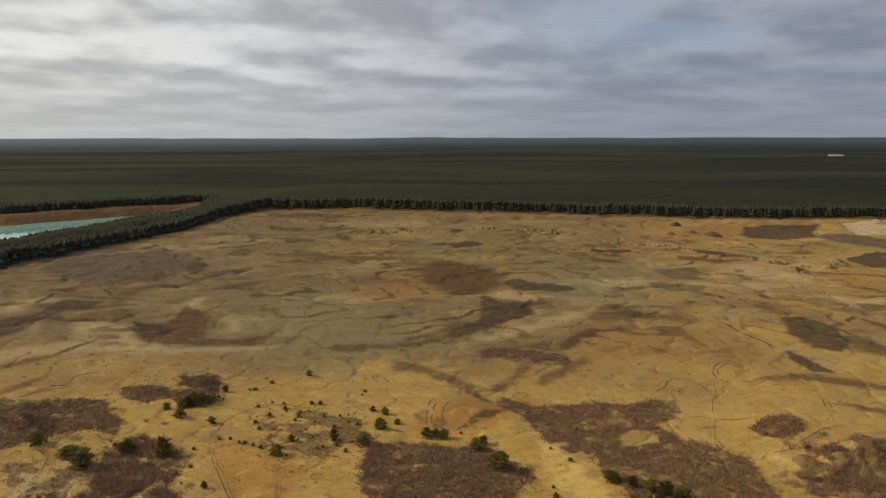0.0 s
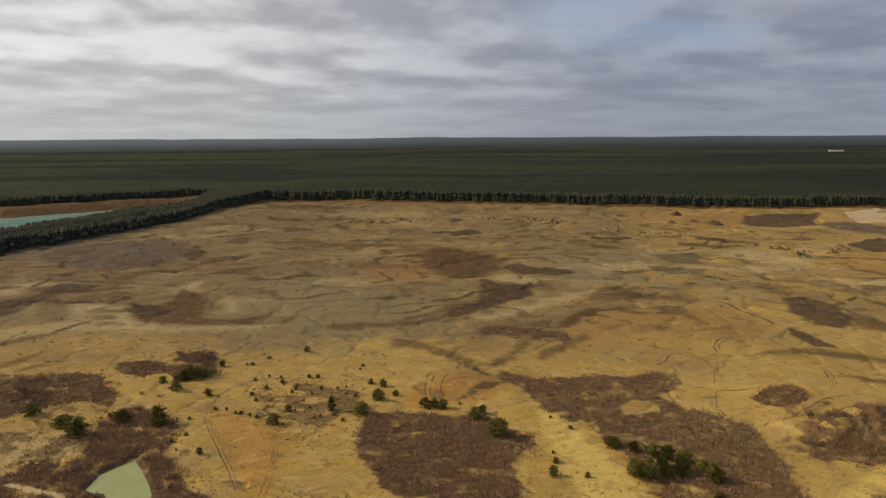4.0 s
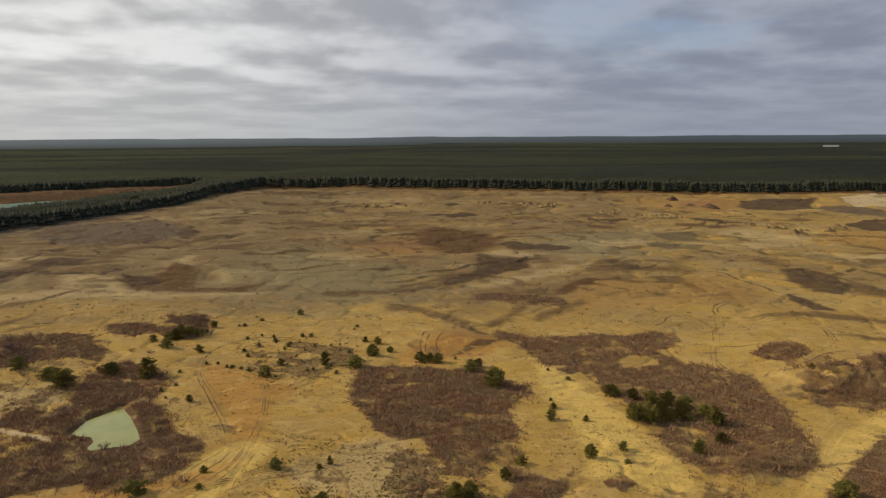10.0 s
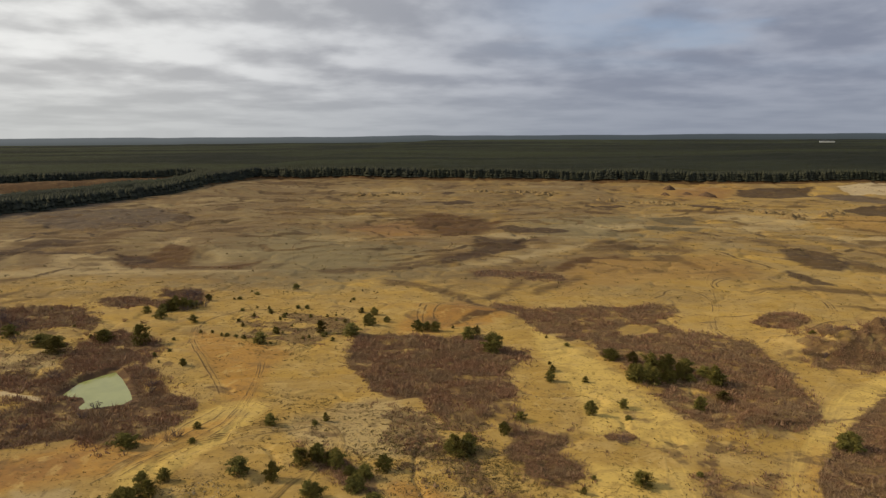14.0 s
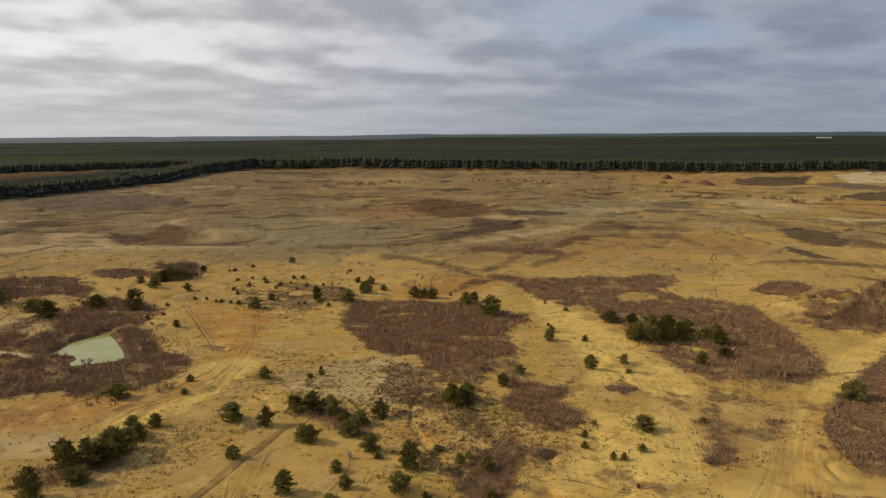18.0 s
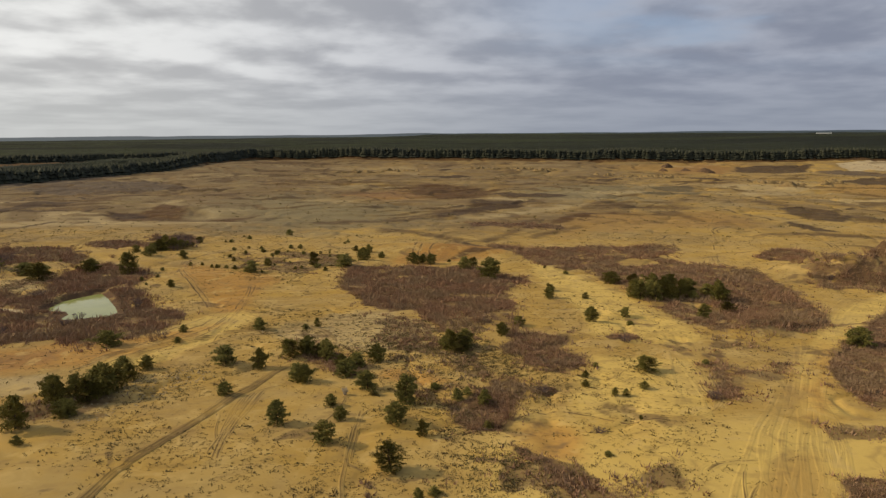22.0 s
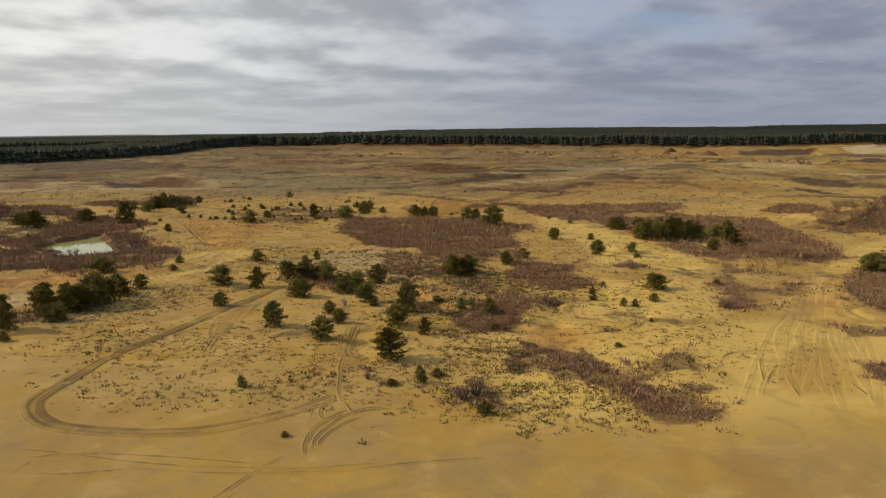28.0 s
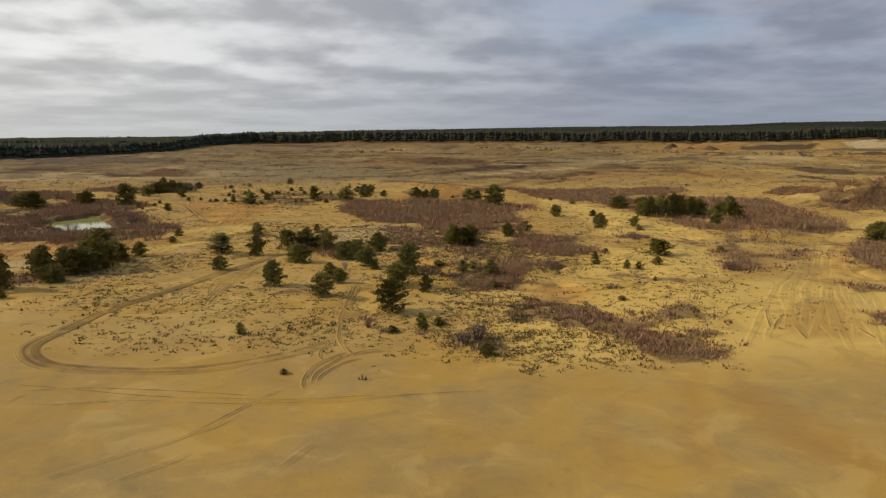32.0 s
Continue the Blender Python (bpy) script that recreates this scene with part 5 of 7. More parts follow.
track("old", 0.5, [(149.9, 327.9), (150.9, 313.3), (148.1, 298.3), (145.4, 289.3)])
track("old", 0.5, [(151.0, 319.0), (149.6, 307.6), (146.6, 296.9), (142.4, 286.7)])
track("old", 0.7, [(74.6, 308.0), (82.6, 315.8), (86.5, 324.4), (93.8, 329.7), (99.2, 323.9), (101.7, 315.1), (101.4, 303.8), (98.2, 291.2)])
track("old", 0.5, [(99.9, 319.4), (101.0, 307.9), (98.6, 297.0), (94.9, 284.8)])
track("old", 0.6, [(94.0, 284.7), (89.9, 272.9), (87.0, 260.4), (87.3, 251.6)])
track("old", 0.6, [(96.0, 284.9), (91.9, 273.0), (88.7, 260.5), (89.1, 250.7)])
track("old", 0.6, [(77.3, 271.3), (81.7, 279.6), (88.1, 282.5), (99.6, 279.8), (111.4, 281.9)])
track("old", 0.6, [(-20.6, 267.2), (-21.5, 275.8), (-20.6, 285.1), (-18.6, 290.5)])
track("old", 0.6, [(-18.8, 266.2), (-19.4, 275.4), (-18.2, 284.1)])
track("old", 0.6, [(-14.3, 268.8), (-15.2, 276.3), (-12.8, 284.5), (-9.4, 287.3)])
track("old", 0.6, [(111.3, 251.5), (127.3, 267.6), (137.2, 275.4), (144.1, 276.4)])
track("old", 0.8, [(89.2, 575.5), (106.6, 548.1), (140.4, 564.4), (165.4, 560.2)])
track("old", 0.8, [(227.7, 529.3), (246.9, 540.9), (258.3, 530.2), (281.5, 528.6)])
track("old", 0.7, [(-99.3, 250.4), (-99.9, 264.0), (-94.8, 276.2), (-89.6, 282.3), (-72.9, 282.3)])
track("old", 0.7, [(-195.7, 291.6), (-190.9, 296.3), (-182.2, 299.2)])
track("rut", 0.18, [(-43.9, 69.9), (-37.7, 68.7), (-28.9, 67.0), (-21.0, 66.6), (-14.9, 66.6), (-8.5, 67.7), (-2.9, 68.9)])
track("faint", 0.3, [(-35.6, 65.0), (-30.6, 65.3), (-24.2, 65.7), (-19.9, 66.5)])
track("rut", 0.2, [(-21.4, 58.6), (-19.8, 60.5), (-18.1, 64.1)])
track("faint", 0.25, [(-39.8, 63.7), (-39.8, 66.0), (-39.6, 68.1)])
track("rut", 0.15, [(-14.2, 83.4), (-15.3, 81.9), (-15.5, 79.4), (-14.6, 77.5), (-13.9, 76.6)])
track("rut", 0.18, [(-7.4, 81.4), (-10.4, 80.8), (-12.5, 78.7), (-13.7, 76.0), (-14.5, 73.1), (-14.0, 69.2)])
track("rut", 0.18, [(-11.7, 81.2), (-13.7, 78.7), (-15.2, 75.9), (-15.4, 72.6), (-15.1, 70.4), (-14.4, 68.9)])
track("faint", 0.3, [(-2.2, 75.0), (-5.5, 74.7), (-8.8, 73.9), (-10.9, 72.7)])
track("rut", 0.25, [(-14.4, 85.6), (-15.3, 90.7), (-16.4, 100.2), (-16.8, 112.0), (-17.3, 120.9)])
track("rut", 0.15, [(-14.1, 84.7), (-12.6, 81.2), (-10.2, 77.5)])
track("faint", 0.4, [(-24.4, 70.3), (-21.7, 75.2), (-18.0, 79.3)])
track("rut", 0.3, [(-36.7, 105.0), (-37.3, 113.9), (-37.3, 122.1), (-36.8, 129.8)])
track("rut", 0.3, [(-35.7, 104.4), (-36.3, 114.0), (-36.1, 121.4), (-35.8, 129.8)])
track("rut", 0.35, [(32.0, 97.1), (35.6, 100.9), (39.4, 102.1), (43.9, 103.1)])
track("rut", 0.18, [(39.3, 101.8), (36.6, 93.8), (34.9, 88.6)])
track("rut", 0.18, [(34.5, 87.6), (37.2, 92.8), (40.2, 96.9)])
track("rut", 0.15, [(38.9, 92.8), (38.0, 87.7), (37.6, 84.6)])
track("rut", 0.18, [(46.1, 95.3), (45.6, 89.0), (45.7, 84.4)])
track("faint", 0.5, [(6.4, 117.0), (11.8, 118.3), (19.3, 117.5), (27.0, 118.9), (37.1, 117.5), (50.8, 119.4)])
track("old", 0.35, [(-101.1, 258.4), (-98.9, 244.8), (-93.7, 232.0), (-84.5, 215.5), (-75.6, 201.2), (-68.9, 188.5), (-65.9, 181.7)])
track("old", 0.3, [(-99.0, 256.7), (-96.7, 243.3), (-92.3, 232.1), (-82.9, 215.6), (-74.2, 201.2), (-67.4, 188.6)])
track("old", 0.35, [(-66.4, 219.6), (-62.7, 204.6), (-59.5, 189.0), (-58.8, 179.8), (-59.0, 167.4), (-61.6, 158.1)])
track("old", 0.35, [(-64.7, 181.7), (-66.4, 174.2), (-69.1, 166.9), (-70.6, 157.7), (-72.4, 147.8), (-75.2, 138.9), (-78.0, 133.5)])
track("old", 0.3, [(-62.5, 179.6), (-63.8, 171.1), (-66.3, 163.2), (-68.3, 155.4), (-70.2, 145.8), (-73.1, 137.1)])
track("old", 0.3, [(-59.6, 179.7), (-60.3, 169.3), (-62.9, 161.6), (-65.9, 152.8), (-68.4, 144.4)])
track("old", 0.35, [(-42.0, 168.2), (-52.0, 165.1), (-59.0, 161.8), (-64.5, 155.6), (-69.2, 148.9), (-73.1, 141.8)])
track("old", 0.3, [(-36.6, 168.5), (-46.2, 163.5), (-55.2, 158.4), (-61.0, 153.1), (-66.7, 145.9)])
track("old", 0.3, [(-56.0, 177.7), (-56.8, 171.4), (-56.4, 161.9), (-56.1, 156.6)])
track("old", 0.3, [(-45.9, 185.9), (-32.6, 176.8), (-21.4, 178.2), (-10.1, 182.2)])
track("old", 0.4, [(-33.2, 152.8), (-33.0, 157.8), (-31.6, 160.6), (-28.8, 156.3)])
track("old", 0.35, [(-30.5, 148.9), (-31.3, 154.5), (-30.5, 159.6), (-27.8, 154.1)])
track("faint", 0.40, [(55.7, 120.7), (62.0, 134.1), (68.9, 147.3), (78.4, 163.3), (88.8, 178.7), (99.3, 190.0)])
track("faint", 0.40, [(57.7, 120.7), (64.2, 134.2), (71.2, 147.4), (79.5, 161.6), (89.0, 174.7), (101.0, 187.8)])
track("faint", 0.32, [(53.8, 120.6), (60.4, 134.1), (66.5, 145.8), (75.7, 161.4)])
track("faint", 0.24, [(59.1, 120.8), (64.7, 131.9), (70.4, 143.3)])
track("faint", 0.28, [(37.0, 119.8), (38.6, 133.0), (41.7, 148.8), (44.9, 168.7), (43.9, 184.9)])
track("faint", 0.28, [(41.8, 120.0), (43.8, 130.9), (45.4, 143.4), (45.8, 155.1)])
track("faint", 0.24, [(39.9, 119.9), (42.2, 130.9), (42.7, 141.9), (42.9, 153.4)])
track("faint", 0.24, [(39.0, 182.5), (44.7, 176.5), (46.8, 163.4), (48.5, 152.1)])

fan = random.Random(3)
for i in range(18):
    u = fan.random()
    top = Vector(FAN[0]).lerp(Vector(FAN[1]), min(1, max(0, u + fan.gauss(0, 0.15))))
    end = top.lerp(Vector(FAN[2]).lerp(Vector(FAN[3]), u), fan.uniform(0.55, 1.12))
    mid = top.lerp(end, 0.5) + Vector((fan.gauss(0, 2.4), fan.gauss(0, 2.0)))
    track("faint", 0.3, [tuple(top), tuple(mid), tuple(end)])

# ---------------------------------------------------------------- low growth


def blades(x, y, z, h, r, count, seed, lean=0.5, wide=0.07):
    """Tufts of upright, splayed blades: arrays of vertices and triangles."""
    g = np.random.default_rng(seed)
    n = len(x) * count
    X, Y, Z, H, R = (np.repeat(a, count) for a in (x, y, z, h, r))
    a, q = g.uniform(0, 6.283, n), np.sqrt(g.uniform(0, 1, n))
    bx, by = X + R * q * np.cos(a), Y + R * q * np.sin(a)
    tilt, b = g.normal(0, lean, n), g.uniform(0, 6.283, n)
    up = H * g.uniform(0.5, 1.1, n) * (1 - 0.45 * q * q)
    w = H * wide * g.uniform(0.6, 1.6, n) + 0.01
    base0 = np.stack([bx - w * np.sin(b), by + w * np.cos(b), Z - 0.04 + up * 0.05], 1)
    base1 = np.stack([bx + w * np.sin(b), by - w * np.cos(b), Z - 0.04 + up * 0.1], 1)
    tip = np.stack([bx + tilt * up * np.cos(b) + 0.25 * R * np.cos(a), by + tilt * up * np.sin(b) + 0.25 * R * np.sin(a), Z + up], 1)
    return np.stack([base0, base1, tip], 1).reshape(-1, 3), np.arange(3 * n).reshape(-1, 3)


def scatter(name, outline, per_m2, tall, radius, count, mat, label, category, seed, wide=0.07, edge=2.0, most=16000):
    g = np.random.default_rng(seed)
    o = np.array(outline)
    lo, hi = o.min(0) - 2, o.max(0) + 2
    n = int(min((hi - lo).prod() * per_m2, most))
    x, y = g.uniform(lo[0], hi[0], n), g.uniform(lo[1], hi[1], n)
    d = inside(x, y, outline) + 2.4 * edge * rough(x / (3 * edge), y / (3 * edge), 31)
    thin = 0.08 + 1.1 * (ease(rough(x / 8, y / 7, 53, 4), -0.12, 0.10) if name == "heath" else ease(rough(x / 7, y / 6, 57, 4), -0.26, 0.02))
    keep = (g.uniform(-edge, edge * 0.6, n) < d) & (g.uniform(0, 1, n) < thin) & (inside(x, y, POND_EDGE) < -1.3)
    for kind, _, hole in PATCHES:
        if kind == "clear":
            keep &= inside(x, y, hole) < 0
    x, y = x[keep], y[keep]
    if len(x) == 0:
        return
    s = np.clip(np.exp(g.normal(-0.1, 0.42, len(x))), 0.35, 2.3)
    v, f = blades(x, y, height(x, y), tall * s, radius * s, count, seed + 1, 0.35, wide)
    me = mesh_of(name, v, f)
    me.materials.append(mat)
    tagged(new(name, me), label, category, kind="stuff")


for i, (kind, soft, outline) in enumerate(PATCHES):
    o = np.array(outline)
    away = o[:, 1].mean()
    if kind == "scrub":
        per = 1.7 if away < 215 else (0.9 if away < 320 else 0.3)
        near = away < 135
        mid = away < 190
        scatter("scrub", outline, per * (2.2 if near else 1.15), 0.36 if near else (0.55 if mid else 0.85), 0.6 if near else (0.85 if mid else 0.75), 14 if near else (18 if mid else 13), SCRUB, "leafless brown scrub standing dense on the sand", "scrub", 200 + i, 0.05, soft, 20000)
        scatter("scrub_fringe", outline, per * 0.32, 0.5, 0.5, 9, SCRUB, "low brown bushes thinning out over the sand", "scrub", 240 + i, 0.12, max(4.5, soft * 3.0), 9000)
    elif kind == "heath":
        scatter("heath", outline, 1.1 if away < 200 else 0.4, 0.5, 0.55, 9, SCRUB, "low brown heath growing thinly on the sand", "heath", 300 + i, 0.12, soft * 1.5)
    if kind in ("sparse", "heath", "dense"):
        per = (0.55 if away < 130 else (0.30 if away < 220 else 0.07)) * (1.7 if kind == "dense" else 1.0)
        scatter("sand_tufts", outline, per, 0.15, 0.27 if away < 220 else 0.6, 10, HEATH, "small dark tufts of heath dotted over sand", "tufts", 400 + i, 0.30, soft * 1.5, 20000)
    if kind == "dense":
        scatter("heath", outline, 0.42, 0.20, 0.42, 18, HEATH, "olive-brown heath clumps crowding the sandy ground", "heath", 340 + i, 0.24, soft * 1.5)

# ---------------------------------------------------------------- pines


def part(name, me, mat, parent, label=""):
    me.materials.append(mat)
    ob = new(name, me)
    ob.parent = parent
    return tagged(ob, label)


def rod(bm, a, b, r0, r1, sides=6):
    a, b = Vector(a), Vector(b)
    q = (b - a).to_track_quat("Z", "Y")
    rings = []
    for c, r in ((a, r0), (b, r1)):
        rings.append([bm.verts.new(c + q @ Vector((r * math.cos(i * math.tau / sides), r * math.sin(i * math.tau / sides), 0))) for i in range(sides)])
    for i in range(sides):
        bm.faces.new((rings[0][i], rings[0][(i + 1) % sides], rings[1][(i + 1) % sides], rings[1][i]))
    bm.faces.new(rings[1])


def pine_kind(seed, bushy):
    """A pine one metre high and one wide: bent trunk, limbs, crown of needle tufts."""
    g = random.Random(seed)
    root = new("pine_tree")
    bm = bmesh.new()
    pts = [Vector((0, 0, -0.04))]
    for i in range(1, 6):
        pts.append(Vector((g.gauss(0, 0.02) * i * 0.5, g.gauss(0, 0.02) * i * 0.5, 0.175 * i)))
    for i in range(5):
        rod(bm, pts[i], pts[i + 1], 0.030 - 0.005 * i, 0.026 - 0.005 * i)
    me = bpy.data.meshes.new("trunk")
    bm.to_mesh(me)
    bm.free()
    part("trunk", me, BARK, root)

    def on_trunk(u):
        u = max(0.0, min(u, 0.87)) / 0.175
        i = min(int(u), 4)
        return pts[i].lerp(pts[i + 1], u - i)

    bm = bmesh.new()
    spots = []
    lowest = 0.05 if bushy else 0.13
    count = 30 if bushy else 34
    lop = g.uniform(0, 6.3)
    for i in range(count):
        u = lowest + (0.88 - lowest) * (i + g.random()) / count
        s = (u - lowest) / (0.93 - lowest)
        reach = 0.47 * math.sin(math.pi * (0.24 + 0.70 * s) ** (0.85 if bushy else 0.95)) * (1.10 - 0.40 * s) * g.uniform(0.6, 1.12) + 0.04
        a = i * 2.4 + g.uniform(-0.6, 0.6)
        reach *= 1 + 0.2 * math.sin(a + lop) + 0.12 * math.sin(2 * a + 3 * s)
        foot = on_trunk(u)
        tip = foot + Vector((reach * math.cos(a), reach * math.sin(a), reach * g.uniform(-0.05, 0.4)))
        rod(bm, foot, tip, 0.010, 0.003, 4)
        for q in range(int(8 + reach * 44)):
            w = g.uniform(0.25, 1.06)
            spots.append((foot.lerp(tip, w) + Vector((g.gauss(0, 0.055), g.gauss(0, 0.055), g.gauss(0.01, 0.035))), g.uniform(0.034, 0.058)))
    for q in range(46):
        a, w = g.uniform(0, 6.3), 0.44 * math.sqrt(g.random())
        spots.append((Vector((w * math.cos(a), w * math.sin(a), g.uniform(0.0, 0.16))), g.uniform(0.05, 0.08)))
    for q in range(18):
        spots.append((on_trunk(0.87) + Vector((g.gauss(0, 0.06), g.gauss(0, 0.06), g.uniform(-0.12, 0.09))), g.uniform(0.05, 0.08)))
    me = bpy.data.meshes.new("branchwork")
    bm.to_mesh(me)
    bm.free()
    part("branchwork", me, BARK, root)

    verts, faces = [], []
    for c, r in spots:
        hub = len(verts)
        verts.append(c)
        for k_ in range(8):
            v = Vector((g.gauss(0, 1), g.gauss(0, 1), g.gauss(0.25, 0.8))).normalized()
            s = v.orthogonal().normalized() * r * 0.36
            e = c + v * r * g.uniform(0.8, 1.25)
            verts += [e + s, e - s]
            faces.append((hub, len(verts) - 2, len(verts) - 1))
    part("crown", mesh_of("crown", [tuple(v) for v in verts], faces), NEEDLES, root)
    return root


KINDS = [pine_kind(40 + i, i >= 4) for i in range(7)]
PLANTED = random.Random(8)


def pine(x, y, h, w):
    i = PLANTED.randrange(4) if h > 2.4 else 4 + PLANTED.randrange(3)
    m = pose(x, y, at(x, y), PLANTED.gauss(0, 4), PLANTED.gauss(0, 4), PLANTED.uniform(0, 360)) @ Matrix.Diagonal((w * PLANTED.uniform(0.95, 1.16), w * PLANTED.uniform(0.95, 1.16), h * 0.98, 1))
    ob = copy_thing(KINDS[i], m)
    if h > 4.4:
        label = "tall dark green pine standing alone on sand"
    elif h > 2.4:
        label = "dark green pine with an irregular crown on sand"
    elif h > 1.3:
        label = "bushy young pine growing low on the sand"
    else:
        label = "knee-high pine seedling on bare sand"
    tagged(ob, label, "pine tree", "pines scattered over the sand pit")


pine(-47.8, 142.0, 4.1, 5.3)
pine(-40.4, 139.7, 4.2, 3.3)
pine(-42.3, 125.0, 2.5, 2.7)
pine(-29.6, 113.0, 4.1, 3.2)
pine(-31.6, 133.4, 3.3, 3.5)
pine(-26.3, 87.0, 1.5, 1.2)
pine(-69.8, 108.9, 5.7, 4.5)
pine(-70.0, 120.2, 5.1, 4.0)
pine(-67.7, 122.9, 4.3, 3.3)
pine(-64.5, 124.4, 5.3, 4.7)
pine(-65.0, 134.7, 3.8, 3.8)
pine(-62.6, 138.4, 2.9, 3.1)
pine(-77.4, 153.7, 3.6, 5.1)
pine(-64.5, 114.1, 3.1, 3.1)
pine(-66.0, 103.4, 1.5, 2.0)
pine(-36.1, 146.5, 4.1, 4.6)
pine(-32.5, 149.0, 4.0, 3.5)
pine(-28.5, 146.3, 4.1, 4.1)
pine(-23.0, 136.4, 3.6, 3.8)
pine(-29.7, 132.4, 3.5, 3.5)
pine(-18.1, 145.0, 3.8, 3.8)
pine(-17.4, 129.1, 3.8, 3.6)
pine(-10.1, 122.6, 5.3, 4.2)
pine(-10.8, 114.1, 3.5, 3.9)
pine(-9.8, 97.6, 4.6, 4.1)
pine(-6.2, 109.6, 2.6, 2.2)
pine(-5.2, 89.2, 2.2, 1.5)
pine(-3.5, 91.7, 1.0, 1.9)
pine(-20.9, 106.4, 3.5, 3.3)
pine(-20.0, 114.8, 2.5, 2.3)
pine(-22.7, 120.5, 2.1, 2.3)
pine(2.4, 80.0, 1.5, 1.9)
pine(-3.6, 156.1, 4.1, 3.4)
pine(-0.1, 156.2, 4.1, 3.6)
pine(8.4, 165.2, 3.1, 2.8)
pine(12.5, 173.6, 2.4, 3.0)
pine(-1.1, 124.9, 2.1, 2.5)
pine(3.3, 123.4, 2.5, 2.3)
pine(35.0, 141.2, 3.2, 4.8)
pine(22.7, 137.8, 1.5, 1.5)
pine(22.2, 133.0, 1.4, 1.4)
pine(25.6, 143.2, 1.0, 1.1)
pine(26.4, 127.7, 1.5, 1.4)
pine(28.5, 128.1, 1.3, 1.4)
pine(32.4, 131.4, 1.5, 2.0)
pine(47.9, 145.8, 1.2, 1.6)
pine(-8.6, 88.2, 0.8, 1.4)
pine(28.6, 116.8, 0.8, 0.8)
pine(-17.6, 73.4, 0.6, 0.9)
pine(-5.5, 130.3, 1.2, 2.0)
pine(-35.9, 171.7, 2.4, 1.9)
pine(-49.1, 168.2, 3.2, 3.2)
pine(-86.9, 208.5, 2.3, 2.3)
pine(-37.9, 168.6, 1.3, 1.6)
pine(-16.0, 126.4, 1.4, 2.0)
pine(-65.6, 164.6, 1.8, 1.8)
pine(4.2, 114.7, 1.4, 1.8)
pine(20.8, 102.6, 0.6, 1.4)
pine(0.6, 127.0, 1.4, 1.8)
pine(-134.5, 221.3, 5.5, 7.3)
pine(-124.3, 233.6, 4.6, 5.8)
pine(-111.3, 232.4, 7.2, 6.5)
pine(-159.7, 237.6, 4.7, 5.9)
pine(-119.2, 266.8, 3.9, 4.8)
pine(-128.5, 274.8, 3.1, 3.6)
pine(-104.2, 261.2, 3.2, 3.0)
pine(-71.5, 234.7, 4.2, 5.0)
pine(-69.2, 246.8, 2.8, 3.2)
pine(-121.1, 278.8, 5.0, 5.0)
pine(-118.7, 279.8, 6.4, 5.0)
pine(-116.4, 280.9, 5.3, 4.6)
pine(-114.0, 281.9, 4.1, 4.1)
pine(-123.0, 276.9, 3.6, 4.1)
pine(-112.4, 284.8, 2.8, 3.2)
pine(-111.2, 295.6, 2.9, 2.9)
pine(-53.6, 249.1, 4.8, 3.6)
pine(-43.0, 246.9, 4.4, 6.8)
pine(-38.2, 261.9, 5.1, 4.6)
pine(-38.4, 274.9, 3.1, 3.1)
pine(-32.5, 266.9, 2.4, 2.6)
pine(-43.6, 278.0, 2.2, 2.7)
pine(-19.7, 254.0, 4.1, 4.9)
pine(-16.3, 255.6, 3.3, 3.3)
pine(-13.4, 254.3, 3.7, 4.1)
pine(1.6, 250.9, 3.6, 3.6)
pine(-1.7, 245.2, 4.3, 5.5)
pine(6.2, 230.4, 6.7, 6.3)
pine(22.7, 202.7, 3.3, 2.9)
pine(24.1, 211.5, 2.0, 2.4)
pine(30.6, 178.7, 3.7, 3.2)
pine(32.7, 202.3, 1.9, 1.9)
pine(-80.4, 320.1, 2.6, 3.6)
pine(44.0, 224.4, 3.9, 5.4)
pine(46.3, 205.9, 4.9, 4.3)
pine(48.0, 203.2, 5.8, 4.5)
pine(51.2, 207.2, 4.6, 4.3)
pine(51.8, 201.7, 5.3, 4.5)
pine(55.0, 205.4, 6.2, 4.3)
pine(56.8, 203.7, 4.2, 4.5)
pine(59.8, 206.6, 5.3, 3.9)
pine(62.7, 208.8, 3.3, 4.0)
pine(63.5, 205.9, 2.3, 3.3)
pine(69.2, 203.1, 5.8, 4.5)
pine(67.7, 191.4, 3.0, 4.0)
pine(59.1, 183.9, 4.1, 3.8)
pine(39.8, 183.6, 2.7, 2.4)
pine(85.7, 161.8, 4.6, 5.9)
pine(118.0, 250.7, 2.4, 2.4)
pine(39.5, 176.3, 1.1, 2.0)
pine(-84.8, 257.6, 1.7, 1.7)
pine(-72.4, 270.3, 1.8, 2.0)
pine(-66.8, 283.8, 1.8, 1.8)
pine(-80.2, 278.5, 1.8, 1.8)
pine(-78.9, 275.4, 1.0, 1.0)
pine(-72.9, 274.7, 1.1, 1.1)
pine(-69.8, 276.1, 0.8, 0.9)
pine(-70.5, 284.2, 1.5, 2.1)
pine(-62.3, 270.8, 1.4, 1.5)
pine(-56.0, 271.3, 1.2, 1.3)
pine(-53.0, 273.3, 0.9, 0.9)
pine(-51.6, 265.9, 0.9, 1.4)
pine(-47.6, 264.0, 1.5, 2.0)
pine(-82.3, 283.2, 1.4, 1.5)
pine(-87.5, 284.8, 1.0, 1.3)
pine(-91.8, 279.3, 1.4, 1.9)
pine(-84.5, 270.8, 1.5, 1.5)
pine(-87.8, 263.2, 1.3, 1.7)
pine(-92.2, 247.1, 1.2, 1.2)
pine(-88.2, 244.9, 1.2, 1.2)
pine(-85.9, 244.1, 1.5, 2.2)
pine(-82.1, 242.1, 1.2, 1.4)
pine(-78.4, 239.9, 1.5, 1.9)
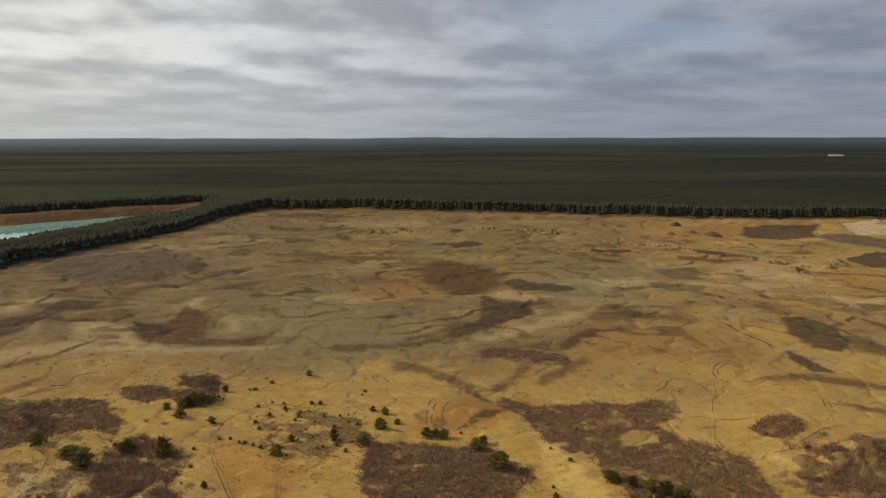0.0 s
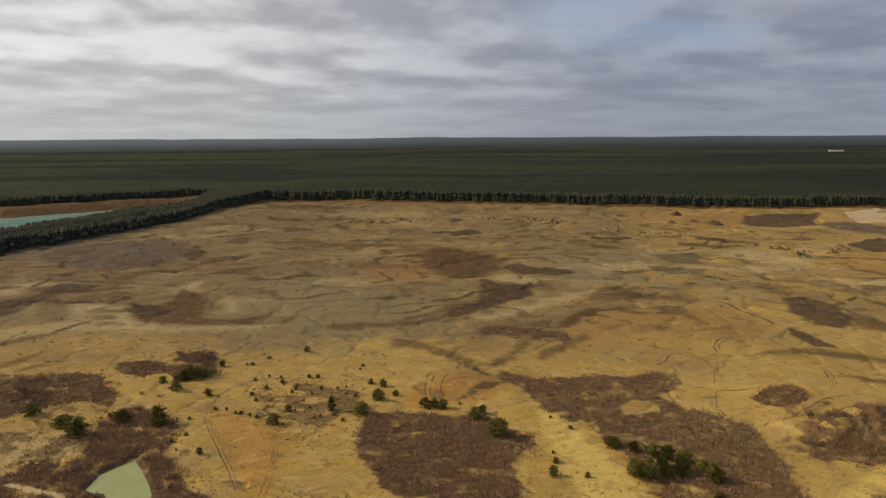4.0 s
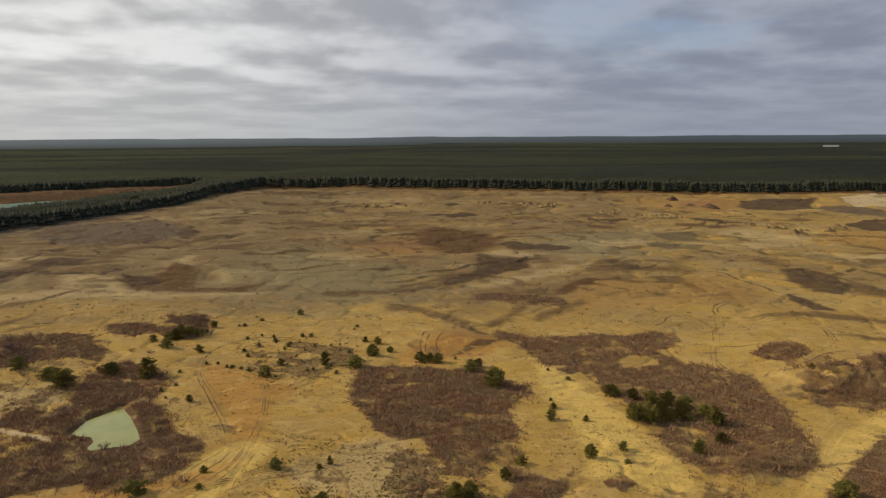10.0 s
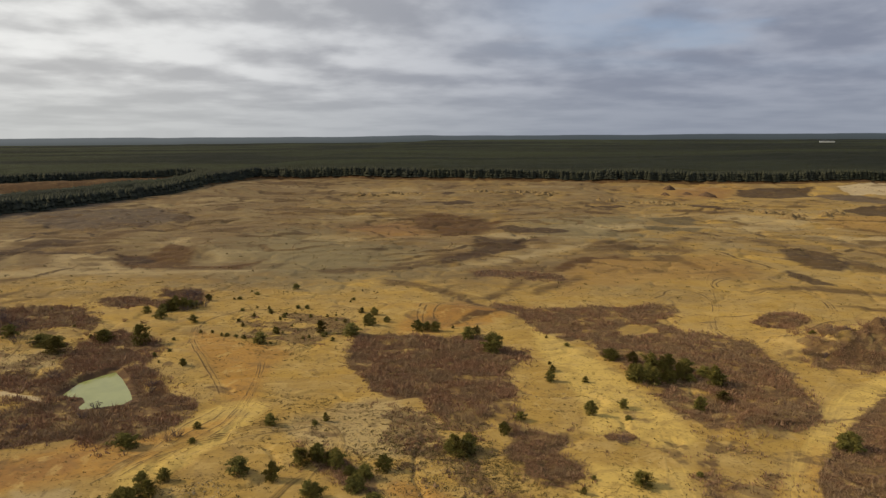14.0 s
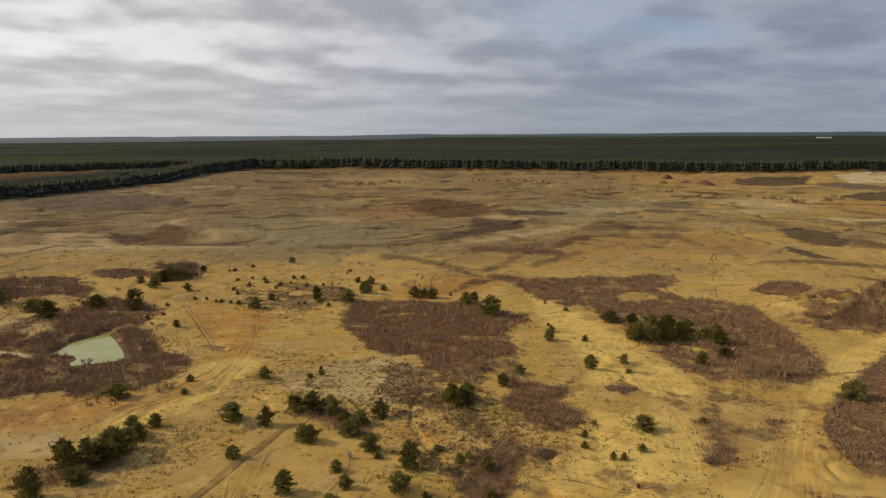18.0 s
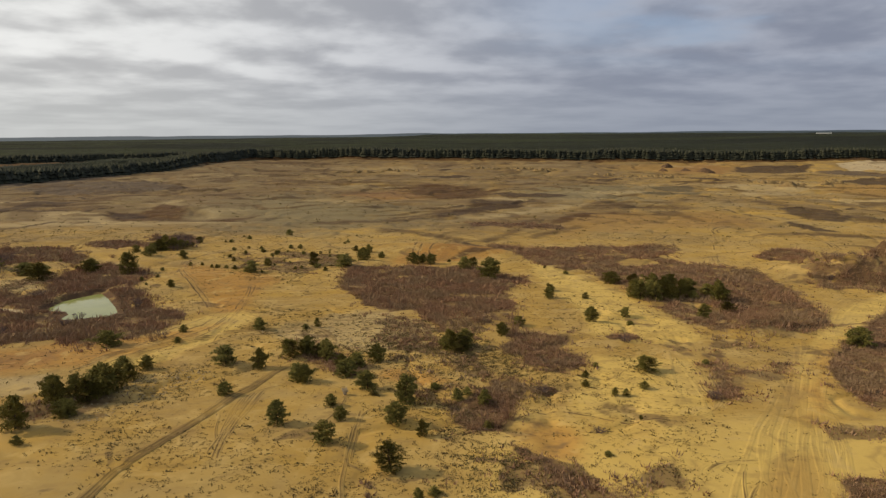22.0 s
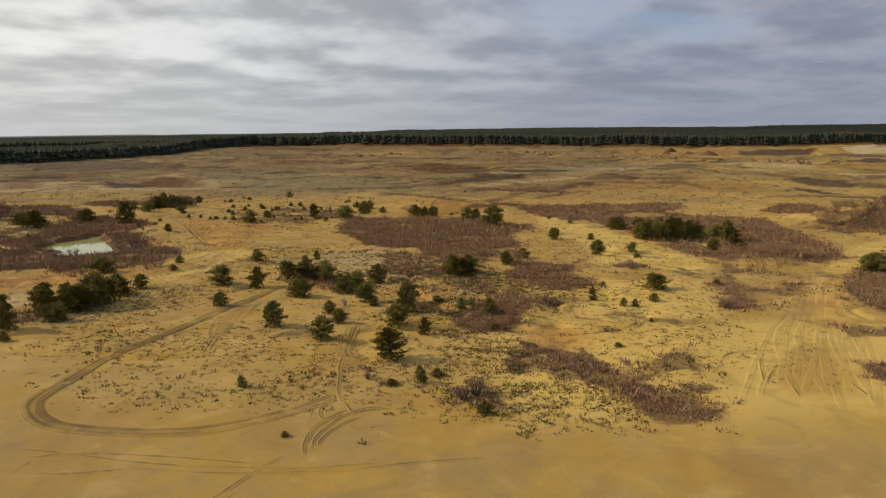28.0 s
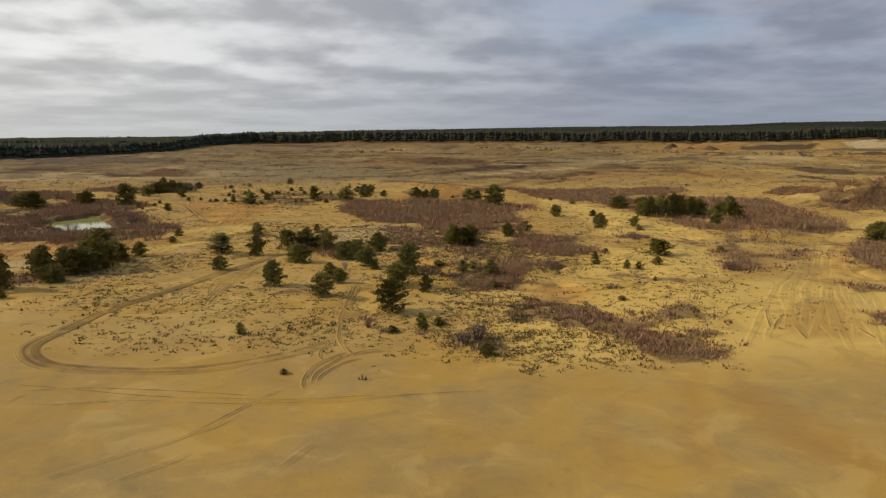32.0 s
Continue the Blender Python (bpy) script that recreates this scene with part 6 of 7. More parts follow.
pine(-73.7, 238.0, 1.5, 2.1)
pine(-72.7, 241.9, 1.2, 1.4)
pine(-71.0, 235.9, 1.3, 1.5)
pine(-67.7, 234.8, 0.9, 1.0)
pine(-73.0, 266.0, 1.4, 1.4)
pine(-66.5, 258.3, 0.8, 1.0)
pine(-58.2, 241.4, 1.0, 1.2)
pine(-56.4, 242.5, 1.2, 1.3)
pine(-51.7, 244.3, 1.6, 1.7)
pine(-51.2, 246.7, 1.1, 1.2)
pine(-96.3, 246.8, 1.3, 1.4)
pine(-102.2, 237.7, 1.1, 1.4)
pine(-96.9, 222.3, 1.0, 1.3)
pine(-99.4, 216.8, 1.5, 1.5)
pine(-95.3, 210.5, 0.8, 0.9)
pine(-50.7, 300.4, 1.4, 1.8)
pine(-51.2, 295.6, 1.0, 1.1)
pine(-101.7, 298.5, 0.9, 1.1)
pine(-98.7, 313.6, 0.8, 1.0)
pine(-94.3, 307.8, 1.5, 2.2)
pine(-99.2, 298.7, 1.4, 2.0)
pine(-117.4, 287.0, 0.8, 0.8)
pine(-111.8, 288.1, 1.6, 2.2)
pine(8.4, 241.8, 1.1, 1.6)
pine(31.8, 239.1, 1.3, 1.8)
pine(24.0, 218.0, 1.0, 1.1)
pine(25.7, 247.7, 1.1, 1.2)
pine(-7.2, 259.6, 1.1, 1.6)
pine(-62.5, 250.9, 1.0, 1.0)
pine(-67.1, 248.0, 0.8, 0.8)
pine(-47.7, 239.9, 1.4, 1.6)
pine(-44.2, 254.7, 1.0, 1.0)
pine(-56.0, 260.1, 1.6, 1.9)
pine(-64.8, 264.9, 0.9, 0.9)
pine(-161.6, 236.1, 0.8, 0.8)
pine(-175.0, 250.1, 1.3, 1.4)
pine(-153.8, 265.5, 0.8, 1.0)
pine(-168.3, 276.5, 1.0, 1.4)
pine(-145.4, 252.3, 0.9, 1.1)
pine(-131.5, 238.4, 1.4, 1.7)
pine(-63.6, 124.0, 5.9, 5.0)
pine(-64.9, 120.9, 4.3, 4.2)
pine(-62.8, 127.2, 4.2, 3.8)
pine(-72.1, 122.7, 4.1, 3.5)
pine(-62.4, 131.5, 3.5, 3.2)
pine(-65.2, 114.5, 2.9, 4.0)
pine(-1.6, 153.4, 3.7, 5.7)
pine(-4.7, 154.9, 2.6, 3.1)
pine(-33.7, 148.7, 3.2, 4.0)
pine(-30.2, 147.7, 2.7, 3.2)
pine(-21.5, 141.5, 3.1, 3.8)
pine(-24.6, 142.8, 2.4, 3.0)
pine(-63.8, 157.0, 1.4, 1.8)
pine(54.5, 217.7, 4.3, 5.0)
pine(59.3, 216.7, 4.5, 5.0)
pine(64.8, 215.2, 3.8, 4.8)
pine(50.2, 221.2, 3.6, 4.3)
pine(70.0, 203.2, 3.8, 5.3)
pine(68.2, 210.2, 3.2, 4.5)
pine(-143.9, 229.4, 3.8, 7.1)
pine(-137.9, 229.0, 3.3, 5.2)

# tufts strewn over the whole floor, in loose drifts
WIDE = [(-150.1, 167.3), (-59.5, 99.3), (39.4, 88.9), (74.7, 132.1), (149.6, 202.5), (158.9, 332.7), (-218.9, 332.9)]
scatter("sand_tufts", WIDE, 0.75, 0.14, 0.25, 8, HEATH, "small dark tufts of heath dotted over sand", "tufts", 511, 0.30, 6.0, 42000)
scatter("sand_tufts", [(-228.9, 302.9), (229.5, 303.2), (409.3, 791.8), (-322.0, 790.9)], 0.03, 0.5, 0.8, 8, HEATH, "dark weeds dotted over the far pit floor", "tufts", 517, 0.2, 15.0, 9000)


def bare_shrub(x, y, h, w, mat, label, seed):
    """A leafless shrub: many thin stems splayed from one foot."""
    g = random.Random(seed)
    bm = bmesh.new()
    for i in range(46):
        a, q = g.uniform(0, 6.3), math.sqrt(g.random())
        foot = Vector((0.18 * w * q * math.cos(a), 0.18 * w * q * math.sin(a), -0.05))
        knee = Vector((0.34 * w * q * math.cos(a), 0.34 * w * q * math.sin(a), h * 0.45)) + Vector((g.gauss(0, 0.06), g.gauss(0, 0.06), 0))
        tip = Vector((0.52 * w * q * math.cos(a), 0.52 * w * q * math.sin(a), h * (1.0 - 0.35 * q * q) * g.uniform(0.8, 1.05)))
        rod(bm, foot, knee, 0.030, 0.020, 3)
        rod(bm, knee, tip, 0.020, 0.008, 3)
        for k_ in range(7):
            c = knee.lerp(tip, g.uniform(-0.2, 1.0))
            rod(bm, c, c + Vector((g.gauss(0, 0.16), g.gauss(0, 0.16), g.uniform(0.1, 0.35))) * (0.5 + 0.25 * h), 0.016, 0.006, 3)
    me = bpy.data.meshes.new("bare_shrub")
    bm.to_mesh(me)
    bm.free()
    me.materials.append(mat)
    ob = new("bare_shrub", me)
    ob.matrix_world = pose(x, y, at(x, y))
    tagged(ob, label, "shrub")


PALE_WOOD = island_material("bleached_dead_wood", [(0.40, 0.34, 0.25), (0.48, 0.42, 0.32), (0.34, 0.28, 0.20), (0.4, 0.35, 0.27)])
GREY_TWIGS = island_material("grey_purple_twigs", [(0.10, 0.072, 0.066), (0.13, 0.092, 0.08), (0.16, 0.115, 0.095), (0.11, 0.08, 0.07)])
bare_shrub(7.4, 117.1, 3.6, 4.0, SCRUB, "leafless brown shrub with dense fine twigs", 1)
bare_shrub(5.1, 114.7, 2.5, 3.6, SCRUB, "leafless brown shrub with dense fine twigs", 2)
bare_shrub(1.6, 113.1, 1.6, 3.5, SCRUB, "leafless brown shrub with dense fine twigs", 17)
bare_shrub(35.3, 161.4, 1.8, 4.4, GREY_TWIGS, "dark grey-purple leafless shrub spread over sand", 3)
bare_shrub(1.4, 85.6, 2.3, 3.1, GREY_TWIGS, "dark grey-purple leafless shrub spread over sand", 4)
bare_shrub(-0.2, 84.1, 1.5, 2.4, GREY_TWIGS, "dark grey-purple leafless shrub spread over sand", 5)
bare_shrub(-21.0, 125.9, 1.4, 1.4, PALE_WOOD, "dead bleached shrub with pale bare branches", 6)
bare_shrub(-11.8, 90.1, 0.7, 1.0, SCRUB, "leafless brown shrub with dense fine twigs", 7)
bare_shrub(43.5, 126.6, 1.6, 3.0, GREY_TWIGS, "dark grey-purple leafless shrub spread over sand", 8)
bare_shrub(13.9, 128.8, 1.0, 3.7, GREY_TWIGS, "dark grey-purple leafless shrub spread over sand", 9)
bare_shrub(21.0, 111.7, 0.9, 3.0, GREY_TWIGS, "dark grey-purple leafless shrub spread over sand", 10)
bare_shrub(-0.4, 170.8, 2.8, 3.3, SCRUB, "leafless brown shrub with dense fine twigs", 11)
bare_shrub(11.1, 166.5, 3.5, 3.5, SCRUB, "leafless brown shrub with dense fine twigs", 12)
bare_shrub(2.4, 176.1, 3.1, 4.3, SCRUB, "leafless brown shrub with dense fine twigs", 13)
bare_shrub(65.0, 172.5, 2.8, 5.2, SCRUB, "leafless brown shrub with dense fine twigs", 14)
bare_shrub(62.4, 176.0, 3.2, 4.7, SCRUB, "leafless brown shrub with dense fine twigs", 15)
bare_shrub(71.4, 174.3, 2.6, 5.7, SCRUB, "leafless brown shrub with dense fine twigs", 16)
bare_shrub(-112.8, 282.9, 3.7, 6.9, GREY_TWIGS, "dark grey-purple leafless shrub spread over sand", 18)
bare_shrub(-110.0, 285.9, 3.3, 7.9, GREY_TWIGS, "dark grey-purple leafless shrub spread over sand", 19)
bare_shrub(-114.0, 277.4, 2.7, 6.8, GREY_TWIGS, "dark grey-purple leafless shrub spread over sand", 20)
bare_shrub(-145.7, 228.0, 2.6, 6.4, GREY_TWIGS, "dark grey-purple leafless shrub spread over sand", 21)
bare_shrub(-153.6, 231.3, 3.1, 6.5, GREY_TWIGS, "dark grey-purple leafless shrub spread over sand", 22)
bare_shrub(-130.5, 221.5, 2.2, 5.5, SCRUB, "leafless brown shrub with dense fine twigs", 23)
bare_shrub(116.9, 233.8, 2.8, 3.4, SCRUB, "leafless brown shrub with dense fine twigs", 40)
bare_shrub(136.6, 240.8, 2.8, 4.6, GREY_TWIGS, "leafless brown shrub with dense fine twigs", 41)
bare_shrub(119.9, 257.6, 3.0, 6.8, SCRUB, "leafless brown shrub with dense fine twigs", 42)
bare_shrub(103.7, 225.1, 1.7, 5.5, SCRUB, "leafless brown shrub with dense fine twigs", 43)
bare_shrub(115.6, 228.5, 2.7, 5.5, SCRUB, "leafless brown shrub with dense fine twigs", 44)
bare_shrub(111.7, 254.9, 3.5, 5.0, SCRUB, "leafless brown shrub with dense fine twigs", 45)
bare_shrub(137.5, 242.9, 2.5, 5.3, SCRUB, "leafless brown shrub with dense fine twigs", 46)
bare_shrub(115.4, 226.6, 2.5, 6.0, SCRUB, "leafless brown shrub with dense fine twigs", 47)
bare_shrub(122.0, 239.1, 1.8, 5.1, GREY_TWIGS, "leafless brown shrub with dense fine twigs", 48)
bare_shrub(123.8, 240.3, 2.4, 3.1, GREY_TWIGS, "leafless brown shrub with dense fine twigs", 49)
bare_shrub(111.7, 249.9, 3.2, 4.1, SCRUB, "leafless brown shrub with dense fine twigs", 50)
bare_shrub(134.2, 244.0, 2.3, 3.9, SCRUB, "leafless brown shrub with dense fine twigs", 51)
bare_shrub(115.8, 238.6, 3.1, 4.7, SCRUB, "leafless brown shrub with dense fine twigs", 52)
bare_shrub(111.0, 227.0, 1.7, 2.9, GREY_TWIGS, "leafless brown shrub with dense fine twigs", 53)
bare_shrub(119.8, 243.1, 3.0, 3.4, GREY_TWIGS, "leafless brown shrub with dense fine twigs", 54)
bare_shrub(118.3, 254.6, 2.3, 4.8, SCRUB, "leafless brown shrub with dense fine twigs", 55)
bare_shrub(113.2, 234.3, 1.7, 4.5, SCRUB, "leafless brown shrub with dense fine twigs", 56)
bare_shrub(115.9, 240.6, 2.9, 5.9, SCRUB, "leafless brown shrub with dense fine twigs", 57)
bare_shrub(141.5, 252.5, 3.4, 4.5, SCRUB, "leafless brown shrub with dense fine twigs", 58)
bare_shrub(134.1, 250.1, 2.8, 6.5, SCRUB, "leafless brown shrub with dense fine twigs", 59)
bare_shrub(105.8, 228.7, 2.4, 3.7, SCRUB, "leafless brown shrub with dense fine twigs", 60)
bare_shrub(127.0, 223.6, 2.4, 2.9, SCRUB, "leafless brown shrub with dense fine twigs", 61)
bare_shrub(78.7, 174.9, 1.4, 3.1, SCRUB, "leafless brown shrub with dense fine twigs", 70)
bare_shrub(77.1, 177.7, 1.6, 3.6, SCRUB, "leafless brown shrub with dense fine twigs", 71)
bare_shrub(74.6, 178.7, 1.9, 3.9, SCRUB, "leafless brown shrub with dense fine twigs", 72)
bare_shrub(75.5, 186.6, 1.5, 5.0, SCRUB, "leafless brown shrub with dense fine twigs", 73)
bare_shrub(73.2, 178.6, 1.9, 4.5, SCRUB, "leafless brown shrub with dense fine twigs", 74)
bare_shrub(72.6, 186.8, 1.2, 3.0, SCRUB, "leafless brown shrub with dense fine twigs", 75)
bare_shrub(72.1, 182.0, 1.3, 3.4, SCRUB, "leafless brown shrub with dense fine twigs", 76)
bare_shrub(70.9, 186.0, 1.8, 4.7, SCRUB, "leafless brown shrub with dense fine twigs", 77)
bare_shrub(83.6, 182.8, 1.2, 3.9, SCRUB, "leafless brown shrub with dense fine twigs", 78)
bare_shrub(57.1, 178.5, 1.3, 4.1, SCRUB, "leafless brown shrub with dense fine twigs", 79)
bare_shrub(81.8, 175.6, 1.5, 3.2, SCRUB, "leafless brown shrub with dense fine twigs", 80)
bare_shrub(76.8, 184.4, 1.2, 3.0, SCRUB, "leafless brown shrub with dense fine twigs", 81)
bare_shrub(56.4, 178.2, 1.3, 5.0, SCRUB, "leafless brown shrub with dense fine twigs", 82)
bare_shrub(75.8, 174.0, 1.3, 3.4, SCRUB, "leafless brown shrub with dense fine twigs", 83)
bare_shrub(76.0, 174.5, 1.6, 4.1, SCRUB, "leafless brown shrub with dense fine twigs", 84)
bare_shrub(59.5, 175.1, 1.8, 4.1, SCRUB, "leafless brown shrub with dense fine twigs", 85)
bare_shrub(56.8, 179.5, 1.2, 3.6, SCRUB, "leafless brown shrub with dense fine twigs", 86)
bare_shrub(72.6, 173.7, 1.4, 3.2, SCRUB, "leafless brown shrub with dense fine twigs", 87)
bare_shrub(-4.3, 210.5, 1.6, 3.8, SCRUB, "leafless brown shrub with dense fine twigs", 90)
bare_shrub(-24.3, 210.0, 1.6, 3.5, SCRUB, "leafless brown shrub with dense fine twigs", 91)
bare_shrub(-8.2, 217.4, 2.0, 3.7, SCRUB, "leafless brown shrub with dense fine twigs", 92)
bare_shrub(-22.2, 197.8, 1.4, 4.9, SCRUB, "leafless brown shrub with dense fine twigs", 93)
bare_shrub(-4.2, 224.4, 1.7, 3.9, SCRUB, "leafless brown shrub with dense fine twigs", 94)
bare_shrub(5.3, 223.4, 1.7, 4.4, SCRUB, "leafless brown shrub with dense fine twigs", 95)
bare_shrub(-11.7, 207.6, 1.6, 5.0, SCRUB, "leafless brown shrub with dense fine twigs", 96)
bare_shrub(-30.2, 204.1, 1.5, 4.7, SCRUB, "leafless brown shrub with dense fine twigs", 97)
bare_shrub(0.5, 215.3, 1.6, 3.6, SCRUB, "leafless brown shrub with dense fine twigs", 98)
bare_shrub(-28.9, 211.8, 1.5, 5.0, SCRUB, "leafless brown shrub with dense fine twigs", 99)
bare_shrub(-31.6, 203.9, 1.9, 4.6, SCRUB, "leafless brown shrub with dense fine twigs", 100)
bare_shrub(-26.6, 215.6, 1.9, 3.8, SCRUB, "leafless brown shrub with dense fine twigs", 101)
bare_shrub(-97.8, 178.0, 1.8, 3.8, GREY_TWIGS, "leafless brown shrub with dense fine twigs", 110)
bare_shrub(-92.1, 160.1, 2.0, 3.3, SCRUB, "leafless brown shrub with dense fine twigs", 111)
bare_shrub(-119.7, 197.0, 2.2, 5.2, GREY_TWIGS, "leafless brown shrub with dense fine twigs", 112)
bare_shrub(-96.7, 169.8, 1.6, 3.7, GREY_TWIGS, "leafless brown shrub with dense fine twigs", 113)
bare_shrub(-86.8, 157.9, 1.9, 2.9, SCRUB, "leafless brown shrub with dense fine twigs", 114)
bare_shrub(-90.3, 194.2, 1.8, 5.4, GREY_TWIGS, "leafless brown shrub with dense fine twigs", 115)
bare_shrub(-68.5, 159.6, 1.9, 4.4, GREY_TWIGS, "leafless brown shrub with dense fine twigs", 116)
bare_shrub(-88.0, 189.0, 2.3, 3.1, GREY_TWIGS, "leafless brown shrub with dense fine twigs", 117)
bare_shrub(-107.0, 161.6, 1.5, 3.1, GREY_TWIGS, "leafless brown shrub with dense fine twigs", 118)
bare_shrub(-69.5, 157.2, 1.9, 3.7, SCRUB, "leafless brown shrub with dense fine twigs", 119)
bare_shrub(-185.7, 271.8, 3.1, 5.9, GREY_TWIGS, "leafless brown shrub with dense fine twigs", 130)
bare_shrub(-200.3, 273.8, 2.3, 5.5, GREY_TWIGS, "leafless brown shrub with dense fine twigs", 131)
bare_shrub(-177.9, 260.9, 2.9, 5.3, GREY_TWIGS, "leafless brown shrub with dense fine twigs", 132)
bare_shrub(-180.1, 274.7, 3.3, 4.3, SCRUB, "leafless brown shrub with dense fine twigs", 133)
bare_shrub(-174.2, 250.0, 2.8, 6.8, GREY_TWIGS, "leafless brown shrub with dense fine twigs", 134)
bare_shrub(-172.6, 259.0, 3.3, 5.2, SCRUB, "leafless brown shrub with dense fine twigs", 135)
bare_shrub(-179.4, 271.4, 2.2, 4.5, SCRUB, "leafless brown shrub with dense fine twigs", 136)
bare_shrub(-167.4, 251.0, 3.2, 4.0, GREY_TWIGS, "leafless brown shrub with dense fine twigs", 137)
bare_shrub(-174.0, 256.9, 3.3, 6.9, GREY_TWIGS, "leafless brown shrub with dense fine twigs", 138)
bare_shrub(-164.1, 247.4, 2.7, 5.6, GREY_TWIGS, "leafless brown shrub with dense fine twigs", 139)
bare_shrub(-178.2, 261.1, 2.5, 6.1, GREY_TWIGS, "leafless brown shrub with dense fine twigs", 140)
bare_shrub(-175.4, 263.4, 2.9, 5.1, SCRUB, "leafless brown shrub with dense fine twigs", 141)
bare_shrub(-164.5, 253.2, 3.2, 5.0, GREY_TWIGS, "leafless brown shrub with dense fine twigs", 142)
bare_shrub(-189.7, 259.4, 2.2, 4.9, SCRUB, "leafless brown shrub with dense fine twigs", 143)
bare_shrub(-129.9, 300.3, 2.5, 6.1, GREY_TWIGS, "dark grey-purple leafless shrub spread over sand", 150)
bare_shrub(-119.9, 304.6, 2.2, 6.3, GREY_TWIGS, "dark grey-purple leafless shrub spread over sand", 151)
bare_shrub(-113.6, 301.5, 2.0, 5.6, GREY_TWIGS, "dark grey-purple leafless shrub spread over sand", 152)
bare_shrub(-124.4, 303.7, 2.0, 5.1, GREY_TWIGS, "dark grey-purple leafless shrub spread over sand", 153)
bare_shrub(-125.1, 309.7, 2.4, 6.6, GREY_TWIGS, "dark grey-purple leafless shrub spread over sand", 154)
bare_shrub(-120.9, 306.8, 2.2, 4.4, GREY_TWIGS, "dark grey-purple leafless shrub spread over sand", 155)
bare_shrub(-117.7, 297.6, 1.9, 5.4, GREY_TWIGS, "dark grey-purple leafless shrub spread over sand", 156)
bare_shrub(-121.2, 298.6, 2.1, 4.8, GREY_TWIGS, "dark grey-purple leafless shrub spread over sand", 157)
bare_shrub(-122.4, 288.6, 2.0, 5.1, GREY_TWIGS, "dark grey-purple leafless shrub spread over sand", 158)
bare_shrub(-140.2, 260.1, 1.2, 3.1, SCRUB, "leafless brown shrub with dense fine twigs", 165)
bare_shrub(-142.7, 253.1, 1.2, 4.6, SCRUB, "leafless brown shrub with dense fine twigs", 166)
bare_shrub(-144.4, 254.1, 1.4, 3.5, SCRUB, "leafless brown shrub with dense fine twigs", 167)
bare_shrub(-129.9, 244.7, 0.9, 3.9, SCRUB, "leafless brown shrub with dense fine twigs", 168)
bare_shrub(-154.3, 256.4, 1.6, 4.8, SCRUB, "leafless brown shrub with dense fine twigs", 169)
bare_shrub(-130.9, 260.9, 1.3, 3.3, SCRUB, "leafless brown shrub with dense fine twigs", 170)
bare_shrub(-122.6, 259.3, 1.1, 4.1, SCRUB, "leafless brown shrub with dense fine twigs", 171)
bare_shrub(-125.8, 247.0, 1.2, 4.6, SCRUB, "leafless brown shrub with dense fine twigs", 172)
bare_shrub(-127.8, 235.8, 1.1, 3.4, SCRUB, "leafless brown shrub with dense fine twigs", 173)
bare_shrub(-135.1, 242.2, 1.5, 3.0, SCRUB, "leafless brown shrub with dense fine twigs", 174)


def rubble(outline, count, seed):
    """Pale broken stones and crusts lying in the sand."""
    g = np.random.default_rng(seed)
    o = np.array(outline)
    lo, hi = o.min(0), o.max(0)
    x, y = g.uniform(lo[0], hi[0], count), g.uniform(lo[1], hi[1], count)
    keep = inside(x, y, outline) > 0
    x, y = x[keep], y[keep]
    n, z, s = len(x), height(x, y), g.uniform(0.08, 0.30, keep.sum())
    ring = []
    for i in range(4):
        a = g.uniform(-0.4, 0.4, n) + i * 1.5708
        ring.append(np.stack([x + s * g.uniform(0.7, 1.4, n) * np.cos(a), y + s * np.sin(a), z - 0.03], 1))
    ring.append(np.stack([x + 0.2 * s, y, z + s * g.uniform(0.35, 0.8, n)], 1))
    b = np.arange(n) * 5
    me = mesh_of("rubble", np.stack(ring, 1).reshape(-1, 3), np.concatenate([np.stack([b + i, b + (i + 1) % 4, b + 4], 1) for i in range(4)]))
    me.materials.append(PALE_STONE)
    tagged(new("rubble", me), "pale sandy crusts and stones scattered on the ground", "rubble", kind="stuff")


PALE_STONE = island_material("pale_sandstone", [(0.27, 0.20, 0.10), (0.32, 0.245, 0.125), (0.38, 0.29, 0.16), (0.30, 0.23, 0.12)])
rubble([(-160.0, 252.2), (-140.8, 239.7), (-124.6, 209.2), (-132.4, 197.0), (-145.4, 205.8), (-167.8, 238.4)], 400, 5)
rubble([(-65.7, 132.2), (-54.5, 138.8), (-47.5, 137.2), (-51.9, 121.7), (-61.1, 123.1)], 350, 6)
rubble([(-55.5, 177.1), (-26.5, 171.7), (-18.2, 152.2), (-41.8, 156.4)], 400, 7)
rubble([(-152.1, 220.3), (-130.5, 221.5), (-115.9, 195.9), (-130.9, 188.4)], 500, 1)
rubble([(-68.9, 124.2), (-53.3, 140.1), (-48.1, 132.4), (-58.5, 112.2), (-70.7, 108.9)], 700, 2)
rubble([(-39.8, 174.7), (-14.8, 175.8), (8.9, 151.2), (7.6, 123.8), (-13.0, 133.9)], 900, 3)
rubble([(14.7, 218.3), (50.9, 184.2), (43.3, 176.5), (16.1, 190.2)], 300, 4)

for root in KINDS:
    for ob in (*root.children_recursive, root):
        bpy.data.objects.remove(ob)

# ---------------------------------------------------------------- heaps of sand, far sheds


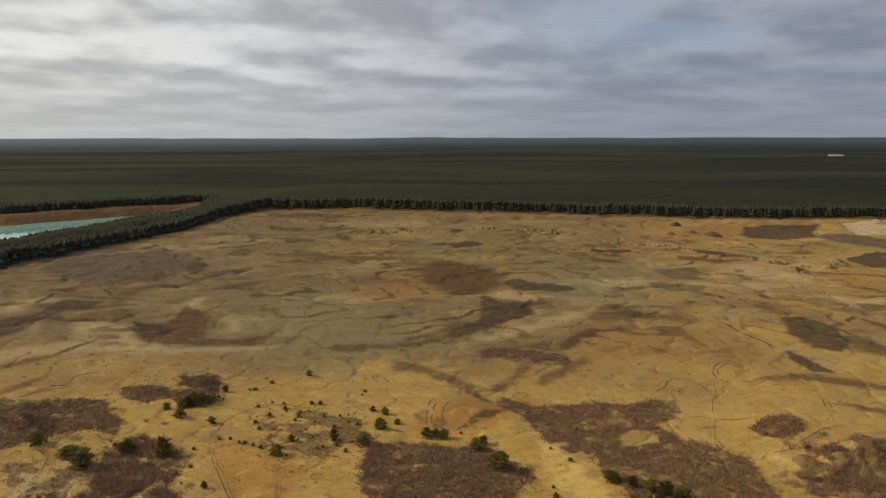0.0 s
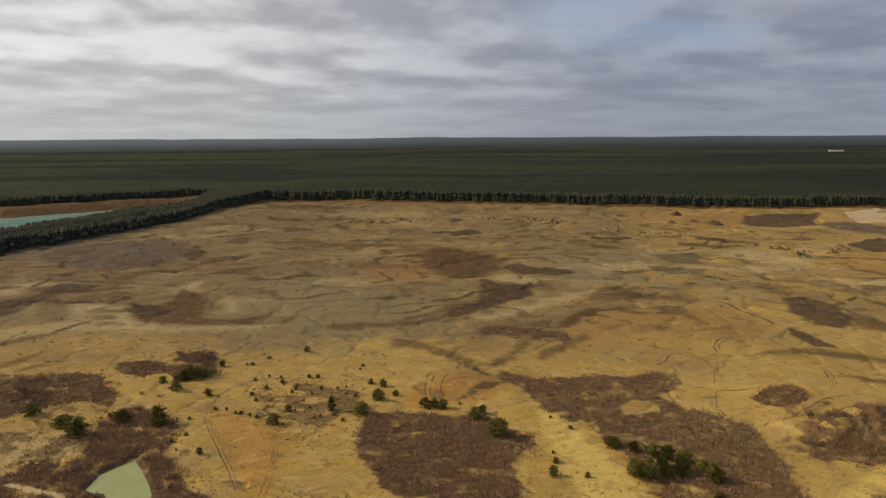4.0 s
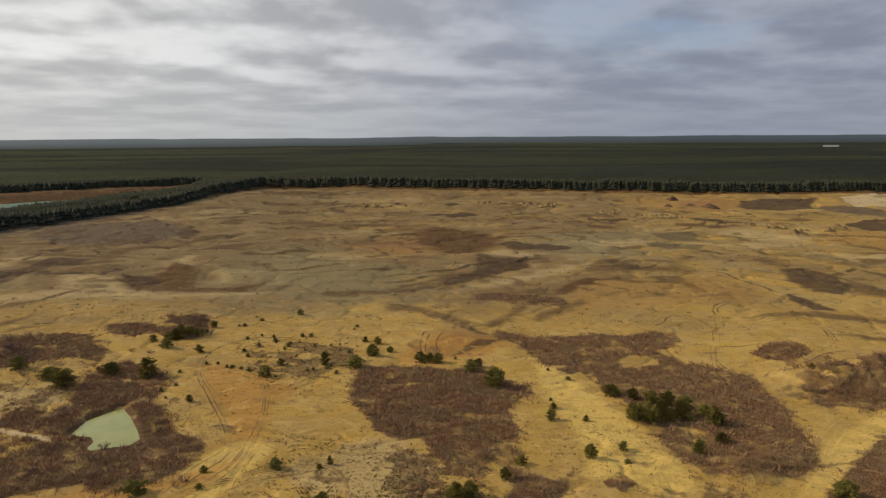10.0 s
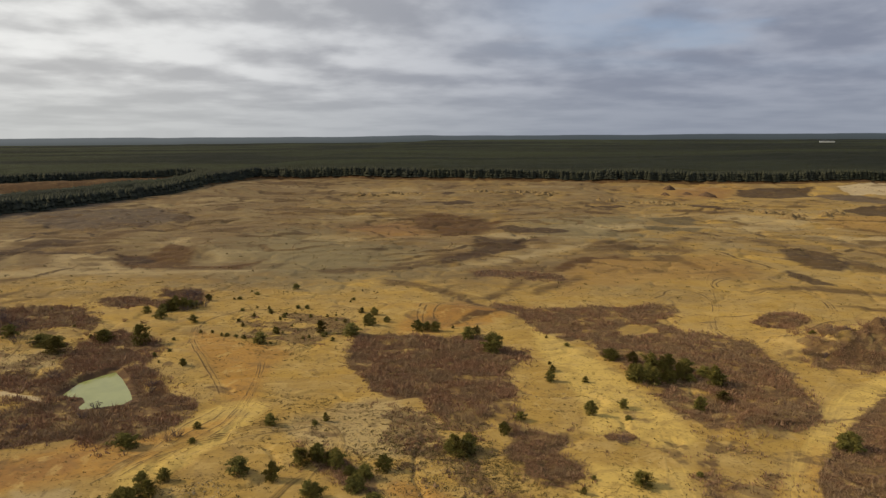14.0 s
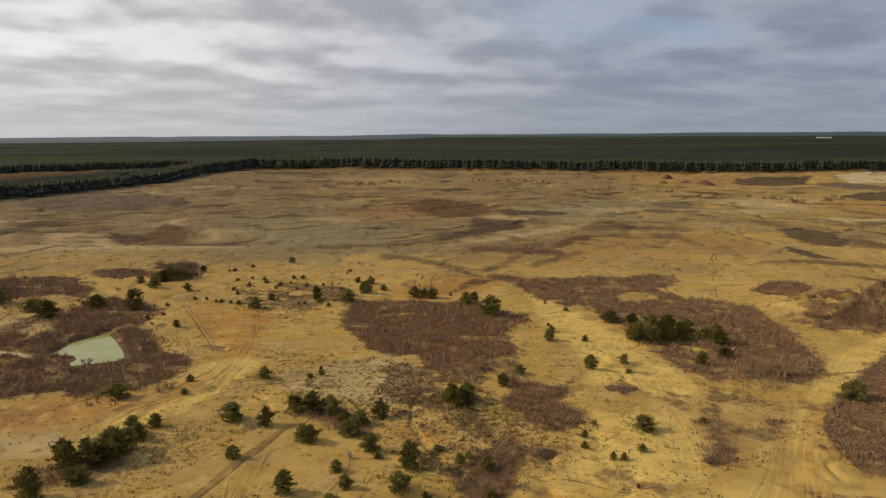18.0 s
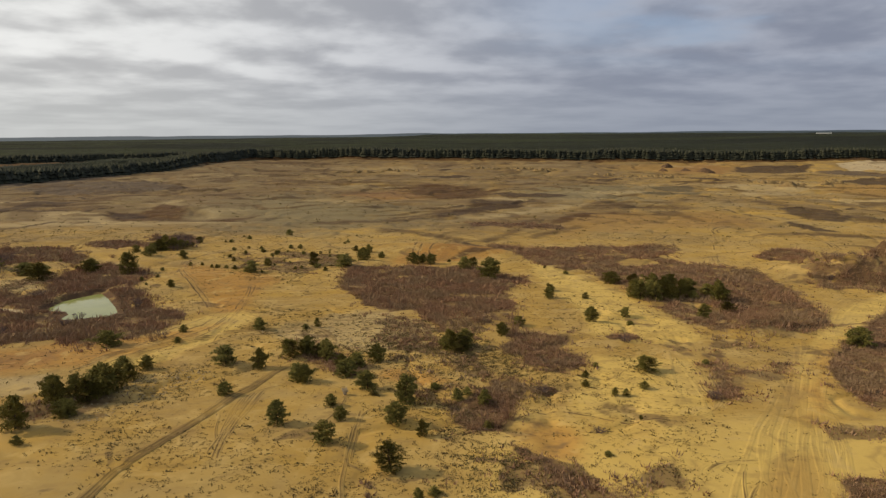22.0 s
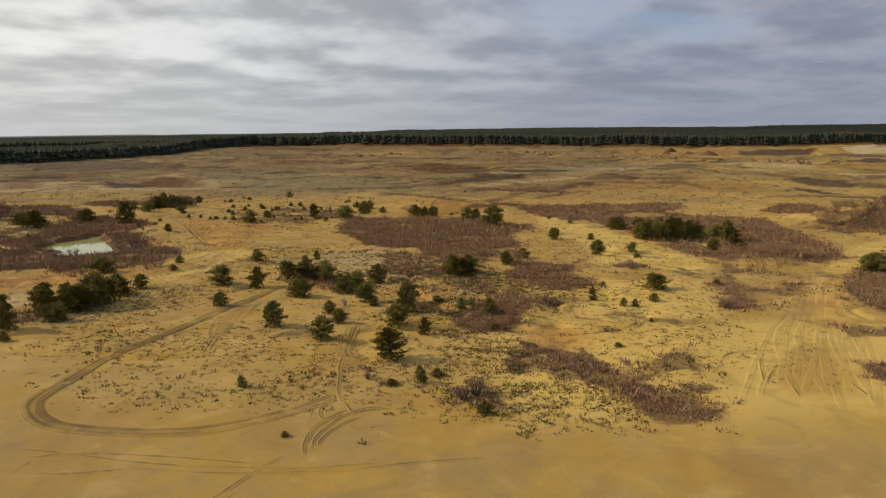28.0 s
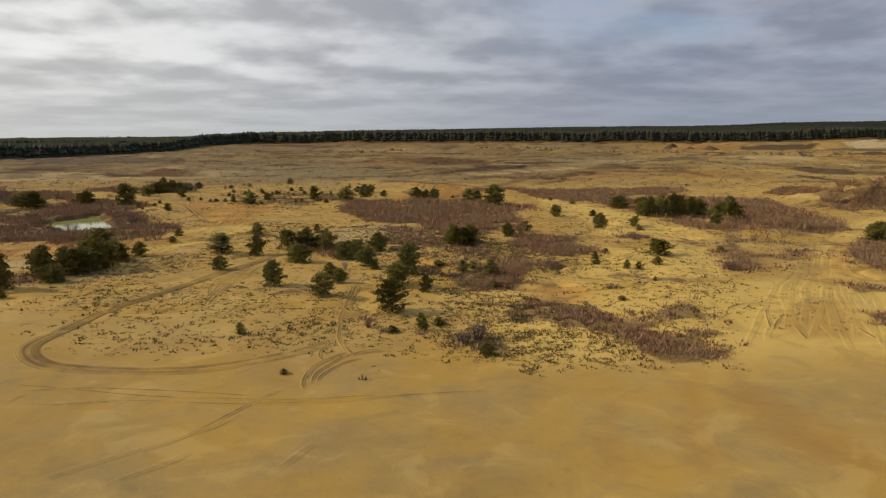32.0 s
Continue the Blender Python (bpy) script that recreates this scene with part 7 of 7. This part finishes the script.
def heap_mesh(name, seed, sharp=1.0, lobes=0.25):
    """A tipped heap, one metre high and about two wide, with a slumped foot."""
    g = random.Random(seed)
    bm = bmesh.new()
    rings, segs = 7, 18
    ph = [g.uniform(0, 6.3) for _ in range(4)]
    rows = []
    for r in range(rings + 1):
        u = r / rings
        z = (1 - u) ** sharp - 0.12 * u
        row = []
        for s in range(segs):
            a = s * math.tau / segs
            w = 1 + lobes * (math.sin(2 * a + ph[0]) * 0.6 + math.sin(3 * a + ph[1]) * 0.5 + 0.3 * math.sin(7 * a + ph[2]) * u)
            row.append(bm.verts.new((u * w * math.cos(a) + 0.15 * (1 - u), u * w * math.sin(a), z + g.gauss(0, 0.025) * (1 if 0 < r < rings else 0))))
        rows.append(row)
    for r in range(1, rings):
        for s in range(segs):
            bm.faces.new((rows[r][s], rows[r + 1][s], rows[r + 1][(s + 1) % segs], rows[r][(s + 1) % segs]))
    top = bm.verts.new((0.15, 0, 1))
    for s in range(segs):
        bm.faces.new((rows[1][s], rows[1][(s + 1) % segs], top))
    for v in rows[0]:
        bm.verts.remove(v)
    me = bpy.data.meshes.new(name)
    bm.to_mesh(me)
    bm.free()
    me.polygons.foreach_set("use_smooth", [True] * len(me.polygons))
    return me


def heap_material(name, c0, c1):
    m, n, b = material(name, 0.95, 0.1)
    p = place_of(n)
    n.link(n.mix(n.step(n.noise(p, 0.5, 5.0, 0.6), 0.35, 0.65), c0, c1), b.inputs["Base Color"])
    bump(n, b, n.noise(p, 0.9, 5.0, 0.6), 0.8, 0.5)
    return m


HEAP_SAND = heap_material("tipped_yellow_sand", (0.16, 0.105, 0.047), (0.26, 0.18, 0.075))
HEAP_SPOIL = heap_material("dark_spoil", (0.085, 0.052, 0.03), (0.14, 0.085, 0.045))
HEAPS = []
for i in range(5):
    me = heap_mesh("sand_mound", 60 + i, 0.9)
    me.materials.append(HEAP_SAND)
    HEAPS.append(me)


def heap_row(x0, y0, x1, y1, count, tall, seed):
    g = random.Random(seed)
    for i in range(count):
        u = (i + g.uniform(0.2, 0.8)) / count
        x, y = x0 + (x1 - x0) * u + g.gauss(0, 1.0), y0 + (y1 - y0) * u + g.gauss(0, 6.0)
        h = tall * g.uniform(0.55, 1.25)
        ob = new("sand_mound", HEAPS[g.randrange(5)])
        ob.matrix_world = pose(x, y, at(x, y), 0, 0, g.uniform(0, 360)) @ Matrix.Diagonal((h * g.uniform(0.8, 1.3), h * g.uniform(1.3, 2.6), h, 1))
        tagged(ob, "yellow sand mound tipped in a row on the pit floor", "sand mound", "tipped sand mounds")


heap_row(-148, 827, -63, 834, 20, 2.4, 1)
heap_row(-16, 849, 94, 831, 42, 2.5, 2)
heap_row(129, 770, 210, 729, 26, 2.2, 3)
heap_row(244, 677, 285, 638, 14, 2.8, 4)
heap_row(257, 620, 274, 616, 7, 3.4, 5)
heap_row(295, 621, 328, 669, 12, 3.2, 6)
heap_row(244, 696, 313, 696, 6, 1.2, 7)

for i, (x, y, w, h) in enumerate(((242, 921, 7, 7.0), (246, 855, 10, 7.5), (265, 842, 10, 8.0), (216, 835, 6, 4.5))):
    me = heap_mesh("spoil_heap", 90 + i, 0.62, 0.35)
    me.materials.append(HEAP_SPOIL)
    ob = new("spoil_heap", me)
    ob.matrix_world = pose(x, y, at(x, y), 0, 0, 70 * i) @ Matrix.Diagonal((w, w * 0.9, h * 0.72, 1))
    tagged(ob, "dark brown spoil heap with a slumped foot", "spoil heap", "spoil heaps at the far edge")


def box(name, lo, hi, mat, parent):
    bm = bmesh.new()
    bmesh.ops.create_cube(bm, size=1)
    for v in bm.verts:
        v.co = Vector([(a + b) / 2 + (b - a) * c for a, b, c in zip(lo, hi, v.co)])
    bmesh.ops.bevel(bm, geom=bm.edges[:], offset=0.08, segments=1, affect="EDGES")
    me = bpy.data.meshes.new(name)
    bm.to_mesh(me)
    bm.free()
    return part(name, me, mat, parent)


def plain(name, colour, roughness=0.6):
    m, n, b = material(name, roughness, 0.3)
    n.link(n.mix(n.step(n.noise(place_of(n), 0.4, 4.0), 0.3, 0.7), colour, tuple(v * 0.85 for v in colour)), b.inputs["Base Color"])
    return m


WHITE_METAL = plain("white_sheet_metal", (0.6, 0.59, 0.55))
GREY_METAL = plain("grey_roof_metal", (0.45, 0.46, 0.46))
hall = new("industrial_hall")
hall.matrix_world = pose(1560, 3330, at(1560, 3330), 0, 0, -22)
box("wall", (-30, -14, -0.5), (30, 14, 17.0), WHITE_METAL, hall)
box("roof", (-31, -15, 17.0), (31, 15, 18.2), GREY_METAL, hall)
for i in range(4):
    box("gate", (-27 + 15 * i, -14.25, 0), (-20 + 15 * i, -13.98, 8), GREY_METAL, hall)
tagged(hall, "long white industrial hall standing alone in the forest", "building")
